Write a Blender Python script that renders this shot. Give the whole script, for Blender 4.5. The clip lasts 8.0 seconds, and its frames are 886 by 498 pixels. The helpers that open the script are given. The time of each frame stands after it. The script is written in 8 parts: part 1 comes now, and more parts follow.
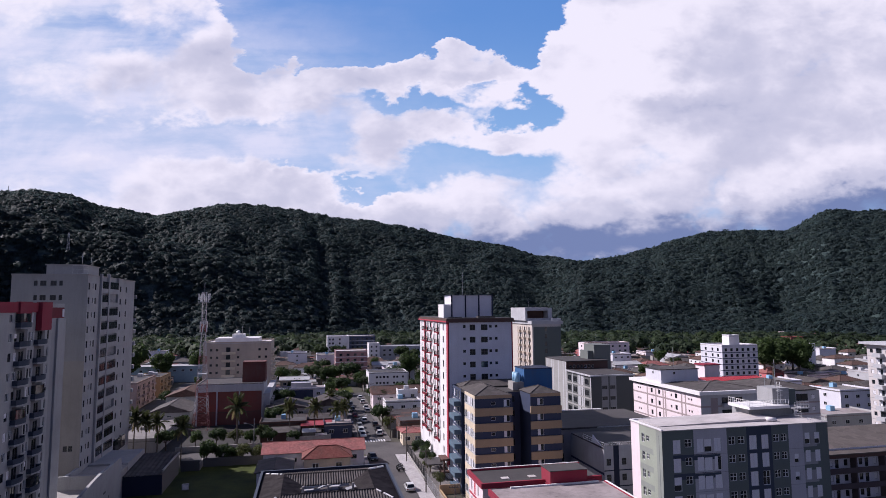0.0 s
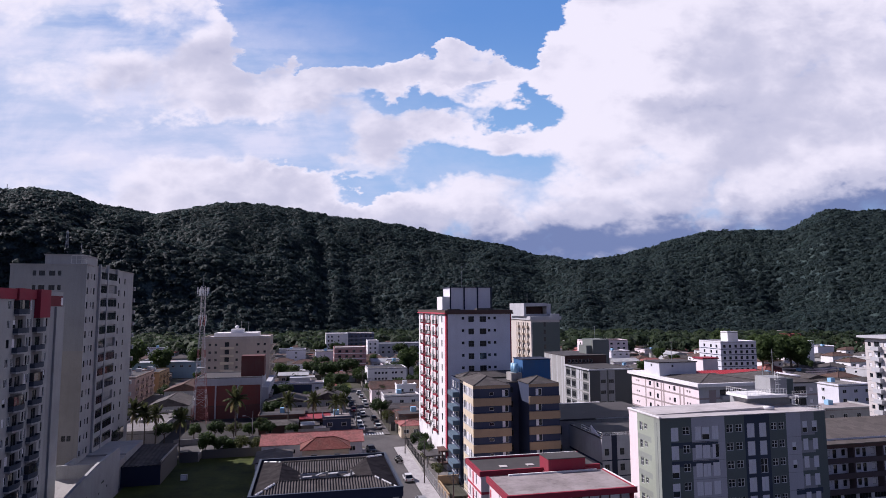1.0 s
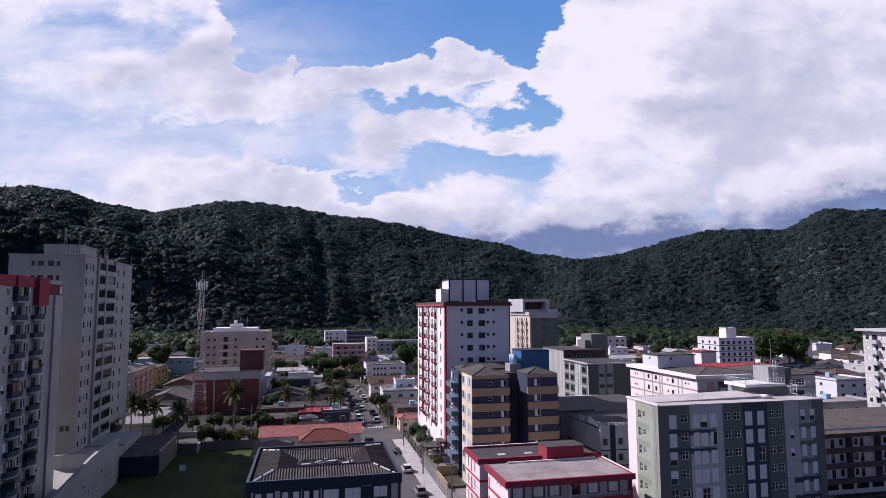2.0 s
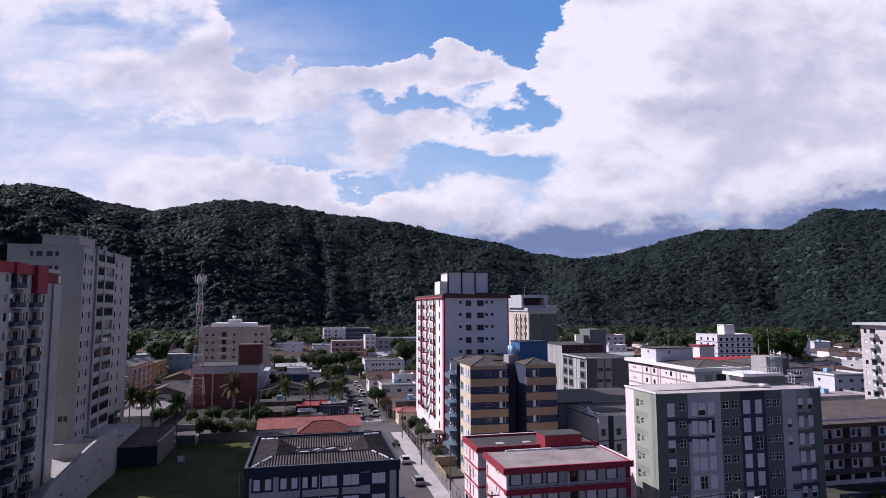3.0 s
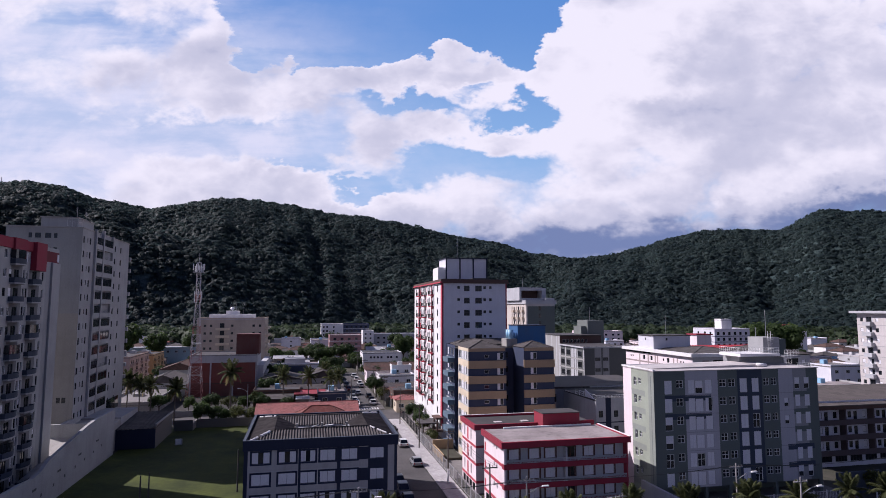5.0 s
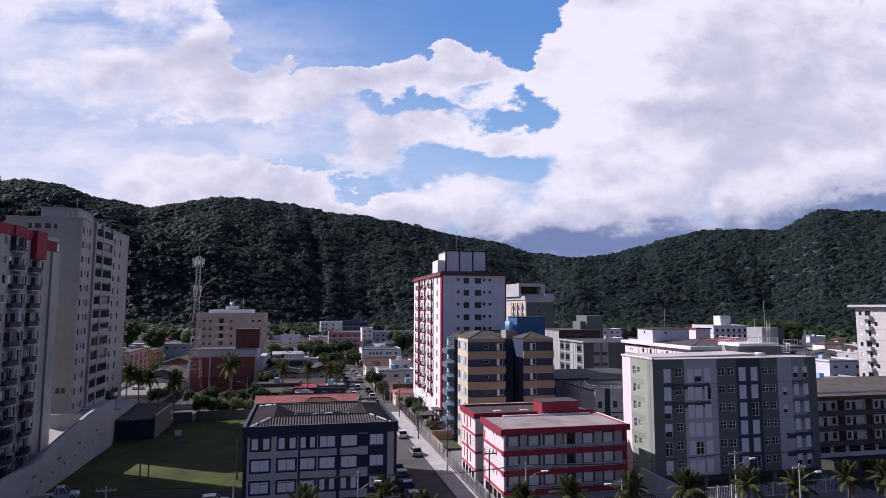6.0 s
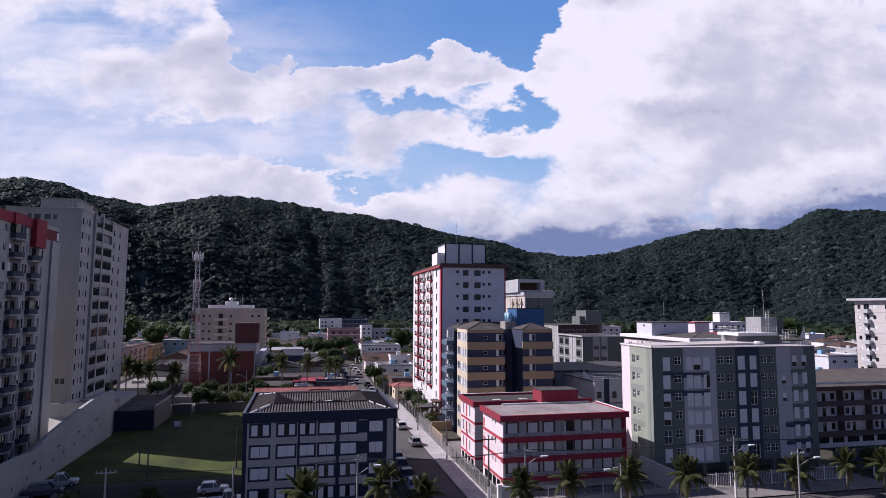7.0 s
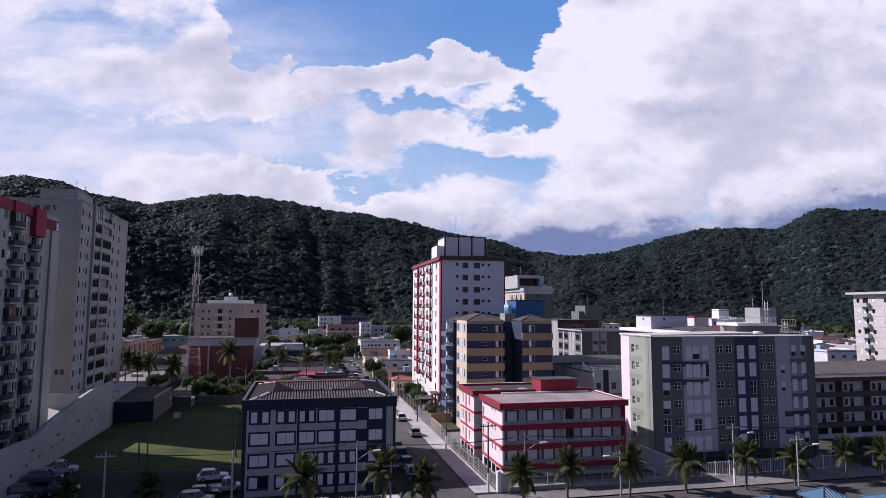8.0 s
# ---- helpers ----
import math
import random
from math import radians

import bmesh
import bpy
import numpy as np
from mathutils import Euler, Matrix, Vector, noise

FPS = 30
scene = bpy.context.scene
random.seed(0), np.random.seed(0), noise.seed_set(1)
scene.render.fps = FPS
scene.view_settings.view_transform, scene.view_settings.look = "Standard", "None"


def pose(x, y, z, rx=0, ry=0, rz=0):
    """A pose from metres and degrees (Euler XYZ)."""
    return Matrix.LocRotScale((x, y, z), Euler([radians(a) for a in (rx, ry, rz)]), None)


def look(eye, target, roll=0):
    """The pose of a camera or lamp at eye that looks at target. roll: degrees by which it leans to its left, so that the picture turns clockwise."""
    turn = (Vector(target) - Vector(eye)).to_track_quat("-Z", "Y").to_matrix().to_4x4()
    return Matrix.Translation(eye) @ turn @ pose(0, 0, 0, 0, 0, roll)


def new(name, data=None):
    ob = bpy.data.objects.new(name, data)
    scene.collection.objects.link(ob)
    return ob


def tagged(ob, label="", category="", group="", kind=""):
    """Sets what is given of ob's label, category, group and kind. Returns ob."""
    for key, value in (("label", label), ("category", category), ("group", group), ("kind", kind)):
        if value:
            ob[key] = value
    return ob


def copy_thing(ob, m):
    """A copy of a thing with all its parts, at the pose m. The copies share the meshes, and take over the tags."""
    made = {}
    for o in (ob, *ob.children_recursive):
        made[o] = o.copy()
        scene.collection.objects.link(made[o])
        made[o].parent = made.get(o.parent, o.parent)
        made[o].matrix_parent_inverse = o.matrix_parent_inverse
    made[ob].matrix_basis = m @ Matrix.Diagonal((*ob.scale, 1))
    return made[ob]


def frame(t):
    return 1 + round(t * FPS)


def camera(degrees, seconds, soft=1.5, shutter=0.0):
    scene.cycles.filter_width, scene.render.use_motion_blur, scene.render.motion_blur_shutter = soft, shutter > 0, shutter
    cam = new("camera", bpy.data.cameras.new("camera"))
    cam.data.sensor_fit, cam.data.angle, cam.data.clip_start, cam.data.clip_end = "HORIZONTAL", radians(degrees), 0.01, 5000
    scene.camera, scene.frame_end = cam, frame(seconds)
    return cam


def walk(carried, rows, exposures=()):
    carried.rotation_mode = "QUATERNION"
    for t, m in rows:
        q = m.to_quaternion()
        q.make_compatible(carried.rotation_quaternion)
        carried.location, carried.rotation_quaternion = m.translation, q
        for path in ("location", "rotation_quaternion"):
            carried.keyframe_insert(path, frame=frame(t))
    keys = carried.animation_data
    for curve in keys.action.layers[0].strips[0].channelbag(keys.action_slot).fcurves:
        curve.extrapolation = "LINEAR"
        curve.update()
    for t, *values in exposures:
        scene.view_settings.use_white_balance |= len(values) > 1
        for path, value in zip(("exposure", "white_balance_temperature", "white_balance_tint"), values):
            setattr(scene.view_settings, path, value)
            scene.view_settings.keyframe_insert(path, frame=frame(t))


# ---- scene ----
cam = camera(72.5, 8.0, soft=0.8)
METRES, EYE, TILT, LEAN, TURN = 14.2, 37.3, 5.514, 0.419, -12.271
ROWS = [
    (0.0, 0.0000, 0.0000, 0.0000, 0.000, 0.000, -0.000),
    (0.5, 0.0026, -0.0029, -0.0646, -0.046, -0.001, -0.061),
    (1.0, 0.0050, -0.0066, -0.1302, -0.082, -0.002, -0.112),
    (1.5, 0.0052, -0.0102, -0.1941, -0.137, -0.013, -0.142),
    (3.0, 0.0066, -0.0208, -0.3851, -0.294, 0.003, -0.315),
    (3.5, 0.0059, -0.0232, -0.4472, -0.350, 0.032, -0.375),
    (4.0, 0.0033, -0.0286, -0.5092, -0.406, 0.051, -0.416),
    (4.5, 0.0016, -0.0356, -0.5708, -0.452, 0.070, -0.467),
    (6.0, -0.0053, -0.0522, -0.7572, -0.569, 0.097, -0.619),
    (6.5, -0.0068, -0.0558, -0.8209, -0.605, 0.105, -0.650),
    (7.0, -0.0070, -0.0586, -0.8832, -0.631, 0.104, -0.691),
    (7.5, -0.0088, -0.0624, -0.9451, -0.676, 0.093, -0.741),
    (8.0, -0.0093, -0.0632, -0.9972, -0.692, 0.072, -0.772),
]
walk(cam, [(t, pose(0, 0, EYE, TILT, LEAN, TURN) @ pose(METRES * x, METRES * y, METRES * z, 90 + pitch, roll, yaw)) for t, x, y, z, yaw, pitch, roll in ROWS],
     exposures=((0.0, 0.25, 6030, 22),))

# ---- daylight: a broken cloud deck over the Nishita sky, and one sun ----
SUN_TO = Vector((-1.0, 0.62, 0.98)).normalized()
elev = math.asin(SUN_TO.z)
azim = math.atan2(SUN_TO.x, SUN_TO.y)
sun_data = bpy.data.lights.new("sun", "SUN")
sun_data.energy, sun_data.angle, sun_data.color = 5.0, radians(0.53), (1.0, 0.94, 0.87)
sun_ob = new("sun", sun_data)
sun_ob.matrix_world = look((0, 0, 300), Vector((0, 0, 300)) - SUN_TO)

world = bpy.data.worlds.new("sky")
scene.world = world
world.use_nodes = True
wn, wl = world.node_tree.nodes, world.node_tree.links
wn.clear()


def wmath(op, a, b=None, c=None, clamp=False):
    n = wn.new("ShaderNodeMath")
    n.operation, n.use_clamp = op, clamp
    for i, v in enumerate((a, b, c)):
        if v is None:
            continue
        if isinstance(v, (int, float)):
            n.inputs[i].default_value = v
        else:
            wl.new(v, n.inputs[i])
    return n.outputs[0]


def wmix(f, a, b):
    n = wn.new("ShaderNodeMix")
    n.data_type = "RGBA"
    for sock, v in ((n.inputs[0], f), (n.inputs[6], a), (n.inputs[7], b)):
        if isinstance(v, (int, float)):
            sock.default_value = v
        elif isinstance(v, tuple):
            sock.default_value = (*v, 1)
        else:
            wl.new(v, sock)
    return n.outputs[2]


def wramp(v, lo, hi):
    n = wn.new("ShaderNodeMapRange")
    n.interpolation_type = "SMOOTHSTEP"
    n.inputs[1].default_value, n.inputs[2].default_value = lo, hi
    wl.new(v, n.inputs[0])
    return n.outputs[0]


sky = wn.new("ShaderNodeTexSky")
sky.sky_type, sky.sun_disc = "NISHITA", False
sky.sun_elevation, sky.sun_rotation = elev, azim
tc = wn.new("ShaderNodeTexCoord")
turn = wn.new("ShaderNodeMapping")
turn.inputs["Rotation"].default_value = (0, 0, radians(12.3))
wl.new(tc.outputs["Generated"], turn.inputs[0])
sep = wn.new("ShaderNodeSeparateXYZ")
wl.new(turn.outputs[0], sep.inputs[0])
far_y = wmath("ADD", wmath("ABSOLUTE", sep.outputs[1]), 0.06)
su = wmath("DIVIDE", sep.outputs[0], far_y)
sv = wmath("DIVIDE", wmath("MAXIMUM", sep.outputs[2], 0.0), far_y)
deck = wn.new("ShaderNodeCombineXYZ")
wl.new(su, deck.inputs[0])
wl.new(wmath("MULTIPLY", sv, 1.5), deck.inputs[1])


def wnoise(scale, detail, rough, shift, distort=0.0, off=(0, 0, 0)):
    m = wn.new("ShaderNodeVectorMath")
    m.operation = "ADD"
    m.inputs[1].default_value = (shift + off[0], shift * 0.7 + off[1], shift * 1.3)
    wl.new(deck.outputs[0], m.inputs[0])
    n = wn.new("ShaderNodeTexNoise")
    n.inputs["Scale"].default_value, n.inputs["Detail"].default_value = scale, detail
    n.inputs["Roughness"].default_value, n.inputs["Distortion"].default_value = rough, distort
    wl.new(m.outputs[0], n.inputs["Vector"])
    return n.outputs["Fac"]


def wpuff(scale, detail, off, warp):
    """Round billows: one minus the distance to scattered centres, the place first bent by noise."""
    m = wn.new("ShaderNodeVectorMath")
    m.operation = "ADD"
    m.inputs[1].default_value = (off[0] + 5.3, off[1] + 2.9, 0.4)
    wl.new(deck.outputs[0], m.inputs[0])
    w = wn.new("ShaderNodeTexNoise")
    w.inputs["Scale"].default_value, w.inputs["Detail"].default_value = scale * 0.9, 4
    wl.new(m.outputs[0], w.inputs["Vector"])
    k = wn.new("ShaderNodeVectorMath")
    k.operation = "MULTIPLY_ADD"
    k.inputs[1].default_value = (warp, warp, warp)
    wl.new(w.outputs["Color"], k.inputs[0])
    wl.new(m.outputs[0], k.inputs[2])
    v = wn.new("ShaderNodeTexVoronoi")
    v.feature = "F1"
    v.inputs["Scale"].default_value, v.inputs["Detail"].default_value = scale, detail
    v.inputs["Roughness"].default_value, v.inputs["Lacunarity"].default_value = 0.52, 2.3
    wl.new(k.outputs[0], v.inputs["Vector"])
    return wmath("SUBTRACT", 0.5, v.outputs["Distance"])


# broad masses, then round billows on them; the same read again a little towards the sun gives the relief
def fluff(off):
    big = wnoise(3.0, 3, 0.5, 3.1, 0.3, off)
    mid = wnoise(9.0, 8, 0.58, 7.7, 0.2, off)
    return wmath("ADD", wmath("MULTIPLY", wmath("SUBTRACT", big, 0.5), 0.50),
                 wmath("ADD", wmath("MULTIPLY", wmath("SUBTRACT", mid, 0.5), 0.62), wmath("MULTIPLY", wpuff(7.5, 3.0, off, 0.10), 0.30)))


body = fluff((0, 0, 0))
relief = wmath("SUBTRACT", body, fluff((-0.014, 0.026, 0.0)))
heap_near, heap_sun = (wmath("ADD", wpuff(3.4, 1.6, o, 0.22), wnoise(5.0, 3, 0.5, 13.0, 0.2, o)) for o in ((0, 0, 0), (-0.030, 0.060, 0.0)))
bulge = wmath("SUBTRACT", heap_near, heap_sun)
veil = wnoise(2.4, 7, 0.52, 21.0, 0.4)
stretch = wn.new("ShaderNodeCombineXYZ")
wl.new(wmath("MULTIPLY", su, 0.45), stretch.inputs[0])
wl.new(wmath("MULTIPLY", sv, 2.6), stretch.inputs[1])
streak_n = wn.new("ShaderNodeTexNoise")
streak_n.inputs["Scale"].default_value, streak_n.inputs["Detail"].default_value, streak_n.inputs["Roughness"].default_value = 6.0, 8, 0.6
wl.new(stretch.outputs[0], streak_n.inputs["Vector"])
streak = streak_n.outputs["Fac"]


ripple = wpuff(8.0, 3.0, (9.0, 4.0), 0.12)
bent_u = wmath("ADD", su, wmath("MULTIPLY", wmath("SUBTRACT", wnoise(10.0, 6, 0.62, 31.0), 0.5), 0.16))
bent_v = wmath("ADD", sv, wmath("ADD", wmath("MULTIPLY", wmath("SUBTRACT", wnoise(10.0, 6, 0.62, 43.0), 0.5), 0.08), wmath("MULTIPLY", ripple, -0.035)))


def gap(u, v, ru, rv, k, lean=0.0):
    """A soft round field on the sky; lean tips its long side upwards to the right."""
    du = wmath("SUBTRACT", bent_u, u)
    a = wmath("DIVIDE", du, ru)
    b = wmath("DIVIDE", wmath("SUBTRACT", wmath("SUBTRACT", bent_v, v), wmath("MULTIPLY", du, lean)), rv)
    r = wmath("ADD", wmath("MULTIPLY", a, a), wmath("MULTIPLY", b, b))
    return wmath("MULTIPLY", wmath("POWER", 2.718, wmath("MULTIPLY", r, -1.0)), k)


def total(items):
    t = items[0]
    for i in items[1:]:
        t = wmath("ADD", t, i)
    return t


# the wide blue opening aloft, with slanting sides, and smaller openings between the clouds
west = wramp(wmath("ADD", wmath("ADD", bent_u, 0.325), wmath("MULTIPLY", wmath("SUBTRACT", bent_v, 0.415), 0.35)), -0.020, 0.045)
east = wramp(wmath("SUBTRACT", wmath("ADD", 0.150, wmath("MULTIPLY", wmath("SUBTRACT", bent_v, 0.40), 0.55)), bent_u), -0.012, 0.036)
floor_v = wmath("SUBTRACT", wmath("SUBTRACT", bent_v, 0.404), gap(0.03, 0.42, 0.075, 0.10, 0.030))
aloft = wmath("MULTIPLY", wmath("MULTIPLY", west, east), wramp(floor_v, -0.008, 0.022))
HOLES = ((0.118, 0.320, 0.050, 0.016, 0.85, 0.0), (0.150, 0.352, 0.020, 0.034, 0.70, 0.0), (0.055, 0.243, 0.110, 0.021, 0.86, 0.0), (-0.118, 0.207, 0.052, 0.012, 0.80, 0.10),
         (-0.215, 0.246, 0.055, 0.015, 0.72, -0.1), (-0.05, 0.346, 0.090, 0.012, 0.52, -0.05), (0.05, 0.366, 0.06, 0.009, 0.34, 0.0))
HEAPS = ((0.67, 0.28, 0.20, 0.10, 0.25), (0.02, 0.385, 0.15, 0.022, 0.30), (0.36, 0.44, 0.17, 0.14, 0.35), (0.02, 0.300, 0.20, 0.022, 0.28), (-0.09, 0.270, 0.06, 0.035, 0.34), (-0.24, 0.205, 0.09, 0.028, 0.40), (-0.13, 0.165, 0.14, 0.026, 0.34),
         (-0.44, 0.390, 0.14, 0.045, 0.20, 0.15), (-0.55, 0.265, 0.07, 0.022, 0.18), (-0.32, 0.335, 0.12, 0.02, 0.16))
open_sky = wmath("ADD", wmath("MULTIPLY", aloft, 1.5), total([gap(*g) for g in HOLES]))
heaped = total([gap(*g) for g in HEAPS])
thin = total([gap(-0.22, 0.30, 0.20, 0.040, 0.24), gap(-0.70, 0.34, 0.24, 0.20, 0.34), gap(-0.42, 0.285, 0.26, 0.030, 0.46), gap(-0.50, 0.46, 0.18, 0.04, 0.22)])
ahead = wramp(sep.outputs[1], -0.15, 0.45)
low = wramp(sep.outputs[2], 0.74, 0.52)
here = wmath("MULTIPLY", ahead, low)
# the deck thins out overhead and behind, where the sky is mostly clear
density = wmath("SUBTRACT", wmath("ADD", wmath("ADD", body, heaped), 0.36),
                total([open_sky, thin, wmath("MULTIPLY", wmath("SUBTRACT", 1.0, here), 0.50)]))
cover = wramp(density, -0.10, 0.22)
grey_base = total([gap(-0.12, 0.165, 0.26, 0.03, 0.20), gap(-0.52, 0.36, 0.36, 0.16, 0.12), gap(0.30, 0.105, 0.42, 0.042, 1.55), gap(0.71, 0.185, 0.13, 0.035, 1.60, 0.12), gap(0.10, 0.130, 0.16, 0.022, 0.40), gap(0.57, 0.150, 0.17, 0.034, 0.75), gap(0.64, 0.40, 0.20, 0.08, 0.34),
                   gap(0.36, 0.330, 0.12, 0.024, 0.46), gap(0.50, 0.37, 0.10, 0.05, 0.12), gap(0.52, 0.26, 0.22, 0.05, 0.20), gap(-0.12, 0.33, 0.22, 0.02, 0.28), gap(-0.20, 0.29, 0.14, 0.03, 0.35), gap(0.26, 0.42, 0.10, 0.10, -0.55),
                   gap(0.20, 0.32, 0.06, 0.05, -0.35), gap(0.24, 0.215, 0.16, 0.020, -0.20), gap(0.235, 0.078, 0.09, 0.010, -0.55), gap(-0.26, 0.45, 0.06, 0.05, 0.20)])
grey_base = wmath("MULTIPLY", grey_base, wmath("ADD", 0.45, wmath("MULTIPLY", streak, 1.1)))
shade = wmath("ADD", grey_base, wmath("ADD", wmath("MULTIPLY", relief, -1.5), wmath("MULTIPLY", bulge, -0.70)))
shade = wmath("ADD", shade, wmath("MULTIPLY", wmath("SUBTRACT", veil, 0.5), 0.60))
shade = wmath("ADD", shade, wmath("MULTIPLY", wmath("SUBTRACT", wramp(density, 0.0, 0.55), 0.50), 0.42))
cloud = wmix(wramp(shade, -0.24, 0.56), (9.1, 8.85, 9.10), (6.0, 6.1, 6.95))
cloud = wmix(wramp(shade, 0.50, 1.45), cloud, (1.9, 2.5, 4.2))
lit_n = wn.new("ShaderNodeMix")
lit_n.data_type, lit_n.blend_type = "RGBA", "MULTIPLY"
lit_n.inputs[0].default_value = 1.0
lit_n.inputs[7].default_value = (0.40, 0.40, 0.61, 1)
wl.new(sky.outputs[0], lit_n.inputs[6])
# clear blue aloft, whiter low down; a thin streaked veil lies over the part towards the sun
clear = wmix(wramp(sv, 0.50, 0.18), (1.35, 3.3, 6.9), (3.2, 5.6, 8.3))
hazy = wmix(wmath("MULTIPLY", here, 0.85), lit_n.outputs[2], clear)
misty = wmath("MULTIPLY", total([gap(-0.76, 0.34, 0.40, 0.34, 1.6), gap(-0.34, 0.32, 0.20, 0.09, 1.1), gap(0.0, 0.20, 0.5, 0.05, 0.4)]), wramp(streak, 0.0, 0.60), None, True)
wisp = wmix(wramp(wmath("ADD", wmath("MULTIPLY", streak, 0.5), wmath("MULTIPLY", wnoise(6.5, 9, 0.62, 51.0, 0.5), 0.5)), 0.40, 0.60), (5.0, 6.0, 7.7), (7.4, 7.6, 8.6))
hazy = wmix(misty, hazy, wisp)
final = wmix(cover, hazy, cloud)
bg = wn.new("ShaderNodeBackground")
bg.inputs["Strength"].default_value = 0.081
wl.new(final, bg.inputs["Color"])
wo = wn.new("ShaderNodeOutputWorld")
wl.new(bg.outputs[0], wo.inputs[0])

# ---- materials ----
MATS = {}


def mat_nodes(name):
    m = bpy.data.materials.new(name)
    m.use_nodes = True
    nt = m.node_tree
    return m, nt, nt.nodes["Principled BSDF"]


def noise_node(nt, scale, detail=6.0, rough=0.6, stretch=(1, 1, 1)):
    mp = nt.nodes.new("ShaderNodeMapping")
    mp.inputs["Scale"].default_value = stretch
    geo = nt.nodes.new("ShaderNodeNewGeometry")
    nt.links.new(geo.outputs["Position"], mp.inputs[0])
    n = nt.nodes.new("ShaderNodeTexNoise")
    n.inputs["Scale"].default_value, n.inputs["Detail"].default_value, n.inputs["Roughness"].default_value = scale, detail, rough
    nt.links.new(mp.outputs[0], n.inputs["Vector"])
    return n.outputs["Fac"]


def ramp_node(nt, fac, lo, hi, a, b):
    n = nt.nodes.new("ShaderNodeMapRange")
    n.inputs[1].default_value, n.inputs[2].default_value, n.inputs[3].default_value, n.inputs[4].default_value = lo, hi, a, b
    nt.links.new(fac, n.inputs[0])
    return n.outputs[0]


def mix_node(nt, fac, a, b, mode="MIX"):
    n = nt.nodes.new("ShaderNodeMix")
    n.data_type, n.blend_type = "RGBA", mode
    for sock, v in ((n.inputs[0], fac), (n.inputs[6], a), (n.inputs[7], b)):
        if isinstance(v, (int, float)):
            sock.default_value = v
        elif isinstance(v, tuple):
            sock.default_value = (*v, 1)
        else:
            nt.links.new(v, sock)
    return n.outputs[2]


def bump_node(nt, bsdf, height, strength, distance):
    b = nt.nodes.new("ShaderNodeBump")
    b.inputs["Strength"].default_value, b.inputs["Distance"].default_value = strength, distance
    nt.links.new(height, b.inputs["Height"])
    nt.links.new(b.outputs[0], bsdf.inputs["Normal"])


def paint(name, rgb, rough=0.75, dirt=0.30, soil=(0.16, 0.15, 0.14), vary=0.0):
    """Rendered and painted masonry: broad weather stains, run-off streaks and fine grain."""
    if name in MATS:
        return MATS[name]
    m, nt, bsdf = mat_nodes(name)
    broad = ramp_node(nt, noise_node(nt, 0.22, 5, 0.6), 0.42, 0.75, 0.0, 1.0)
    runs = ramp_node(nt, noise_node(nt, 1.1, 5, 0.65, (1, 1, 0.10)), 0.50, 0.80, 0.0, 1.0)
    fine = noise_node(nt, 9.0, 4, 0.6)
    add = nt.nodes.new("ShaderNodeMath")
    add.operation = "MULTIPLY_ADD"
    nt.links.new(runs, add.inputs[0])
    add.inputs[1].default_value = 0.75
    nt.links.new(broad, add.inputs[2])
    amount = nt.nodes.new("ShaderNodeMath")
    amount.operation, amount.use_clamp = "MULTIPLY", True
    nt.links.new(add.outputs[0], amount.inputs[0])
    amount.inputs[1].default_value = dirt
    col = mix_node(nt, amount.outputs[0], rgb, tuple(0.55 * s + 0.45 * c * 0.5 for s, c in zip(soil, rgb)))
    grain = nt.nodes.new("ShaderNodeCombineColor")
    for i in range(3):
        nt.links.new(ramp_node(nt, fine, 0.3, 0.7, 0.90, 1.06), grain.inputs[i])
    col = mix_node(nt, 1.0, col, grain.outputs[0], "MULTIPLY")
    if vary:
        oi = nt.nodes.new("ShaderNodeObjectInfo")
        rnd = nt.nodes.new("ShaderNodeCombineColor")
        for i in range(3):
            nt.links.new(ramp_node(nt, oi.outputs["Random"], 0, 1, 1 - vary, 1 + vary * 0.3), rnd.inputs[i])
        col = mix_node(nt, 1.0, col, rnd.outputs[0], "MULTIPLY")
    nt.links.new(col, bsdf.inputs["Base Color"])
    bsdf.inputs["Roughness"].default_value = rough
    bsdf.inputs["Specular IOR Level"].default_value = 0.25
    bump_node(nt, bsdf, fine, 0.25, 0.01)
    MATS[name] = m
    return m


def tiled(name, rgb, rgb2, pitch, axis=0, rough=0.8, moss=0.4, mossy=(0.05, 0.05, 0.04)):
    """Roof covering with stains, mottled sheet by sheet."""
    if name in MATS:
        return MATS[name]
    m, nt, bsdf = mat_nodes(name)
    cell = nt.nodes.new("ShaderNodeTexVoronoi")
    geo = nt.nodes.new("ShaderNodeNewGeometry")
    nt.links.new(geo.outputs["Position"], cell.inputs["Vector"])
    cell.inputs["Scale"].default_value = pitch
    sepc = nt.nodes.new("ShaderNodeSeparateColor")
    nt.links.new(cell.outputs["Color"], sepc.inputs[0])
    col = mix_node(nt, sepc.outputs[0], rgb, rgb2)
    stain = ramp_node(nt, noise_node(nt, 0.5, 7, 0.65), 0.45, 0.72, 0.0, moss)
    col = mix_node(nt, stain, col, mossy)
    nt.links.new(col, bsdf.inputs["Base Color"])
    bsdf.inputs["Roughness"].default_value = rough
    bsdf.inputs["Specular IOR Level"].default_value = 0.2
    bump_node(nt, bsdf, noise_node(nt, 5, 5), 0.4, 0.05)
    MATS[name] = m
    return m


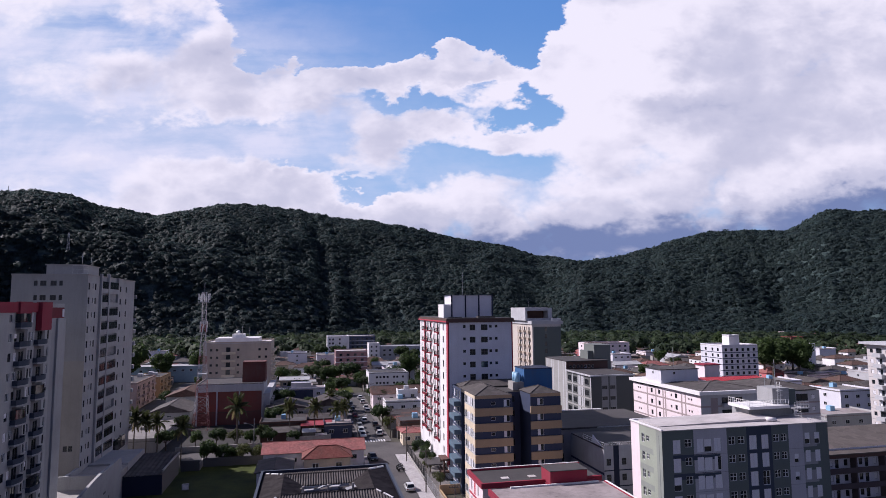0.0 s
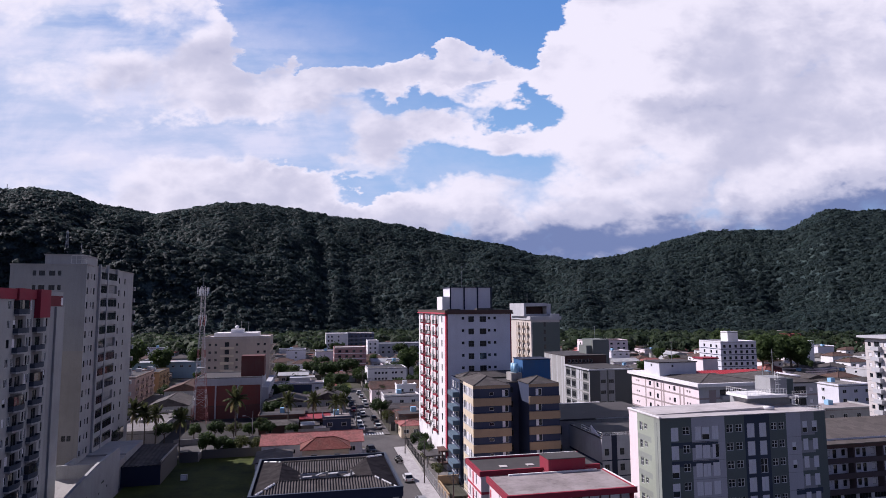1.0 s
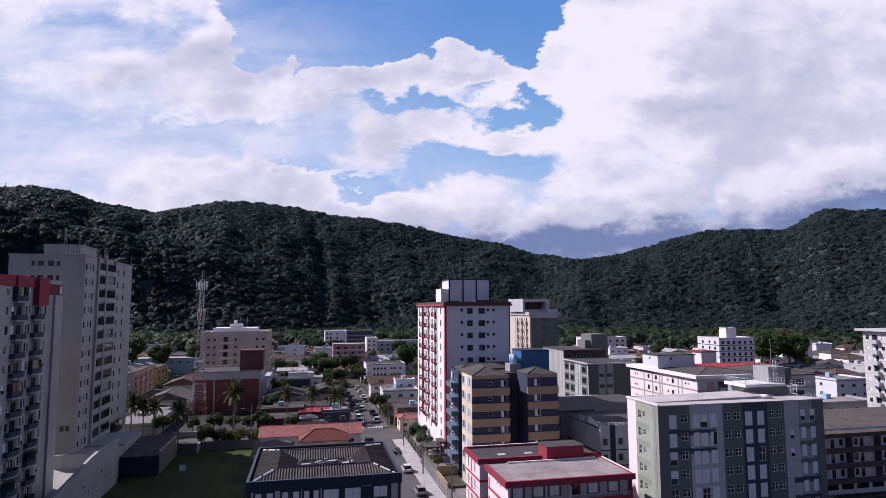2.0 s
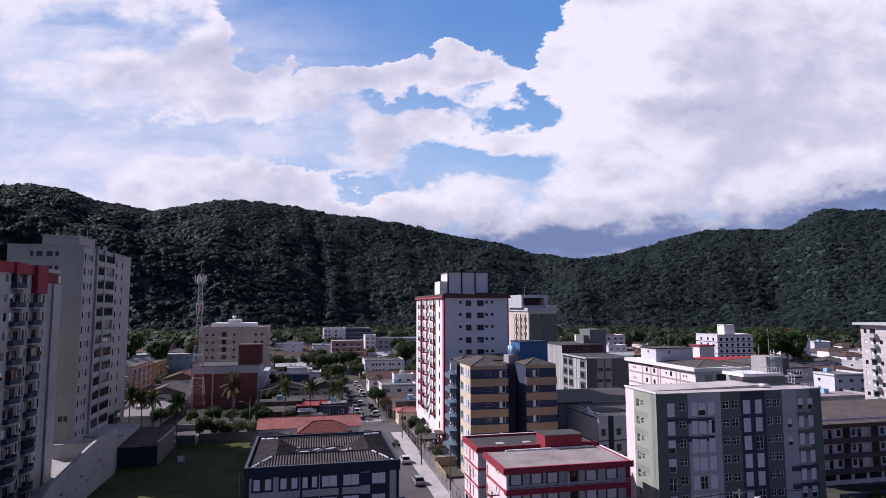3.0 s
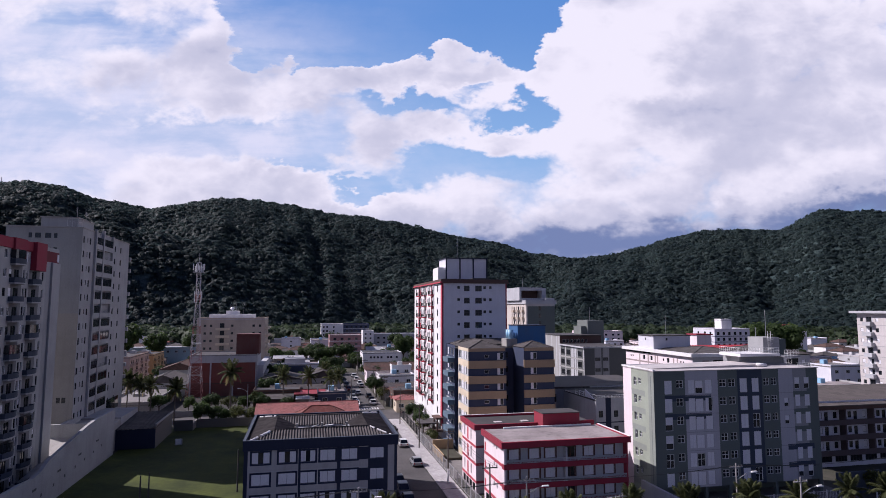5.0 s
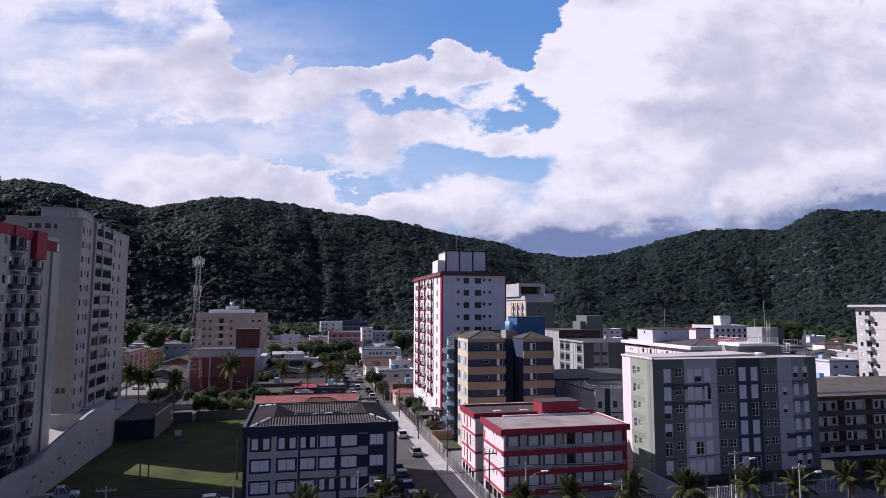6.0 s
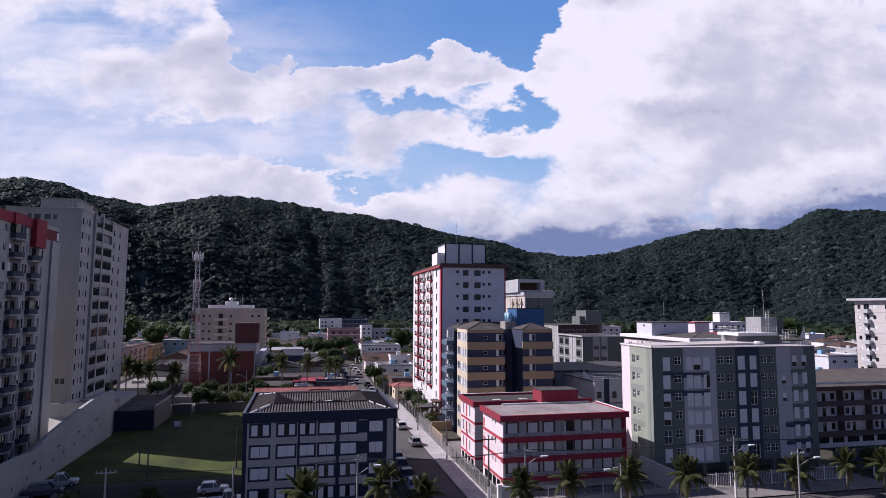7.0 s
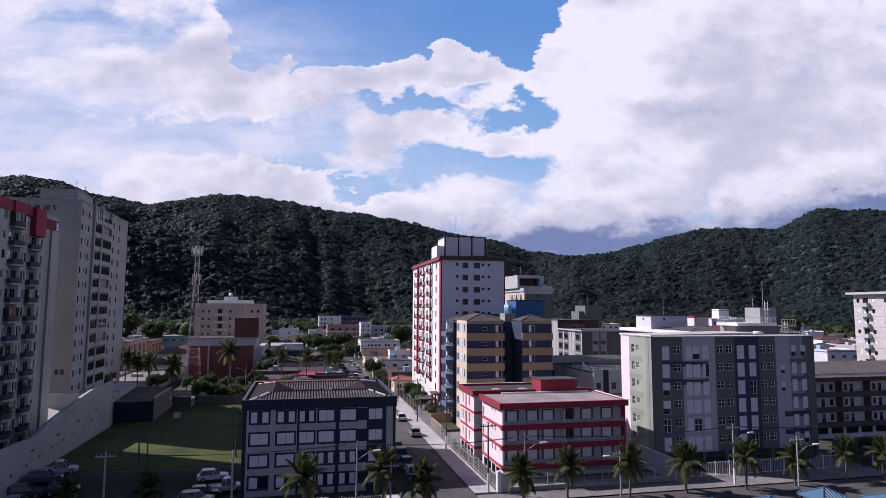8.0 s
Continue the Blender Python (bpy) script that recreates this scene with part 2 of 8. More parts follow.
def plain(name, rgb, rough=0.5, metal=0.0, spec=0.5):
    if name in MATS:
        return MATS[name]
    m, nt, bsdf = mat_nodes(name)
    n = noise_node(nt, 6.0, 4, 0.6)
    g = nt.nodes.new("ShaderNodeCombineColor")
    for i in range(3):
        nt.links.new(ramp_node(nt, n, 0.3, 0.7, 0.86, 1.08), g.inputs[i])
    nt.links.new(mix_node(nt, 1.0, rgb, g.outputs[0], "MULTIPLY"), bsdf.inputs["Base Color"])
    bsdf.inputs["Roughness"].default_value, bsdf.inputs["Metallic"].default_value = rough, metal
    bsdf.inputs["Specular IOR Level"].default_value = spec
    MATS[name] = m
    return m


def leafy(name, dark, light, scale=0.35, flick=0.5, crowns=0.0, thin=0.45):
    if name in MATS:
        return MATS[name]
    m, nt, bsdf = mat_nodes(name)
    geo = nt.nodes.new("ShaderNodeNewGeometry")
    isl = geo.outputs["Random Per Island"]
    n = ramp_node(nt, noise_node(nt, scale, 4), 0.35, 0.65, 0.0, 0.6)
    f = nt.nodes.new("ShaderNodeMath")
    f.operation, f.use_clamp = "MULTIPLY_ADD", True
    nt.links.new(isl, f.inputs[0])
    f.inputs[1].default_value = flick
    if crowns:
        n2 = ramp_node(nt, noise_node(nt, crowns, 3), 0.38, 0.62, -0.3, 0.45)
        both_n = nt.nodes.new("ShaderNodeMath")
        nt.links.new(n, both_n.inputs[0])
        nt.links.new(n2, both_n.inputs[1])
        n = both_n.outputs[0]
    nt.links.new(n, f.inputs[2])
    nt.links.new(mix_node(nt, f.outputs[0], dark, light), bsdf.inputs["Base Color"])
    bsdf.inputs["Roughness"].default_value = 0.65
    bsdf.inputs["Specular IOR Level"].default_value = 0.2
    # thin leaves let part of the light through
    through_leaf = nt.nodes.new("ShaderNodeBsdfTranslucent")
    nt.links.new(mix_node(nt, f.outputs[0], tuple(1.3 * c for c in dark), tuple(1.3 * c for c in light)), through_leaf.inputs["Color"])
    both = nt.nodes.new("ShaderNodeMixShader")
    both.inputs[0].default_value = thin
    nt.links.new(bsdf.outputs[0], both.inputs[1])
    nt.links.new(through_leaf.outputs[0], both.inputs[2])
    nt.links.new(both.outputs[0], nt.nodes["Material Output"].inputs["Surface"])
    MATS[name] = m
    return m


def ground_mat(name, rgb, rgb2, big=0.08, small=2.0, rough=0.9):
    if name in MATS:
        return MATS[name]
    m, nt, bsdf = mat_nodes(name)
    a = ramp_node(nt, noise_node(nt, big, 8, 0.65), 0.35, 0.68, 0, 1)
    col = mix_node(nt, a, rgb, rgb2)
    f = noise_node(nt, small, 8, 0.7)
    g = nt.nodes.new("ShaderNodeCombineColor")
    for i in range(3):
        nt.links.new(ramp_node(nt, f, 0.3, 0.7, 0.75, 1.2), g.inputs[i])
    nt.links.new(mix_node(nt, 1.0, col, g.outputs[0], "MULTIPLY"), bsdf.inputs["Base Color"])
    bsdf.inputs["Roughness"].default_value = rough
    bsdf.inputs["Specular IOR Level"].default_value = 0.2
    bump_node(nt, bsdf, f, 0.4, 0.03)
    MATS[name] = m
    return m


WHITE = paint("white render", (0.75, 0.73, 0.73), dirt=0.22)
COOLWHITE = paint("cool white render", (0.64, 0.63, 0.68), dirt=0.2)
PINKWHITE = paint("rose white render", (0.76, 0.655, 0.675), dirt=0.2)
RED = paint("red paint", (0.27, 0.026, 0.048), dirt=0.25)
# the red of sunny faces, lightened in its colour as sunlight would
SUNNYRED = paint("sunny red paint", (0.44, 0.055, 0.085), dirt=0.2)
DUNWALL = paint("dun grey render", (0.36, 0.36, 0.36), dirt=0.35)
DUNFRONT = paint("dun render", (0.32, 0.315, 0.305), dirt=0.35)
SANDFRONT = paint("sand render", (0.34, 0.315, 0.28), dirt=0.35)
SALMON = paint("faded red paint", (0.50, 0.14, 0.15), dirt=0.3)
NAVY = paint("navy paint", (0.022, 0.028, 0.055), dirt=0.15, soil=(0.10, 0.10, 0.11))
BLUE = paint("slate blue paint", (0.040, 0.052, 0.095), dirt=0.2)
BRIGHTBLUE = paint("bright blue paint", (0.038, 0.12, 0.27), dirt=0.3)
OCHRE = paint("ochre paint", (0.38, 0.27, 0.165), dirt=0.25)
CREAM = paint("cream paint", (0.66, 0.56, 0.42), dirt=0.3)
BEIGE = paint("beige paint", (0.47, 0.39, 0.32), dirt=0.35)
GREYWALL = paint("grey render", (0.31, 0.31, 0.315), dirt=0.35)
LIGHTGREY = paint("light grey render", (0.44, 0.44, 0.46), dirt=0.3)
PANEL = paint("pale grey panel", (0.45, 0.44, 0.47), dirt=0.2)
GREEN = paint("sage green paint", (0.30, 0.33, 0.27), dirt=0.25)
DARKGREEN = paint("dark grey green paint", (0.122, 0.145, 0.135), dirt=0.2)
SLATE = paint("dark slate paint", (0.045, 0.058, 0.085), dirt=0.2)
BRICKRED = paint("brick red cladding", (0.20, 0.055, 0.045), dirt=0.45)
BROWN = paint("dark brown paint", (0.10, 0.055, 0.045), dirt=0.3)
CONCRETE = paint("weathered concrete", (0.36, 0.34, 0.32), dirt=0.5)
SLABROOF = paint("bitumen roof", (0.058, 0.053, 0.054), dirt=0.6, soil=(0.14, 0.13, 0.125))
STAINROOF = paint("stained membrane roof", (0.33, 0.285, 0.28), dirt=0.75, soil=(0.10, 0.08, 0.075))
PALEROOF = paint("pale membrane roof", (0.50, 0.46, 0.45), dirt=0.5)
TILE = tiled("terracotta tiles", (0.24, 0.080, 0.075), (0.35, 0.14, 0.13), 3.5, moss=0.55)
OLDTILE = tiled("old clay tiles", (0.085, 0.048, 0.040), (0.13, 0.075, 0.062), 3.0, moss=0.75)
FIBRE = tiled("fibre cement sheets", (0.066, 0.057, 0.056), (0.105, 0.092, 0.090), 0.9, moss=0.65)
OLDSHEET = tiled("old black sheets", (0.038, 0.032, 0.032), (0.066, 0.055, 0.054), 0.9, moss=0.5, mossy=(0.13, 0.115, 0.11))
METALROOF = tiled("galvanised sheets", (0.32, 0.32, 0.33), (0.42, 0.42, 0.43), 0.4, rough=0.55, moss=0.35, mossy=(0.2, 0.16, 0.13))
GLASS = plain("window glass", (0.018, 0.022, 0.028), 0.06, 0.0, 0.6)
DARKFRAME = plain("dark frame", (0.03, 0.03, 0.035), 0.5)
ALU = plain("pale window frame", (0.62, 0.62, 0.62), 0.45)
SHUTTER = plain("white shutter", (0.70, 0.69, 0.72), 0.55)
CURTAIN = plain("curtain", (0.45, 0.43, 0.42), 0.9)
STEEL = plain("galvanised steel", (0.38, 0.39, 0.40), 0.5, 0.6)
IRON = plain("black iron", (0.02, 0.02, 0.022), 0.5, 0.2)
WHITEPAINT = plain("white gloss paint", (0.75, 0.74, 0.73), 0.4)
ASPHALT = ground_mat("asphalt", (0.066, 0.062, 0.063), (0.11, 0.102, 0.102), 0.12, 3.0)
DARKYARD = ground_mat("darker asphalt", (0.030, 0.028, 0.028), (0.060, 0.055, 0.052), 0.2, 1.5)
PAVING = ground_mat("pavement concrete", (0.33, 0.31, 0.31), (0.46, 0.44, 0.44), 0.3, 2.5)
EARTH = ground_mat("town ground", (0.045, 0.047, 0.033), (0.085, 0.076, 0.062), 0.05, 0.9)
LAWN = ground_mat("lawn", (0.022, 0.032, 0.006), (0.074, 0.090, 0.015), 0.10, 1.3)
SOOT = paint("sooty render", (0.11, 0.105, 0.095), dirt=0.5)
DEEPTILE = tiled("deep red tiles", (0.14, 0.040, 0.034), (0.21, 0.075, 0.062), 3.5, moss=0.5)
LOT = ground_mat("concrete yard", (0.15, 0.14, 0.135), (0.24, 0.22, 0.21), 0.15, 1.5)
LINE = ground_mat("road paint", (0.5, 0.5, 0.5), (0.7, 0.7, 0.7), 0.6, 4.0)

# ---- building helpers ----


def mesh_from(name, verts, faces, mats, idx=None, smooth=False):
    me = bpy.data.meshes.new(name)
    me.from_pydata(verts, [], faces)
    for m in (mats if isinstance(mats, (list, tuple)) else [mats]):
        me.materials.append(m)
    if idx is not None:
        me.polygons.foreach_set("material_index", idx)
    if smooth:
        me.polygons.foreach_set("use_smooth", [True] * len(me.polygons))
    me.update()
    return me


class Geo:
    """Collects boxes, prisms and quads of one mesh."""

    def __init__(self):
        self.v, self.f, self.i = [], [], []

    def face(self, pts, m=0):
        b = len(self.v)
        self.v += [tuple(p) for p in pts]
        self.f.append(tuple(range(b, b + len(pts))))
        self.i.append(m)

    def box(self, x0, x1, y0, y1, z0, z1, m=0):
        b = len(self.v)
        self.v += [(x, y, z) for z in (z0, z1) for x, y in ((x0, y0), (x1, y0), (x1, y1), (x0, y1))]
        for q in ((0, 3, 2, 1), (4, 5, 6, 7), (0, 1, 5, 4), (1, 2, 6, 5), (2, 3, 7, 6), (3, 0, 4, 7)):
            self.f.append(tuple(b + k for k in q))
            self.i.append(m)
        return self

    def bar(self, a, c, r, sides=4, m=0, r2=None):
        a, c = Vector(a), Vector(c)
        d = (c - a).normalized()
        s = d.orthogonal().normalized()
        t = d.cross(s)
        r2 = r if r2 is None else r2
        b = len(self.v)
        for p, rr in ((a, r), (c, r2)):
            for k in range(sides):
                w = 2 * math.pi * k / sides
                self.v.append(tuple(p + rr * (math.cos(w) * s + math.sin(w) * t)))
        for k in range(sides):
            n = (k + 1) % sides
            self.f.append((b + k, b + n, b + sides + n, b + sides + k))
            self.i.append(m)
        self.f.append(tuple(b + sides - 1 - k for k in range(sides)))
        self.f.append(tuple(b + sides + k for k in range(sides)))
        self.i += [m, m]
        return self

    def prism(self, pts, axis, a, c, m=0):
        """Extrudes an outline: axis 'x' takes (y, z) points, 'y' takes (x, z), 'z' takes (x, y)."""
        def at(p, k):
            return {"x": (k, p[0], p[1]), "y": (p[0], k, p[1]), "z": (p[0], p[1], k)}[axis]
        b, n = len(self.v), len(pts)
        self.v += [at(p, a) for p in pts] + [at(p, c) for p in pts]
        for k in range(n):
            self.f.append((b + k, b + (k + 1) % n, b + n + (k + 1) % n, b + n + k))
            self.i.append(m)
        self.f.append(tuple(range(b + n - 1, b - 1, -1)))
        self.f.append(tuple(range(b + n, b + 2 * n)))
        self.i += [m, m]
        return self

    def mesh(self, name, mats, smooth=False):
        me = mesh_from(name, self.v, self.f, mats, self.i, smooth)
        bm = bmesh.new()
        bm.from_mesh(me)
        bmesh.ops.recalc_face_normals(bm, faces=bm.faces)
        bm.to_mesh(me)
        bm.free()
        return me


def plate(us, zs, solid, y0, y1, name, mat):
    """One welded sheet in the x-z plane, y0 to y1 thick, with openings where solid(i, j) is false."""
    verts, faces, index = [], [], {}

    def vert(i, j, y):
        if (i, j, y) not in index:
            index[(i, j, y)] = len(verts)
            verts.append((us[i], y, zs[j]))
        return index[(i, j, y)]

    n, m = len(us) - 1, len(zs) - 1
    full = [[solid(i, j) for j in range(m)] for i in range(n)]
    for i in range(n):
        for j in range(m):
            if not full[i][j]:
                continue
            faces.append((vert(i, j, y0), vert(i + 1, j, y0), vert(i + 1, j + 1, y0), vert(i, j + 1, y0)))
            faces.append((vert(i, j, y1), vert(i, j + 1, y1), vert(i + 1, j + 1, y1), vert(i + 1, j, y1)))
            for di, dj, a, b in ((-1, 0, (i, j + 1), (i, j)), (1, 0, (i + 1, j), (i + 1, j + 1)), (0, -1, (i, j), (i + 1, j)), (0, 1, (i + 1, j + 1), (i, j + 1))):
                p, q = i + di, j + dj
                if not (0 <= p < n and 0 <= q < m and full[p][q]):
                    faces.append((vert(*a, y0), vert(*a, y1), vert(*b, y1), vert(*b, y0)))
    me = mesh_from(name, verts, faces, mat)
    bm = bmesh.new()
    bm.from_mesh(me)
    bmesh.ops.recalc_face_normals(bm, faces=bm.faces)
    bm.to_mesh(me)
    bm.free()
    return me


def ring(name, parent, mat, x0, x1, y0, y1, t, z0, z1, label="", sides="swen"):
    """A low wall round a roof, one welded piece; sides names the edges that it follows."""
    us, vs = [x0, x0 + t, x1 - t, x1], [y0, y0 + t, y1 - t, y1]

    def solid(i, j):
        return (i == 0 and "w" in sides) or (i == 2 and "e" in sides) or (j == 0 and "s" in sides) or (j == 2 and "n" in sides)

    me = plate(us, vs, solid, z0, z1, name, mat)
    for v in me.vertices:
        v.co = (v.co.x, v.co.z, v.co.y)
    me.flip_normals()
    return attach(name, me, parent, label)


BASE = {}


def thing(name, x, y, z, label, category, group="", kind=""):
    ob = new(name)
    ob.empty_display_size = 0.5
    ob.location = (x, y, z)
    BASE[ob.name] = Matrix.Translation((x, y, z)).inverted()
    return tagged(ob, label, category, group, kind)


def attach(name, mesh, parent, label="", m=None):
    """Links a mesh as one part under a thing or a part; coordinates are the world's."""
    ob = new(name, mesh)
    ob.parent = parent
    if parent.name in BASE:
        ob.matrix_parent_inverse = BASE[parent.name]
    if m is not None:
        ob.matrix_basis = m
    if label:
        ob["label"] = label
    return ob


def facade(parent, sx, sy, ux, uy, width, z0, z1, mats, holes=(), areas=(), depth=0.25, name="wall", label=""):
    """A wall that starts at (sx, sy), runs along (ux, uy) and faces to its right-hand side. holes: (u0, u1, z0, z1); areas: painted fields."""
    nx, ny = uy, -ux
    us = sorted({0.0, width} | {min(max(v, 0.0), width) for h in holes for v in h[:2]} | {min(max(v, 0.0), width) for a in areas for v in a[:2]})
    zs = sorted({z0, z1} | {min(max(v, z0), z1) for h in holes for v in h[2:4]} | {min(max(v, z0), z1) for a in areas for v in a[2:4]})
    index, verts, faces, idx = {}, [], [], []

    def vert(u, z, d=0.0):
        key = (round(u, 3), round(z, 3), d)
        if key not in index:
            index[key] = len(verts)
            verts.append((sx + ux * u - nx * d, sy + uy * u - ny * d, z))
        return index[key]

    for a, b in zip(us, us[1:]):
        for c, d in zip(zs, zs[1:]):
            if b - a < 1e-3 or d - c < 1e-3:
                continue
            mu, mz = (a + b) / 2, (c + d) / 2
            if any(h[0] < mu < h[1] and h[2] < mz < h[3] for h in holes):
                continue
            k = 0
            for ar in areas:
                if ar[0] < mu < ar[1] and ar[2] < mz < ar[3]:
                    k = ar[4]
            faces.append((vert(a, c), vert(b, c), vert(b, d), vert(a, d)))
            idx.append(k)
    for a, b, c, d in holes:
        ring = ((a, c), (a, d), (b, d), (b, c))
        for p, q in zip(ring, ring[1:] + ring[:1]):
            faces.append((vert(*p), vert(*q), vert(*q, depth), vert(*p, depth)))
            idx.append(0)
    attach(name, mesh_from(name, verts, faces, mats, idx), parent, label)
    return sx, sy, ux, uy


WIN = {}


def window_meshes(w, h, style, frame_mat):
    key = (round(w, 2), round(h, 2), style, frame_mat.name)
    if key in WIN:
        return WIN[key]
    t = 0.06 if min(w, h) > 0.9 else 0.045
    W, Hh = w / 2, h / 2
    cols = {"slide": (0.5,), "grid": (0.333, 0.667), "quad": (0.25, 0.5, 0.75), "four": (0.5,)}.get(style, ())
    rws = {"grid": (0.38, 0.7), "four": (0.55,)}.get(style, ())

    def cuts(half, size, marks):
        out = [-half, -half + t]
        for mk in marks:
            out += [-half + size * mk - t / 2, -half + size * mk + t / 2]
        return out + [half - t, half]

    us, zs = cuts(W, w, cols), cuts(Hh, h, rws)
    frame_me = plate(us, zs, lambda i, j: i % 2 == 0 or j % 2 == 0, 0.06, 0.17, "window", frame_mat)
    pane = Geo().box(-W + t, W - t, 0.13, 0.15, -Hh + t, Hh - t).mesh("pane", GLASS)
    shut = None
    if style in ("shutter", "wide_open", "half", "blind"):
        s = Geo()
        spans = {"shutter": ((-1, -0.02), (0.02, 1)), "wide_open": ((-1, -0.3), (0.3, 1)), "half": ((-1, -0.05),), "blind": ((-1, 1),)}[style]
        lo = -0.15 * Hh if style == "blind" else -Hh + t
        for a, b in spans:
            x0, x1 = a * (W - t), b * (W - t)
            s.box(x0, x1, 0.07, 0.11, lo, Hh - t)
            s.box(x0 + 0.07, x1 - 0.07, 0.05, 0.07, lo + 0.08, Hh - t - 0.08)
            n = max(3, int((Hh - t - lo) / 0.16))
            for k in range(n):
                z = lo + 0.1 + (Hh - t - lo - 0.2) * k / n
                s.box(x0 + 0.09, x1 - 0.09, 0.035, 0.05, z, z + 0.07)
        shut = s.mesh("shutter", SHUTTER)
    WIN[key] = (frame_me, pane, shut)
    return WIN[key]


def window(parent, F, u, z, w, h, style="slide", frame_mat=None):
    sx, sy, ux, uy = F
    nx, ny = uy, -ux
    fm, pane, shut = window_meshes(w, h, style, frame_mat or ALU)
    m = Matrix(((ux, -nx, 0, sx + ux * u), (uy, -ny, 0, sy + uy * u), (0, 0, 1, z), (0, 0, 0, 1)))
    ob = attach("window", fm, parent, m=m)
    if style != "shutter":
        attach("pane", pane, ob)
    if shut:
        attach("shutter", shut, ob)
    return ob


def glazed(parent, sx, sy, ux, uy, width, z0, z1, mats, wins, areas=(), depth=0.25, extra=(), frame_mat=None):
    """A facade with its windows: (u, z, w, h, style) by their centres."""
    holes = [(u - w / 2, u + w / 2, z - h / 2, z + h / 2) for u, z, w, h, *_ in wins] + list(extra)
    F = facade(parent, sx, sy, ux, uy, width, z0, z1, mats, holes, areas, depth)
    for u, z, w, h, *st in wins:
        window(parent, F, u, z, w, h, st[0] if st else "slide", st[1] if len(st) > 1 else frame_mat)
    return F


def slab(name, parent, mat, x0, x1, y0, y1, z0, z1, label=""):
    return attach(name, Geo().box(x0, x1, y0, y1, z0, z1).mesh(name, mat), parent, label)


def flat_roof(parent, mat, x0, x1, y0, y1, z, parapet=0.0, edge=None, th=0.2):
    """A roof slab between parapets that stand on the walls."""
    attach("roof", Geo().box(x0 + 0.01, x1 - 0.01, y0 + 0.01, y1 - 0.01, z - th, z).mesh("roof", mat), parent)
    if parapet:
        ring("parapet", parent, edge or mat, x0, x1, y0, y1, 0.18, z + 0.003, z + parapet)


def plain_sides(parent, x0, x1, y0, y1, z0, z1, mats, skip=""):
    """The blank walls of a block, named by the compass: s faces the sea front."""
    if "s" not in skip:
        facade(parent, x0, y0, 1, 0, x1 - x0, z0, z1, mats)
    if "w" not in skip:
        facade(parent, x0, y1, 0, -1, y1 - y0, z0, z1, mats)
    if "e" not in skip:
        facade(parent, x1, y0, 0, 1, y1 - y0, z0, z1, mats)
    if "n" not in skip:
        facade(parent, x1, y1, -1, 0, x1 - x0, z0, z1, mats)


def ribbed_roof(parent, x0, x1, y0, y1, z0, z1, mat, along="y", pitch=0.3, amp=0.05, name="roof"):
    """One slope of corrugated sheets: it rises from z0 to z1 along the given axis."""
    n = max(2, int(((x1 - x0) if along == "y" else (y1 - y0)) / pitch)) * 2
    v, f = [], []
    for k in range(n + 1):
        a = k / n
        lift = amp if k % 2 else -amp
        if along == "y":
            x = x0 + (x1 - x0) * a
            v += [(x, y0, z0 + lift), (x, y1, z1 + lift), (x, y0, z0 + lift - 0.06), (x, y1, z1 + lift - 0.06)]
        else:
            y = y0 + (y1 - y0) * a
            v += [(x0, y, z0 + lift), (x1, y, z1 + lift), (x0, y, z0 + lift - 0.06), (x1, y, z1 + lift - 0.06)]
    for k in range(n):
        b = 4 * k
        f += [(b, b + 4, b + 5, b + 1), (b + 2, b + 3, b + 7, b + 6), (b, b + 2, b + 6, b + 4), (b + 1, b + 5, b + 7, b + 3)]
    return attach(name, mesh_from(name, v, f, mat), parent)


def ribbed_quad(parent, a, b, c, d, mat, pitch=0.3, amp=0.045, name="roof_slope"):
    """Corrugated sheets on a slope with the eave a-b and the ridge d-c."""
    a, b, c, d = (Vector(p) for p in (a, b, c, d))
    n = max(2, int(max((b - a).length, (c - d).length) / pitch)) * 2
    v, f = [], []
    for k in range(n + 1):
        s = k / n
        lift = Vector((0, 0, amp if k % 2 else -amp))
        p, q = a.lerp(b, s) + lift, d.lerp(c, s) + lift
        v += [tuple(p), tuple(q), tuple(p - Vector((0, 0, 0.07))), tuple(q - Vector((0, 0, 0.07)))]
    for k in range(n):
        i = 4 * k
        f += [(i, i + 4, i + 5, i + 1), (i + 2, i + 3, i + 7, i + 6), (i, i + 2, i + 6, i + 4), (i + 1, i + 5, i + 7, i + 3)]
    return attach(name, mesh_from(name, v, f, mat), parent)


def ribbed_slope(parent, a, b, c, d, mat, pitch=0.38, amp=0.085, name="roof_slope"):
    """Corrugated sheets with parallel ribs on a slope from its long edge a-b to its short edge d-c, cut off at the hips."""
    a, b, c, d = (Vector(p) for p in (a, b, c, d))
    L = (b - a).length
    run = (b - a) / L
    ud, uc = (d - a).dot(run), (c - a).dot(run)
    up = d - a - run * ud
    n = int(L / pitch) * 2
    v, f = [], []
    for k in range(n + 1):
        u = L * k / n
        s = min(1.0, u / ud if ud > 0.01 else 1.0, (L - u) / (L - uc) if L - uc > 0.01 else 1.0)
        lift = Vector((0, 0, amp if k % 2 else -amp))
        p = a + run * u + lift
        q = p + up * max(s, 0.004)
        v += [tuple(p), tuple(q), tuple(p - Vector((0, 0, 0.07))), tuple(q - Vector((0, 0, 0.07)))]
    for k in range(n):
        i = 4 * k
        f += [(i, i + 4, i + 5, i + 1), (i + 2, i + 3, i + 7, i + 6), (i, i + 2, i + 6, i + 4), (i + 1, i + 5, i + 7, i + 3)]
    return attach(name, mesh_from(name, v, f, mat), parent)


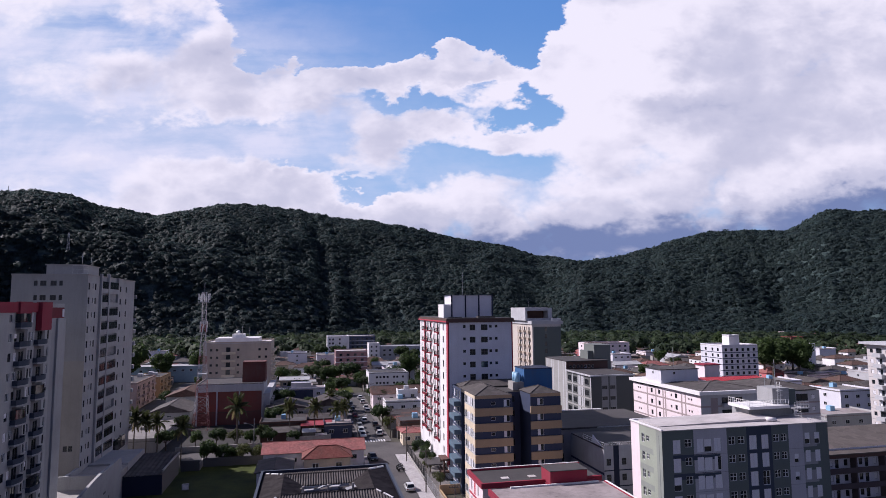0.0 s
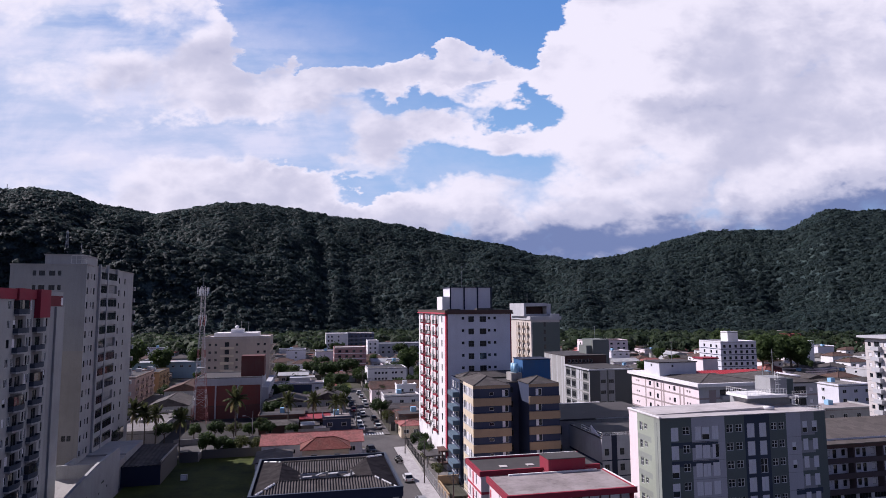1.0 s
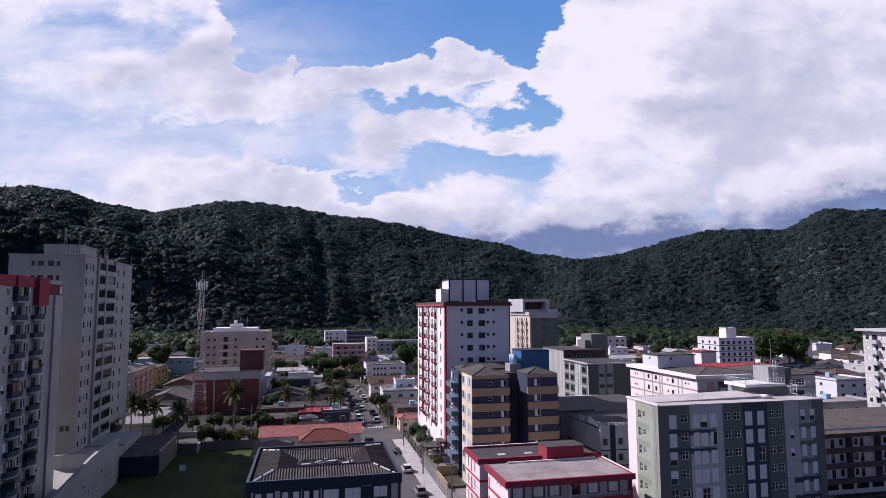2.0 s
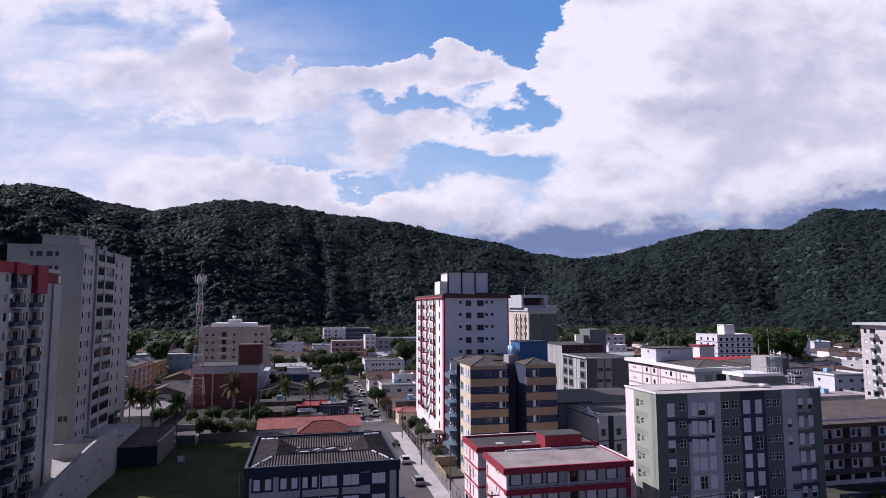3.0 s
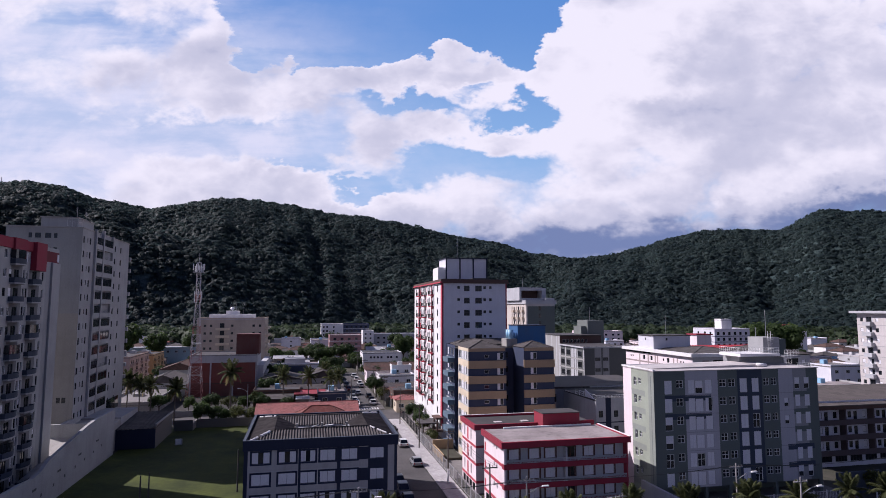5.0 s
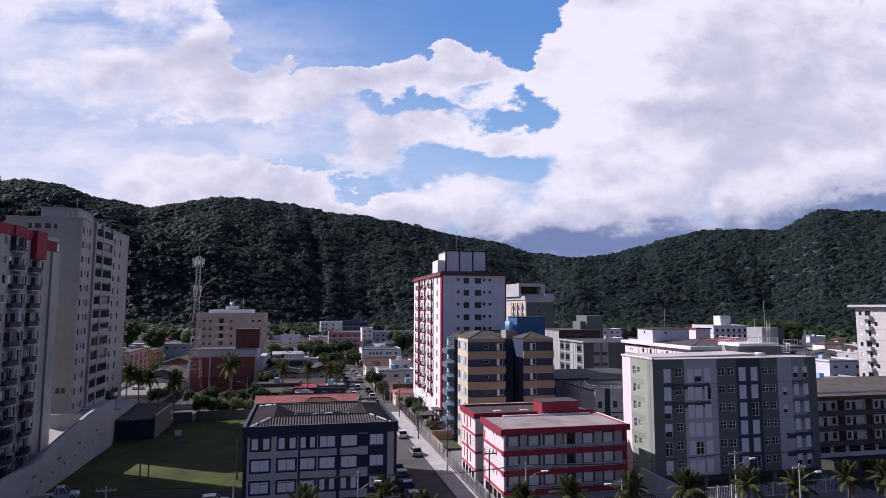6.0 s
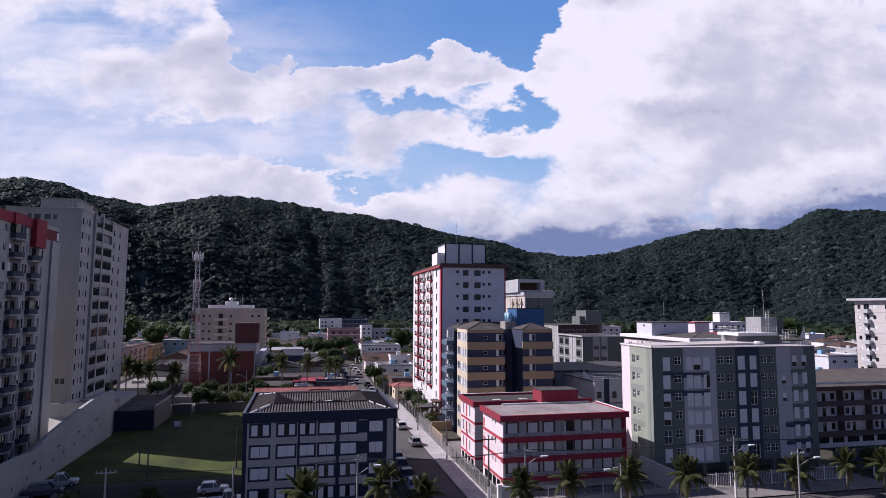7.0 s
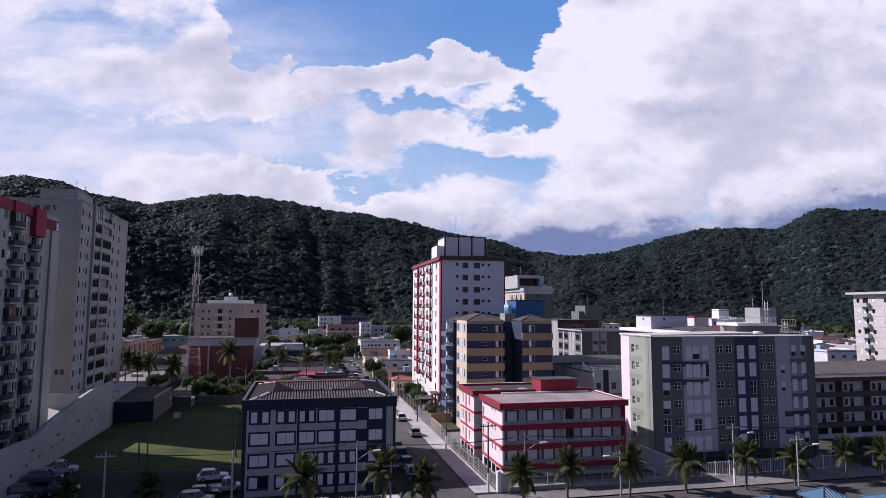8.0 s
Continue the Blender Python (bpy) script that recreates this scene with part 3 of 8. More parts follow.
def hip_roof_mesh(name, x0, x1, y0, y1, z, h, mat, hip=1.0, over=0.5, th=0.12):
    """A tiled roof with a ridge along its longer side; hip 1: all four sides slope, 0: gables."""
    x0, x1, y0, y1 = x0 - over, x1 + over, y0 - over, y1 + over
    w, d = x1 - x0, y1 - y0
    if w >= d:
        k = hip * d / 2
        a, b = (x0 + k, (y0 + y1) / 2, z + h), (x1 - k, (y0 + y1) / 2, z + h)
    else:
        k = hip * w / 2
        a, b = ((x0 + x1) / 2, y0 + k, z + h), ((x0 + x1) / 2, y1 - k, z + h)
    g = Geo()
    c = [(x0, y0, z), (x1, y0, z), (x1, y1, z), (x0, y1, z)]
    lo = [(p[0], p[1], z - th) for p in c]
    if w >= d:
        g.face((c[0], c[1], b, a)); g.face((c[2], c[3], a, b)); g.face((c[1], c[2], b)); g.face((c[3], c[0], a))
    else:
        g.face((c[1], c[2], b, a)); g.face((c[3], c[0], a, b)); g.face((c[0], c[1], a)); g.face((c[2], c[3], b))
    for k in range(4):
        g.face((lo[k], lo[(k + 1) % 4], c[(k + 1) % 4], c[k]))
    g.face(lo[::-1])
    g.bar((a[0], a[1], a[2] + 0.02), (b[0], b[1], b[2] + 0.02), 0.10, 6)
    if hip > 0.3:
        for p, q in zip(c, (a, b, b, a) if w >= d else (a, a, b, b)):
            g.bar((p[0], p[1], p[2] + 0.03), (q[0], q[1], q[2] + 0.02), 0.09, 5)
    return g.mesh(name, mat)


def railing(parent, x0, y0, x1, y1, z, h=1.0, mat=None, step=0.5, name="railing"):
    g = Geo()
    L = math.hypot(x1 - x0, y1 - y0)
    n = max(1, int(L / step))
    g.bar((x0, y0, z + h), (x1, y1, z + h), 0.035)
    g.bar((x0, y0, z + 0.12), (x1, y1, z + 0.12), 0.025)
    g.bar((x0, y0, z + h * 0.55), (x1, y1, z + h * 0.55), 0.02)
    for k in range(n + 1):
        a = k / n
        x, y = x0 + (x1 - x0) * a, y0 + (y1 - y0) * a
        g.bar((x, y, z), (x, y, z + h), 0.022)
    return attach(name, g.mesh(name, mat or WHITEPAINT), parent)


def mast(parent, x, y, z, h, r=0.04, name="aerial"):
    g = Geo().bar((x, y, z), (x, y, z + h), r, 5)
    for k in range(3):
        zz = z + h * (0.6 + 0.13 * k)
        g.bar((x - 0.35, y, zz), (x + 0.35, y, zz), 0.02)
    return attach(name, g.mesh(name, STEEL), parent)

# ---- the land: ground, streets, lawn, wooded hills ----


def sstep(a, b, v):
    t = min(1.0, max(0.0, (v - a) / (b - a)))
    return t * t * (3 - 2 * t)


def ground_z(x, y):
    """The yards beside the slab block lie lower than the street."""
    return -1.6 * sstep(-46, -40, x) * (1 - sstep(11.8, 13.4, x)) * sstep(73, 77, y) * (1 - sstep(88, 96, y))


xs = [-4000, -1500, -600, -200, -80, -50] + [-46 + 1.5 * k for k in range(6)] + [-30, -20, -10, 0, 8] + [11.4 + 0.5 * k for k in range(6)] + [20, 40, 80, 200, 600, 1500, 4000]
ys = [-1500, -300, 0, 50, 70] + [72.5 + 1.0 * k for k in range(6)] + [82, 86] + [88 + 1.0 * k for k in range(10)] + [110, 150, 250, 500, 1000, 2000, 4500]
gv = [(x, y, ground_z(x, y)) for y in ys for x in xs]
nxs = len(xs)
gf = [(j * nxs + i, j * nxs + i + 1, (j + 1) * nxs + i + 1, (j + 1) * nxs + i) for j in range(len(ys) - 1) for i in range(nxs - 1)]
tagged(new("ground", mesh_from("ground", gv, gf, EARTH)), "bare earth and scrub ground under the town", "ground", kind="structure")


def strip(name, x0, x1, y0, y1, z, mat, label, category, th=0.3):
    g = Geo().box(x0, x1, y0, y1, z - th, z)
    return tagged(new(name, g.mesh(name, mat)), label, category, kind="structure")


strip("road", 14.2, 21.4, 70.0, 266, 0.03, ASPHALT, "worn grey asphalt side street with parked cars", "road")
strip("road", -120, 14.2, 160, 172, 0.026, ASPHALT, "grey asphalt cross street", "road")
strip("road", 21.4, 240, 158, 172, 0.026, ASPHALT, "grey asphalt cross street", "road")
strip("road", -160, 220, 50, 71.4, 0.022, ASPHALT, "wide grey asphalt avenue along the sea front", "road")
strip("road", -62, -51, 172, 430, 0.034, ASPHALT, "narrow asphalt street between houses", "road")


def pavement(x0, x1, y0, y1, joints="y", label="pale concrete pavement with a raised kerb", mat=None):
    """Concrete flags laid between joints, with a kerb stone along the road side."""
    g = Geo()
    if joints == "y":
        n = max(1, int((y1 - y0) / 1.8))
        for k in range(n):
            a, b = y0 + (y1 - y0) * k / n, y0 + (y1 - y0) * (k + 1) / n
            m = (x0 + x1) / 2
            g.box(x0, m - 0.015, a + 0.015, b - 0.015, -0.1, 0.165)
            g.box(m + 0.015, x1, a + 0.015, b - 0.015, -0.1, 0.165)
        g.box(x0, x1, y0, y1, -0.1, 0.145)
    else:
        n = max(1, int((x1 - x0) / 1.8))
        for k in range(n):
            a, b = x0 + (x1 - x0) * k / n, x0 + (x1 - x0) * (k + 1) / n
            g.box(a + 0.015, b - 0.015, y0, y1, -0.1, 0.165)
        g.box(x0, x1, y0, y1, -0.1, 0.145)
    return tagged(new("pavement", g.mesh("pavement", mat or PAVING)), label, "pavement", kind="structure")


pavement(21.4, 24.4, 75.5, 157)
pavement(13.0, 14.2, 97, 157, label="narrow concrete pavement beside a wall")
# pavement concrete darkened in its colour for the shade of street trees
TREESHADEPAVING = ground_mat("tree shade pavement", (0.10, 0.09, 0.085), (0.17, 0.155, 0.15), 0.3, 2.5)
pavement(21.0, 22.6, 173, 266, "y", "concrete pavement with tree shade in its colour and raised kerb", TREESHADEPAVING)
pavement(12.8, 14.4, 173, 266, "y", "concrete pavement with tree shade in its colour and raised kerb", TREESHADEPAVING)
strip("road", 2.0, 44.0, 266.01, 274, 0.022, ASPHALT, "narrow asphalt street beside a small green", "road")
strip("lawn", 4.0, 19.0, 275, 296, 0.05, LAWN, "small lawn at the end of a street", "lawn")
# darker copy of the pavement concrete: the avenue's shade is in its colour
SHADYPAVING = ground_mat("grey pavement in shade", (0.15, 0.14, 0.138), (0.23, 0.215, 0.21), 0.3, 2.5)
pavement(21.4, 120, 71.4, 74.6, "x", "grey concrete pavement along the avenue, darkened as in shade", SHADYPAVING)
pavement(-90, 14.2, 71.4, 73.4, "x", "grey concrete pavement along the avenue, darkened as in shade", SHADYPAVING)
zb = Geo()
for k in range(9):
    zb.box(14.6 + 0.75 * k, 15.0 + 0.75 * k, 173.6, 176.4, 0.02, 0.036)
tagged(new("zebra_crossing", zb.mesh("zebra_crossing", LINE)), "faded white zebra crossing painted on the asphalt", "road marking", kind="structure")
strip("lawn", -35.6, -8.2, 97, 156, 0.05, LAWN, "mown grass lawn of an empty plot", "lawn")
strip("yard", -50, 12, 172.3, 209, 0.02, DARKYARD, "dark asphalt yard among shops", "yard")
strip("yard", 25, 49.5, 74.8, 80, 0.12, LOT, "concrete forecourt before a red block", "yard")
strip("yard", 50.0, 82, 74.8, 92, 0.10, LOT, "concrete forecourt under a grey block", "yard")
strip("yard", 24.6, 30, 101, 158, 0.09, LOT, "concrete yard beside a tower", "yard")

# the hills: crest points as azimuth from north (degrees), distance and height
CREST = ((-34, 1250, 205), (-24.3, 1250, 233), (-22, 1262, 241), (-19.9, 1274, 238), (-17.4, 1286, 224), (-13.1, 1306, 219), (-10.9, 1316, 232), (-7.6, 1330, 250),
         (-4.7, 1342, 254), (4.6, 1392, 236), (13.2, 1440, 202), (17.4, 1462, 186), (21.2, 1485, 158), (25.3, 1254, 123.5), (28.8, 1372, 141),
         (31.3, 1379, 155.4), (33.7, 1387, 177.4), (36, 1396, 187.3), (39.1, 1406, 188.8), (42, 1417, 185.5), (45.2, 1431, 223), (47.5, 1439, 214), (55, 1444, 170.6))
SPUR = ((-34, 900, 120), (-24, 880, 138), (-16, 850, 124), (-9, 860, 108), (-3, 880, 90), (3, 900, 60), (8, 900, 22), (30, 900, 10), (60, 950, 30))


def along(table, az):
    if az <= table[0][0]:
        return table[0][1:]
    for a, b in zip(table, table[1:]):
        if az <= b[0]:
            t = (az - a[0]) / (b[0] - a[0])
            t = t * t * (3 - 2 * t) * 0.5 + t * 0.5
            return a[1] + (b[1] - a[1]) * t, a[2] + (b[2] - a[2]) * t
    return table[-1][1:]


def hill_z(az, d):
    rd, rh = along(CREST, az)
    sd, sh = along(SPUR, az)
    foot = 650 + 40 * math.sin(az * 0.2)
    x, y = d * math.sin(radians(az)), d * math.cos(radians(az))
    s = (d - foot) / (rd - foot)
    if s <= 0:
        return -3.0 + 3.0 * max(-1.0, s * 8)
    n = noise.fractal(Vector((x * 0.0042, y * 0.0030, 0.3)), 1.0, 2.1, 5)
    n2 = noise.fractal(Vector((x * 0.016, y * 0.012, 7.3)), 1.0, 2.1, 4)
    if s <= 1:
        main = rh * (0.35 * s + 0.65 * s * s * (3 - 2 * s))
    else:
        main = rh * max(0.2, 1 - 0.9 * (s - 1) ** 1.2)
    k = (d - foot) / (sd - foot)
    front = sh * (sstep(0, 1, k) if k <= 1 else max(0.0, 1 - 0.55 * (k - 1)))
    z = max(main, front) + 0.15 * min(main, front)
    inner = 4 * s * max(0.0, 1 - s) if s < 1 else 0.0
    g1 = 1 - 2 * abs(noise.noise(Vector((az * 0.16, d * 0.0016, 2.2))))
    g2 = 1 - 2 * abs(noise.noise(Vector((az * 0.42 + d * 0.0012, d * 0.0028, 5.1))))
    return z + n * (22 * inner + 3) + n2 * (7 * inner + 2) + inner * (8 * g1 + 5 * g2 - 6) - 1.5


AZ0, AZ1, NA, ND = -34.0, 58.0, 300, 90
hv, hf = [], []
for i in range(NA + 1):
    az = AZ0 + (AZ1 - AZ0) * i / NA
    top = along(CREST, az)[0] * 1.12
    for j in range(ND + 1):
        d = 600 + (top - 600) * j / ND
        hv.append((d * math.sin(radians(az)), d * math.cos(radians(az)), hill_z(az, d)))
for i in range(NA):
    for j in range(ND):
        a = i * (ND + 1) + j
        hf.append((a, a + ND + 1, a + ND + 2, a + 1))
# same colours as the leaves, with distance haze mixed in as blue-grey
HAZYSOIL = ground_mat("hazy forest floor", (0.029, 0.047, 0.049), (0.049, 0.074, 0.068), 0.02, 0.2)
bump_node(HAZYSOIL.node_tree, HAZYSOIL.node_tree.nodes["Principled BSDF"], noise_node(HAZYSOIL.node_tree, 0.16, 5, 0.6), 0.8, 6.0)
tagged(new("hills", mesh_from("hills", hv, hf, HAZYSOIL, smooth=True)), "steep hills covered in dense green forest", "hill", kind="structure")

# leaf colours shifted to blue-grey to carry the haze of distance
HAZYFOREST = leafy("hazy forest leaves", (0.029, 0.047, 0.049), (0.049, 0.074, 0.068), 0.012, 0.12, 0.11, 0.58)
nt_f = HAZYFOREST.node_tree
bump_node(nt_f, nt_f.nodes["Principled BSDF"], noise_node(nt_f, 0.9, 6, 0.75), 0.25, 1.0)


def leaf_shapes(count, n, edge, seed):
    """Domed crowns of many separate leaf clumps, uneven and gapped."""
    r = random.Random(seed)
    out = []
    for k in range(count):
        lumps = [Vector((r.gauss(0, 1), r.gauss(0, 1), abs(r.gauss(0, 0.8)) + 0.15)).normalized() for _ in range(5)]
        V = []
        for _ in range(n):
            d = Vector((r.gauss(0, 1), r.gauss(0, 1), abs(r.gauss(0, 0.9)) - 0.12)).normalized()
            near = max(d.dot(q) for q in lumps)
            p = d * (0.66 + 0.40 * max(0.0, near) ** 6 + r.uniform(-0.08, 0.12))
            p.z *= 0.70
            nrm = (d + Vector((r.gauss(0, 0.26), r.gauss(0, 0.26), r.gauss(0, 0.2) + 0.2))).normalized()
            s = nrm.orthogonal().normalized()
            s.rotate(Matrix.Rotation(r.uniform(0, 6.28), 3, nrm))
            u = nrm.cross(s)
            e = edge * r.uniform(0.7, 1.25)
            V += [p + s * e * 0.6, p - s * e * 0.35 + u * e * 0.5, p - s * e * 0.35 - u * e * 0.5]
        P = np.array([v[:] for v in V])
        # leaves share the round light of their crown, with a little flutter of their own
        N = 0.7 * P + np.array([0, 0, 0.5]) + np.repeat(np.array([[r.gauss(0, 0.16) for _ in range(3)] for _ in range(n)]), 3, 0)
        N /= np.linalg.norm(N, axis=1)[:, None]
        out.append((P, np.arange(3 * n).reshape(n, 3), N))
    return out


def woods(name, places, shapes, mat, label):
    """One mesh of many crowns: places are (x, y, z, radius, turn)."""
    V, T, N, base = [], [], [], 0
    for k, (x, y, z, r, w) in enumerate(places):
        v, f, q = shapes[k % len(shapes)]
        c, s = math.cos(w), math.sin(w)
        p = np.stack([v[:, 0] * c - v[:, 1] * s, v[:, 0] * s + v[:, 1] * c, v[:, 2]], 1) * r + (x, y, z)
        V.append(p)
        N.append(np.stack([q[:, 0] * c - q[:, 1] * s, q[:, 0] * s + q[:, 1] * c, q[:, 2]], 1))
        T.append(f + base)
        base += len(v)
    V, T, N = np.concatenate(V), np.concatenate(T), np.concatenate(N)
    me = bpy.data.meshes.new(name)
    me.vertices.add(len(V))
    me.vertices.foreach_set("co", V.ravel())
    me.loops.add(T.size)
    me.loops.foreach_set("vertex_index", T.ravel())
    me.polygons.add(len(T))
    me.polygons.foreach_set("loop_start", np.arange(0, T.size, 3))
    me.polygons.foreach_set("loop_total", np.full(len(T), 3))
    me.polygons.foreach_set("use_smooth", np.ones(len(T), bool))
    me.update(calc_edges=True)
    me.attributes.new("custom_normal", "FLOAT_VECTOR", "POINT").data.foreach_set("vector", N.ravel())
    me.materials.append(mat)
    return tagged(new(name, me), label, "forest", kind="stuff")


rng = random.Random(5)
SHAPES = leaf_shapes(12, 46, 0.58, 11)
TINY = leaf_shapes(14, 26, 0.72, 12)
near_spots, far_spots = [], []
while len(far_spots) < 46000:
    az = rng.uniform(-29, 53)
    rd = along(CREST, az)[0]
    d = 655 + (rd * 1.015 - 655) * rng.random() ** 0.8
    r = rng.uniform(2.8, 5.2) * (1.0 + 0.35 * (d > 1300)) * (1.5 if rng.random() < 0.10 else 1.0)
    z = hill_z(az, d)
    if z < -2:
        continue
    spot = (d * math.sin(radians(az)), d * math.cos(radians(az)), z + r * rng.uniform(-0.35, 0.25), r, rng.uniform(0, 6.28))
    if d < 880:
        if len(near_spots) < 15500:
            near_spots.append(spot)
    else:
        far_spots.append(spot)
woods("forest", near_spots, SHAPES, HAZYFOREST, "dense subtropical forest on the lower slopes")
woods("forest", far_spots, TINY, HAZYFOREST, "dense subtropical forest on the upper slopes")

# ---- white and red residential tower ----


def white_tower():
    x0, x1, y0, y1, top = 29.8, 45.0, 132.4, 167.0, 33.9
    t = thing("apartment_tower", (x0 + x1) / 2, (y0 + y1) / 2, 0, "white apartment tower with red corner strips and balconies", "apartment building")
    rows = [32.75 - 2.74 * k for k in range(11)]
    wins = []
    for z in rows:
        wins += [(3.85, z + 0.22, 0.62, 0.62, "dark"), (5.75, z, 1.30, 1.28, "four"), (8.5, z, 1.55, 1.28, "four"), (9.95, z + 0.22, 0.62, 0.62, "dark"), (11.3, z + 0.22, 0.62, 0.62, "dark")]
    # sun and shade in the colours: cooler, darker front; brighter white and red side
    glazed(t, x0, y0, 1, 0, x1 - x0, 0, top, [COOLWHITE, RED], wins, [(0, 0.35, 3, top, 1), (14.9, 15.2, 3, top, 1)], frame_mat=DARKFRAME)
    # street side: u runs from the far corner to the near one
    D = y1 - y0
    fields = [(5.8, 9.6, 6.0, top, 1), (16.2, 16.8, 8.5, top, 1), (22.6, 25.4, 6.0, top, 1), (33.2, D, 2.5, top, 1)]
    for k, z in enumerate(rows):
        fields += [(5.8, 9.6, z - 1.55, z - 1.15, 0), (22.6, 25.4, z - 1.55, z - 1.15, 0)]
    side = []
    for k, z in enumerate(rows):
        side += [(2.6, z, 0.9, 1.25, "dark"), (12.5, z, 0.9, 1.3, "dark"), (18.6, z, 0.9, 1.3, "dark"), (30.0, z, 1.1, 1.5, "dark")]
        if k < 10:
            side += [(7.6, z - 0.25, 2.2, 2.0, "slide"), (14.9, z - 0.25, 1.7, 2.0, "slide"), (23.9, z - 0.25, 2.0, 2.0, "slide")]
    F = glazed(t, x0, y1, 0, -1, D, 0, top, [WHITE, SUNNYRED], side, fields, frame_mat=DARKFRAME)
    plain_sides(t, x0, x1, y0, y1, 0, top, [WHITE], "sw")
    # balconies with bowed iron fronts
    for k, z in enumerate(rows[:10]):
        for u, w in ((7.8, 3.6), (15.0, 2.4), (24.0, 3.4)):
            yc = y1 - u
            pts = [(x0 - 0.02, yc - w / 2), (x0 - 0.55, yc - w / 2)] + [(x0 - 0.6 - 0.35 * math.sin(math.pi * a / 6), yc - w / 2 + w * a / 6) for a in range(1, 6)] + [(x0 - 0.55, yc + w / 2), (x0 - 0.02, yc + w / 2)]
            zf = z - 1.45
            b = attach("balcony", Geo().prism(pts, "z", zf, zf + 0.22).mesh("balcony", SUNNYRED), t)
            g = Geo()
            rim = pts[0:]
            for p, q in zip(rim, rim[1:]):
                g.bar((*p, zf + 1.05), (*q, zf + 1.05), 0.04)
                g.bar((*p, zf + 0.62), (*q, zf + 0.62), 0.022)
                for a in range(3):
                    x, y = p[0] + (q[0] - p[0]) * a / 3, p[1] + (q[1] - p[1]) * a / 3
                    g.bar((x, y, zf + 0.16), (x, y, zf + 1.05), 0.028)
            attach("railing", g.mesh("railing", IRON), b)
        # arched white surrounds beside the balconies
        for u in (10.6, 20.3, 25.7):
            yc = y1 - u
            g = Geo().box(x0 - 0.22, x0 - 0.01, yc - 0.55, yc - 0.3, z - 1.2, z + 0.9).box(x0 - 0.22, x0 - 0.01, yc + 0.3, yc + 0.55, z - 0.1, z + 0.9).box(x0 - 0.22, x0 - 0.01, yc - 0.3, yc + 0.3, z + 0.65, z + 0.9)
            attach("surround", g.mesh("surround", WHITE), t)
        g = Geo().box(x0 - 0.5, x0 - 0.02, y1 - 17.4, y1 - 16.6, z - 1.0, z - 0.4)
        attach("air_conditioner", g.mesh("air_conditioner", CONCRETE), t)
    # roof edge, plant rooms and mast
    g = Geo().box(x0 - 0.45, x1 + 0.45, y0 - 0.35, y1 + 0.3, top, top + 0.35).box(x0 - 0.3, x1 + 0.3, y0 - 0.2, y1 + 0.2, top + 0.353, top + 0.85)
    attach("cornice", g.mesh("cornice", BROWN), t, "dark red brown roof cornice")
    g = Geo().box(x0 - 0.46, x0 + 0.02, y0 - 0.36, y1 + 0.31, top + 0.02, top + 0.33)
    attach("fascia", g.mesh("fascia", SUNNYRED), t)
    slab("roof", t, SLABROOF, x0, x1, y0, y1, top + 0.855, top + 0.95)
    bx0, bx1, by0, by1, bz = 32.6, 42.6, 140.2, 148, 40.1
    b = attach("tank_room", Geo().box(bx0, bx1, by0, by1, top + 0.955, bz).mesh("tank_room", COOLWHITE), t)
    g = Geo()
    for u in (0.0, 0.335, 0.665, 1.0):
        x = bx0 + (bx1 - bx0) * u
        g.box(x - 0.16, x + 0.16, by0 - 0.14, by0 - 0.003, top + 0.96, bz)
    g.box(bx0 - 0.2, bx1 + 0.2, by0 - 0.2, by1 + 0.2, bz + 0.003, bz + 0.18)
    attach("trim", g.mesh("trim", NAVY), b)
    slab("stair_head", t, WHITE, 30.8, 32.58, 141, 147, top + 0.955, 38.0)
    mast(t, 36.0, 143, bz + 0.18, 5.5)
    g = Geo().box(31.0, 34.0, 136, 137.4, top + 0.955, top + 1.15).box(37.5, 41.5, 134.5, 136.5, top + 0.955, top + 1.3)
    attach("roof_hatch", g.mesh("roof_hatch", SLABROOF), t)
    # dark entrance canopy at the near corner
    for z in (4.2, 1.6):
        slab("canopy", t, BROWN, x0 - 1.6, x0 + 0.1, y0 - 1.0, y0 + 3.2, z, z + 0.35)
    g = Geo().box(x0 - 1.3, x0 - 1.0, y0 - 0.8, y0 - 0.5, 0, 4.2).box(x0 - 1.3, x0 - 1.0, y0 + 2.6, y0 + 2.9, 0, 4.2)
    attach("post", g.mesh("post", BROWN), t)


white_tower()

# ---- slate blue and ochre block ----


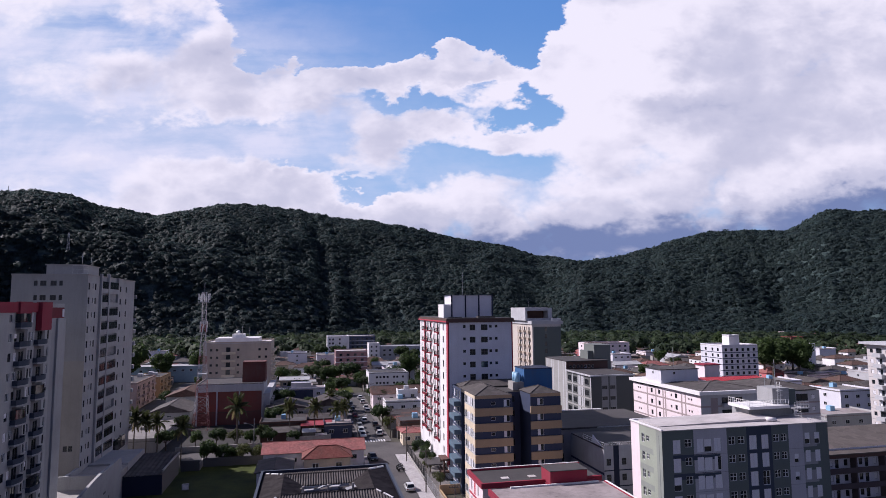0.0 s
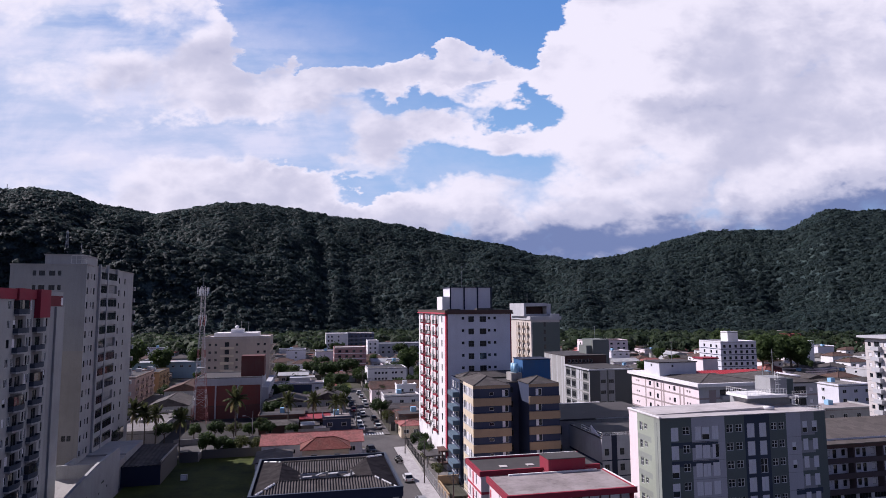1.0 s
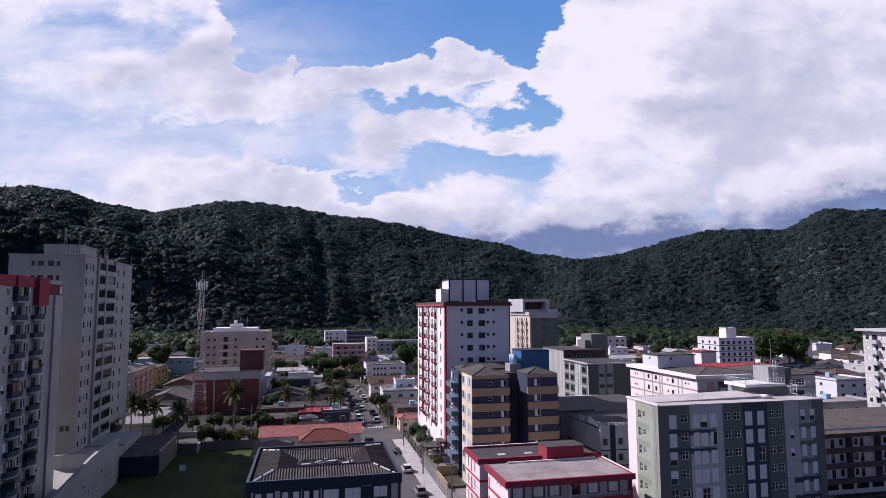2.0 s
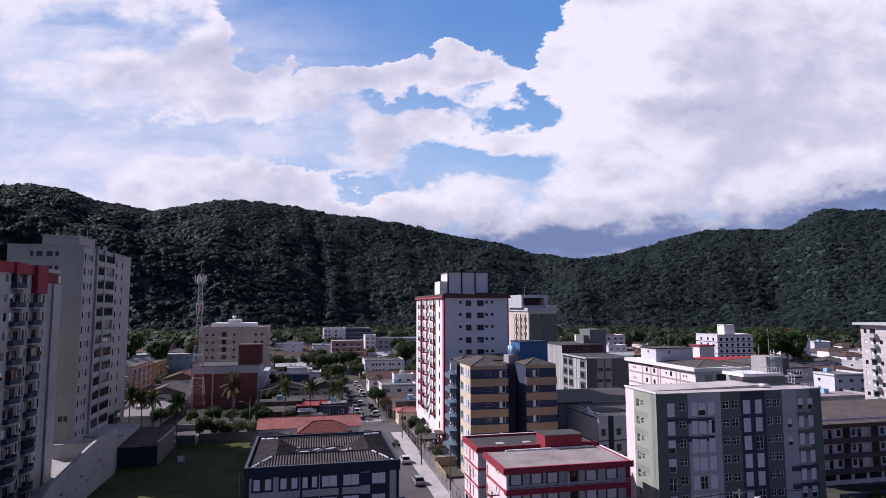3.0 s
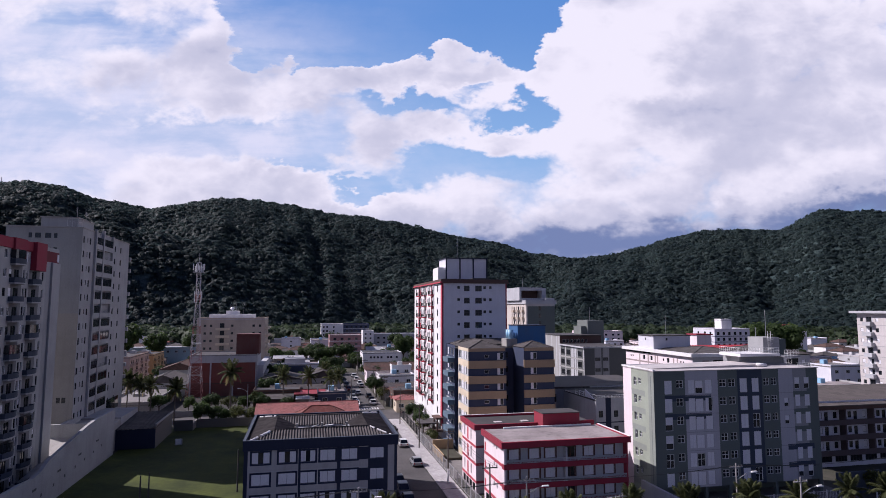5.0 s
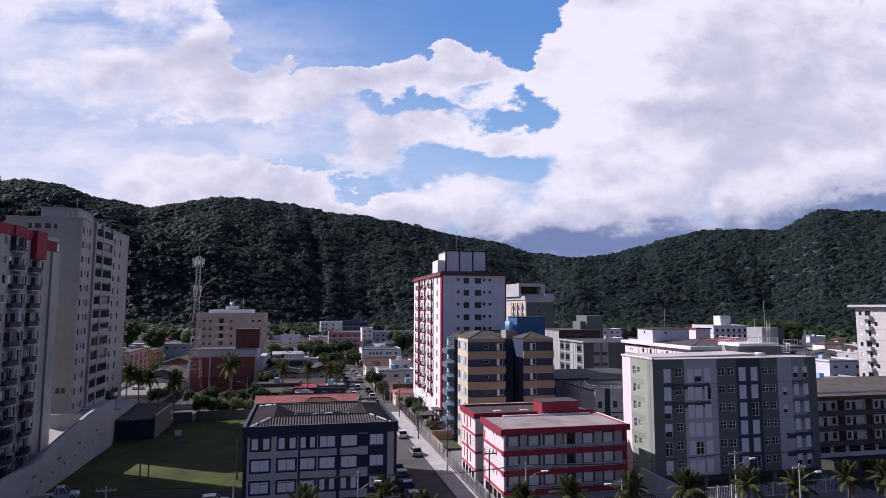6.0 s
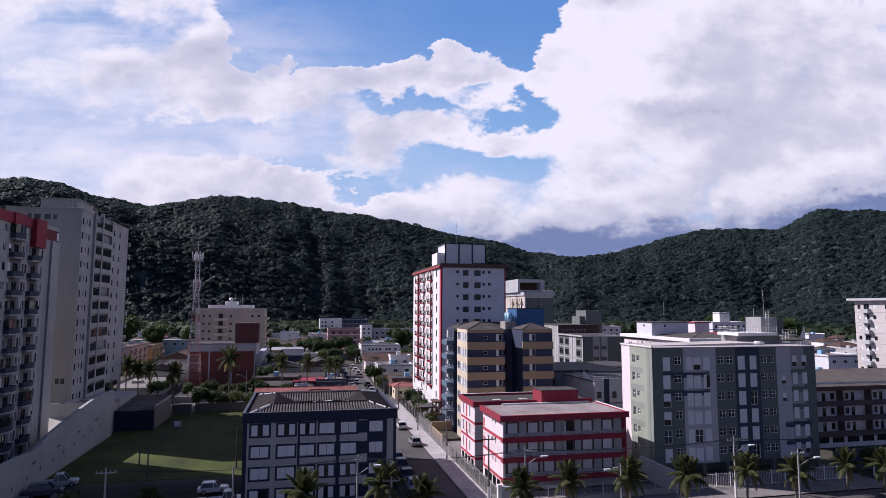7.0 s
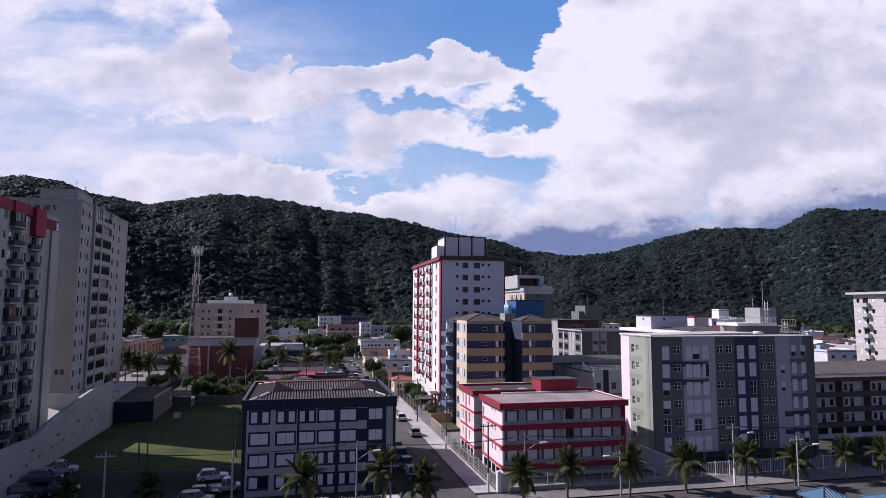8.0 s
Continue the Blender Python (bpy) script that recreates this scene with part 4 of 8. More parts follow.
def banded_block():
    t = thing("apartment_block", 38, 118, 0, "slate blue apartment block with ochre balcony bands and blue tank tower", "apartment building")
    y0, top = 111.2, 20.75
    levels = [20.2 - 2.82 * k for k in range(8)]

    def wing(xa, xb, win):
        w = xb - xa
        areas, wins = [(0, w, top - 0.6, top, 1)], []
        for k, z in enumerate(levels):
            areas.append((0, w, z - 3.2, z - 1.75, 1))
            if z - 1.7 > 0:
                for u, kind in win:
                    wins.append((u, z - 0.98, 1.25 if kind != "dark" else 0.9, 1.3 if kind != "dark" else 0.6, kind))
        return glazed(t, xa, y0, 1, 0, w, 0, top, [BLUE, OCHRE], wins, areas, depth=0.5)

    wing(30.1, 37.4, ((3.6, "dark"), (6.3, "half")))
    wing(41.1, 47.25, ((2.0, "half"),))
    for k, z in enumerate(levels[:7]):
        for xa, xb in ((30.05, 37.45), (41.05, 47.3)):
            slab("balcony_front", t, OCHRE, xa, xb, y0 - 0.35, y0 - 0.005, z - 3.2, z - 1.75)
    # light well between the wings
    glazed(t, 37.4, 117.2, 1, 0, 3.7, 0, top - 0.4, [BLUE], [(1.8, z - 1.2, 1.6, 1.2, "slide", DARKFRAME) for z in levels[:6]])
    facade(t, 37.4, y0, 0, 1, 6.0, 0, top, [BLUE])
    facade(t, 41.1, 117.2, 0, -1, 6.0, 0, top, [BLUE])
    facade(t, 47.25, y0, 0, 1, 6.7, 0, top, [BLUE])
    facade(t, 47.25, 129.2, -1, 0, 17.2, 0, top, [BLUE])
    # street side, near part
    D = 7.6
    wins, areas = [], [(0, D, top - 0.6, top, 1)]
    for z in levels:
        areas += [(0, D, z - 3.2, z - 1.75, 1)]
        if z - 1.7 > 0:
            wins += [(1.2, z - 0.85, 1.4, 1.5, "slide"), (3.3, z - 0.85, 1.4, 1.5, "shutter"), (5.6, z - 0.85, 1.4, 1.5, "half")]
    glazed(t, 30.1, y0 + D, 0, -1, D, 0, top, [LIGHTGREY, CREAM], wins, areas)
    # recess and far part
    facade(t, 31.9, 121.6, 0, -1, 2.8, 0, top, [BLUE])
    facade(t, 30.1, 118.8, 1, 0, 1.8, 0, top, [BLUE])
    glazed(t, 30.1, 121.6, 1, 0, 1.8, 0, top, [BLUE], [(0.9, z - 0.9, 0.9, 1.2, "dark", DARKFRAME) for z in levels[:7]])
    D2 = 7.6
    wins = [(u, z - 0.85, 1.2, 1.5, s) for z in levels[:7] for u, s in ((1.6, "shutter"), (3.7, "slide"), (6.0, "slide"))]
    glazed(t, 30.1, 129.2, 0, -1, D2, 0, top, [BLUE, LIGHTGREY], wins, [(0, 5.2, z - 2.3, z - 2.0, 1) for z in levels])
    for k, z in enumerate(levels[:7]):
        b = slab("balcony", t, paint("teal blue render", (0.10, 0.15, 0.20), dirt=0.2), 28.7, 30.08, 122.0, 126.6, z - 2.95, z - 2.0)
        slab("balcony_floor", t, CONCRETE, 28.9, 30.08, 122.15, 126.45, z - 3.1, z - 2.96)
    # hipped sheet roofs behind a low edge
    slab("roof", t, SLABROOF, 30.12, 47.23, 117.3, 129.1, top - 0.5, top - 0.3)
    attach("hip_roof", hip_roof_mesh("hip_roof", 30.3, 37.3, 111.4, 124, top + 0.003, 1.3, FIBRE, 1.0, 0.1), t)
    attach("hip_roof", hip_roof_mesh("hip_roof", 41.2, 47.1, 111.4, 117.9, top + 0.003, 1.1, FIBRE, 1.0, 0.1), t)
    attach("hip_roof", hip_roof_mesh("hip_roof", 31, 47, 124.2, 129.1, top + 0.003, 1.0, FIBRE, 1.0, 0.1), t)
    # tank tower
    slab("tank_tower", t, BRIGHTBLUE, 42.4, 48.4, 118.0, 123.6, 0.1, 24.7, "bright blue tank tower")
    slab("tank_cap", t, NAVY, 42.3, 48.5, 117.9, 123.7, 24.703, 24.85)
    for k in range(2):
        g = Geo().bar((41.3, 119.3 + 1.4 * k, 22.1), (41.3, 119.3 + 1.4 * k, 23.9), 0.55, 14)
        attach("water_tank", g.mesh("water_tank", plain("pale blue tank", (0.25, 0.45, 0.62), 0.5), True), t, "pale blue plastic water tank")
    slab("tank_ledge", t, CONCRETE, 40.1, 42.38, 118.4, 121.6, top - 0.2, 22.1)
    mast(t, 43.5, 121, 24.8, 3.0, 0.03)


banded_block()

# ---- red and white block with balcony tiers ----


def red_block():
    t = thing("apartment_block", 36, 88, 0, "low white apartment block with red bands and balcony tiers", "apartment building")
    x0, x1, yf, yb, top = 26.6, 44.9, 80.0, 89.4, 10.3
    floors = [7.35, 4.72, 2.1]
    wins = []
    for f in floors:
        for x, w, st in ((28.3, 1.5, "shutter"), (31.25, 1.5, "shutter"), (33.6, 1.5, "shutter"), (36.6, 1.3, "slide"), (39.4, 1.5, "shutter"), (42.5, 1.5, "shutter")):
            wins.append((x - x0, f + 1.02, w, 1.45, st, BROWN))
    rims = [(u - w / 2 - 0.22, u + w / 2 + 0.22, z - h / 2 - 0.1, z + h / 2 + 0.14, 1) for u, z, w, h, *_ in wins]
    # front wall painted greyer than the sunny rose end, as if in shade
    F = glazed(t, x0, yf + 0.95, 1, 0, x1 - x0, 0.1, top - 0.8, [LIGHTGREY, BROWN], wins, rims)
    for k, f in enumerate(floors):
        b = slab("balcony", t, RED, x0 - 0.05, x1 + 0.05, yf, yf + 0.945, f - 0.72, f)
        g = Geo()
        g.box(x0 + 0.2, x1 - 0.1, yf + 0.04, yf + 0.14, f + 0.44, f + 0.52)
        g.box(x0 + 0.2, x1 - 0.1, yf + 0.06, yf + 0.12, f + 0.05, f + 0.10)
        n = 34
        for i in range(n):
            xa, xb = x0 + 0.25 + (x1 - x0 - 0.4) * i / n, x0 + 0.25 + (x1 - x0 - 0.4) * (i + 1) / n
            g.bar((xa, yf + 0.09, f + 0.08), (xb, yf + 0.09, f + 0.46), 0.030, 4)
            g.bar((xa, yf + 0.09, f + 0.46), (xb, yf + 0.09, f + 0.08), 0.030, 4)
            if i % 4 == 0:
                g.box(xa - 0.06, xa + 0.06, yf + 0.05, yf + 0.13, f + 0.003, f + 0.44)
        g.box(35.5, 35.75, yf + 0.02, yf + 0.9, f + 0.003, f + 1.85)
        attach("balustrade", g.mesh("balustrade", LIGHTGREY), b, "pale concrete balustrade")
    for xa in (x0, 35.5, x1 - 0.25):
        slab("pier", t, NAVY if xa == x0 else RED, xa, xa + 0.25, yf + 0.1, yf + 0.94, 0.1, 1.37)
    # street side
    D = yb - (yf + 0.95)
    bands = [(0, D, f - 0.55, f - 0.1, 1) for f in floors] + [(0.2, 0.9, f, f + 1.2, 1) for f in floors]
    side = [(D - 3.6, 9.0 - 2.63 * k, 0.45, 0.75, "dark") for k in range(3)] + [(D - 2.3, 9.0 - 2.63 * k, 0.45, 0.75, "dark") for k in range(3)]
    doors = [(0.8 + 1.9 * k, 2.4 + 1.9 * k, 0.15, 1.45) for k in range(4)]
    F2 = glazed(t, x0, yb, 0, -1, D, 0.1, top - 0.8, [PINKWHITE, SUNNYRED], side, bands, extra=doors)
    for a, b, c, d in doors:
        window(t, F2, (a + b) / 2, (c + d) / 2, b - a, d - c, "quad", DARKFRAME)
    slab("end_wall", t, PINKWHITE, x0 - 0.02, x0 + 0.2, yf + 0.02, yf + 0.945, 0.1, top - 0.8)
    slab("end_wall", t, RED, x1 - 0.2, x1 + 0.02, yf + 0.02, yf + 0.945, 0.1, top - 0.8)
    plain_sides(t, x0, x1, yf + 0.95, yb, 0.1, top - 0.8, [WHITE], "swn")
    # roof with red parapet band and stained membrane
    ring("parapet", t, RED, x0 - 0.5, x1 + 0.35, yf - 0.35, yb + 0.1, 0.38, top - 0.8, top + 0.02, "", "swe")
    attach("roof", Geo().box(x0 - 0.1, x1 + 0.1, yf, yb + 0.1, top - 0.79, top - 0.12).mesh("roof", STAINROOF), t)
    g = Geo().box(x1 + 0.1, x1 + 0.38, yf - 0.37, yb, top + 0.023, top + 0.09).box(x0 + 3, x1 - 1, yb - 0.15, yb + 0.12, top - 0.115, top + 0.1)
    attach("coping", g.mesh("coping", WHITEPAINT), t)
    # rear wing
    rx0, rx1, ry0, ry1 = 26.1, 45.6, 92.2, 100.4
    D = ry1 - ry0
    bands = [(0, D, f - 0.5, f - 0.1, 1) for f in floors] + [(3.1, 3.9, f, f + 1.9, 1) for f in floors]
    side = [(u, f + 1.1, 0.55, 1.6, "dark") for f in floors for u in (1.6, 5.4)]
    doors = [(0.6 + 1.85 * k, 2.1 + 1.85 * k, 0.15, 1.5) for k in range(4)]
    F3 = glazed(t, rx0, ry1, 0, -1, D, 0.1, top - 0.7, [PINKWHITE, SUNNYRED], side, bands, extra=doors, frame_mat=ALU)
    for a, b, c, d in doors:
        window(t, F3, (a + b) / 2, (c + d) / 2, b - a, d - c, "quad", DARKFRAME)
    facade(t, rx0, ry0, 1, 0, rx1 - rx0, 0.1, top - 0.7, [PINKWHITE, SUNNYRED], (), [(0, 20, f - 0.5, f - 0.1, 1) for f in floors])
    plain_sides(t, rx0, rx1, ry0, ry1, 0.1, top - 0.7, [PINKWHITE], "sw")
    ring("parapet", t, RED, rx0 - 0.3, rx1 + 0.2, ry0 - 0.25, ry1 + 0.25, 0.36, top - 0.7, top + 0.1, "", "swn")
    attach("roof", Geo().box(rx0 + 0.1, rx1, ry0 + 0.1, ry1, top - 0.69, top - 0.2).mesh("roof", SLABROOF), t)
    slab("coping", t, WHITEPAINT, rx0 - 0.32, rx1, ry1 - 0.02, ry1 + 0.27, top + 0.103, top + 0.17)
    slab("link", t, RED, 36.0, 44.5, yb + 0.12, ry0 - 0.26, 0.1, top - 0.3)
    slab("tank_room", t, RED, 36.2, 42.3, 89.9, 93.6, top - 0.19, top + 1.75, "red roof tank room")
    slab("tank_room_cap", t, SLABROOF, 36.1, 42.4, 89.8, 93.7, top + 1.753, top + 1.85)
    g = Geo()
    for k in range(3):
        g.box(30 + 4.5 * k, 31.2 + 4.5 * k, 94.5, 95.6, top - 0.197, top - 0.1)
    attach("roof_hatch", g.mesh("roof_hatch", PALEROOF), t)


red_block()

# ---- grey and green block ----


def grey_block():
    x0, x1, y0, y1, top = 50.4, 79.2, 81.8, 90.6, 18.95
    t = thing("apartment_block", 65, 86, 0, "grey green apartment block with pale panels and dark shutters", "apartment building")
    wins, areas = [], []
    W = x1 - x0
    rows = [16.6 - 2.66 * k for k in range(6)]
    # fields of colour: 1 pale panel, 2 slate, 3 dark green
    areas += [(0, 1.75, 0, top, 3), (1.75, 5.2, 0, top, 3), (5.2, 10.8, 0, top, 1), (10.8, 14.2, 0, top, 3), (14.2, 18.6, 0, top, 2), (18.6, 21.6, 0, top, 3),
              (21.6, 24.2, 0, top, 1), (24.2, 26.7, 0, top, 0), (26.7, W, 0, top, 3)]
    areas += [(1.75, 9.6, rows[0] - 2.05, rows[0] - 1.2, 2), (1.75, 9.6, rows[1] - 2.05, rows[1] - 1.2, 2)]
    areas += [(22.8, 27.6, rows[k] - 2.0, rows[k] - 1.15, 2) for k in (3, 4)]
    areas += [(24.2, 26.7, rows[k] - 2.0, rows[k] - 1.15, 3) for k in (0, 1, 2)]
    for k, z in enumerate(rows):
        for u, w, h, opts in ((2.4, 1.25, 2.0, ("shutter", "shutter", "blind", "blind", "four", "shutter")),):
            wins.append((u, z, w, h, opts[k]))
        wins.append((4.3, z + 0.45, 1.15, 1.15, "four"))
        wins += [(11.65, z + 0.45, 1.15, 1.15, "four"), (13.25, z + 0.45, 1.15, 1.15, "four"), (19.4, z + 0.45, 1.0, 1.1, "four"), (20.75, z + 0.45, 1.0, 1.1, "four")]
        wins += [(15.3, z, 1.3, 2.1, "shutter"), (17.4, z, 1.25, 2.1, "four" if k in (2, 5) else "shutter")]
        wins += [(6.3, z, 1.1, 2.0, "shutter"), (7.6, z - 0.05, 1.3, 1.9, "four" if k == 4 else "blind" if k == 0 else "shutter"), (9.2, z, 1.2, 2.0, "half" if k == 1 else "shutter")]
        wins += [(25.0, z + 0.1, 0.95, 1.75, "blind" if k in (0, 5) else "shutter"), (26.75, z + 0.1, 0.95, 1.75, "blind" if k in (0, 5) else "shutter")]
        if k in (1, 2):
            wins.append((22.9, z - 0.1, 0.8, 1.3, "blind"))
        areas += [(5.2, 10.8, z - 1.35, z - 1.28, 0), (21.6, 24.2, z - 1.35, z - 1.28, 0)]
    glazed(t, x0, y0, 1, 0, W, 2.0, top, [GREYWALL, PANEL, SLATE, DARKGREEN], wins, areas)
    # sunny end
    D = y1 - y0
    areas = [(0, 2.5, 0, top, 1), (7.3, D, 0, top, 2), (2.5, 6.4, 0, top, 3)] + [(2.5, 6.4, z - 1.6, z - 0.75, 2) for z in rows] + [(7.95, 8.1, 1, top - 0.7, 4)]
    wins = [(3.6, z + 0.45, 0.85, 1.25, "four", ALU) for z in rows] + [(4.9, z + 0.6, 0.75, 0.8, "four", ALU) for z in rows]
    glazed(t, x0, y1, 0, -1, D, 0.1, top, [GREEN, PINKWHITE, paint("mid grey green", (0.24, 0.26, 0.235)), GREEN, DARKGREEN], wins, areas)
    plain_sides(t, x0, x1, y0, y1, 0.1, top, [GREYWALL], "sw")
    # open ground floor on piers
    for k in range(8):
        xa = x0 + 0.02 + k * (W - 0.5) / 7
        slab("pier", t, DARKGREEN, xa, xa + 0.45, y0 + 0.02, y0 + 0.5, 0.1, 2.0)
    slab("back_wall", t, DARKGREEN, x0 + 0.3, x1 - 0.3, y0 + 3.5, y0 + 3.7, 0.1, 2.0)
    slab("soffit", t, GREYWALL, x0 + 0.02, x1 - 0.02, y0 + 0.03, y1 - 0.1, 2.005, 2.15)
    # roof
    attach("roof", Geo().box(x0 - 0.1, x1 + 0.1, y0 - 0.12, y1 + 0.1, top + 0.003, top + 0.12).mesh("roof", PALEROOF), t)
    g = Geo().box(x0 - 0.15, x0 + 0.15, y0 - 0.17, y1 + 0.15, top + 0.123, top + 0.3).box(x0 + 0.15, 72, y1 - 0.15, y1 + 0.15, top + 0.123, top + 0.3)
    attach("coping", g.mesh("coping", WHITE), t)
    g = Geo().prism([(x0 + 1.2, top + 0.124), (72, top + 0.124), (72, top + 0.55), (x0 + 1.2, top + 0.2)], "y", y0 + 2.5, y1 - 0.2)
    attach("roof_screed", g.mesh("roof_screed", PALEROOF), t)
    # plant floor with terrace, tank and ladders
    slab("plant_room", t, GREYWALL, 70.5, 79.0, 88.5, 92.5, top + 0.13, top + 1.6)
    slab("terrace", t, WHITE, 69.4, 77.0, 86.8, 92.0, top + 1.5, top + 1.95)
    railing(t, 69.5, 86.9, 76.9, 86.9, top + 1.95, 0.95)
    railing(t, 69.5, 86.9, 69.5, 91.9, top + 1.95, 0.95)
    slab("tank_room", t, GREYWALL, 75.2, 78.4, 88.4, 92.0, top + 1.953, top + 4.5)
    slab("tank_room", t, DARKGREEN, 78.41, 80.2, 89.0, 92.0, top + 1.6, top + 4.2)
    g = Geo()
    for dx in (0, 0.55):
        g.bar((76.0 + dx, 88.2, top + 1.95), (76.0 + dx, 88.2, top + 5.6), 0.04)
    for k in range(11):
        g.bar((76.0, 88.2, top + 2.2 + 0.3 * k), (76.55, 88.2, top + 2.2 + 0.3 * k), 0.03)
    for k in range(4):
        for dx in (-0.15, 0.7):
            g.bar((76.0 + dx, 87.8, top + 2.7 + 0.75 * k), (76.0 + dx, 88.2, top + 2.7 + 0.75 * k), 0.03)
        g.bar((75.85, 87.8, top + 2.7 + 0.75 * k), (76.7, 87.8, top + 2.7 + 0.75 * k), 0.03)
    attach("ladder", g.mesh("ladder", WHITEPAINT), t)
    slab("terrace", t, GREYWALL, 77.0, 80.0, 85.8, 88.3, top + 1.4, top + 1.6)
    railing(t, 77.1, 85.9, 79.9, 85.9, top + 1.6, 0.95)
    railing(t, 77.1, 85.9, 77.1, 84.6, top + 0.4, 1.6)
    railing(t, 76.0, 82.2, 79.2, 82.2, top + 0.12, 0.7)
    mast(t, 77.2, 90, top + 4.5, 4.6, 0.05)
    mast(t, 75.6, 90.5, top + 4.5, 1.6, 0.06)
    g = Geo().bar((70.2, 84.2, top + 0.45), (71.6, 83.8, top + 0.4), 0.3, 10)
    attach("pipe", g.mesh("pipe", WHITE, True), t)


grey_block()

# ---- navy and grey slab block ----


def slab_block():
    x0, x1, y0, y1, top = -7.4, 12.9, 85.6, 105.5, 9.55
    zb = -1.6
    t = thing("apartment_block", 3, 95, zb, "grey and navy apartment block with shuttered windows and sheet roof", "apartment building")
    W = x1 - x0
    rows = [8.55 - 2.8 * k for k in range(4)]
    cols = ((2.15, 2.35), (5.55, 2.3), (8.25, 2.0), (10.85, 2.1), (13.75, 2.2), (17.5, 1.95))
    areas = [(0, 0.5, zb, top, 1), (7.0, 7.3, zb, top, 1), (12.1, 12.55, zb, top, 1), (16.3, 19.0, zb, top, 1), (19.9, W, zb, top, 1)]
    wins = []
    for k, z in enumerate(rows):
        areas.append((15.0, 16.5, z - 0.8, z + 0.85, 1))
        for c, (u, w) in enumerate(cols):
            areas.append((u - w / 2 - 0.2, u + w / 2 + 0.2, z - 0.95, z + 0.95, 1))
            wins.append((u, z, w, 1.5, ("wide_open" if (k == 0 and c < 3) or (k == 2 and c in (3, 4)) else "half" if k == 3 and c in (0, 1) else "wide_open" if k == 3 and c in (3, 4) else "shutter"), NAVY))
    glazed(t, x0, y0, 1, 0, W, zb, top, [paint("warm grey render", (0.43, 0.41, 0.405), dirt=0.35), NAVY], wins, areas, depth=0.3)
    plain_sides(t, x0, x1, y0, y1, zb, top, [NAVY], "se")
    facade(t, x1, y0, 0, 1, y1 - y0, zb, top, [LIGHTGREY, NAVY], (), [(0, 4, zb, top, 1)])
    for z in rows[:3]:
        g = Geo().box(x0 + 0.5, x0 + 7.0, y0 - 0.06, y0 - 0.003, z + 1.0, z + 1.08).box(x0 + 7.3, x0 + 12.1, y0 - 0.06, y0 - 0.003, z + 1.0, z + 1.08).box(x0 + 12.6, x0 + 16.3, y0 - 0.06, y0 - 0.003, z + 1.0, z + 1.08)
        attach("string_course", g.mesh("string_course", LIGHTGREY), t)
    # navy parapet round a sunken sheet roof
    ring("parapet", t, NAVY, x0 - 0.15, x1 + 0.15, y0 - 0.2, y1 + 0.25, 0.32, top + 0.003, top + 1.3)
    ring("coping", t, SLATE, x0 - 0.18, x1 + 0.18, y0 - 0.23, y1 + 0.28, 0.38, top + 1.303, top + 1.36)
    slab("roof_deck", t, SLABROOF, x0 + 0.16, x1 - 0.16, y0 + 0.16, y1 - 0.02, top - 0.2, top + 0.05)
    # a ring of sheet roofs round an open light court
    def level(ix, iyf, iyb, z):
        return [(x0 + ix, y0 + iyf, z), (x1 - ix, y0 + iyf, z), (x1 - ix, y1 - iyb, z), (x0 + ix, y1 - iyb, z)]

    eave = level(0.3, 0.3, 0.3, top + 0.95)
    crest = level(3.6, 4.6, 4.6, top + 1.75)
    court = level(6.4, 7.4, 8.4, top + 1.0)
    for k in range(4):
        j = (k + 1) % 4
        ribbed_slope(t, eave[k], eave[j], crest[j], crest[k], OLDSHEET)
        ribbed_slope(t, crest[k], crest[j], court[j], court[k], OLDSHEET)
    for k in range(4):
        ln = (Vector(crest[k]) - Vector(eave[k]))
        for i in range(9):
            p = Vector(eave[k]) + ln * (0.12 + 0.09 * i)
            q = Vector(eave[k]) + ln * (0.12 + 0.09 * i + 0.075)
            if (i + 2 * k) % 5 == 3:
                continue
            attach("ridge_cap", Geo().bar(p + Vector((0, 0, 0.07)), q + Vector((0, 0, 0.08)), 0.20 if k in (0, 2) else 0.13, 6).mesh("ridge_cap", WHITE), t)
    for k in (0, 2):
        p, q = crest[k], crest[k + 1]
        attach("ridge_cap", Geo().bar((p[0], p[1], p[2] + 0.06), (q[0], q[1], q[2] + 0.06), 0.10, 5).mesh("ridge_cap", OLDSHEET), t)
    slab("court_wall", t, LIGHTGREY, x0 + 6.3, x0 + 6.5, y0 + 7.5, y1 - 8.5, top + 0.06, top + 0.9)
    slab("court_wall", t, LIGHTGREY, x0 + 6.5, x1 - 6.5, y1 - 8.5, y1 - 8.3, top + 0.06, top + 0.85)
    rr = random.Random(8)
    for k in range(9):
        x, y = x0 + 6.0 + 1.05 * k + rr.uniform(-0.3, 0.3), y0 + 8.6 + rr.uniform(-0.6, 1.2)
        ob = attach("loose_sheet", Geo().box(-0.8, 0.8, -0.35, 0.35, -0.03, 0.03).mesh("loose_sheet", METALROOF if k % 2 else FIBRE), t,
                    m=pose(x, y, top + 0.95 + 0.35 * rr.random(), rr.uniform(-14, 14), rr.uniform(-12, 12), rr.uniform(-40, 40)))
    for k in range(3):
        slab("vent_stack", t, CONCRETE, x0 + 6.5 + 3.6 * k, x0 + 6.8 + 3.6 * k, y0 + 7.7, y0 + 8.0, top + 0.05, top + 1.9)


slab_block()

# ---- the towers by the lawn ----


def rows_of(top, pitch, n):
    return [top - pitch * k for k in range(n)]


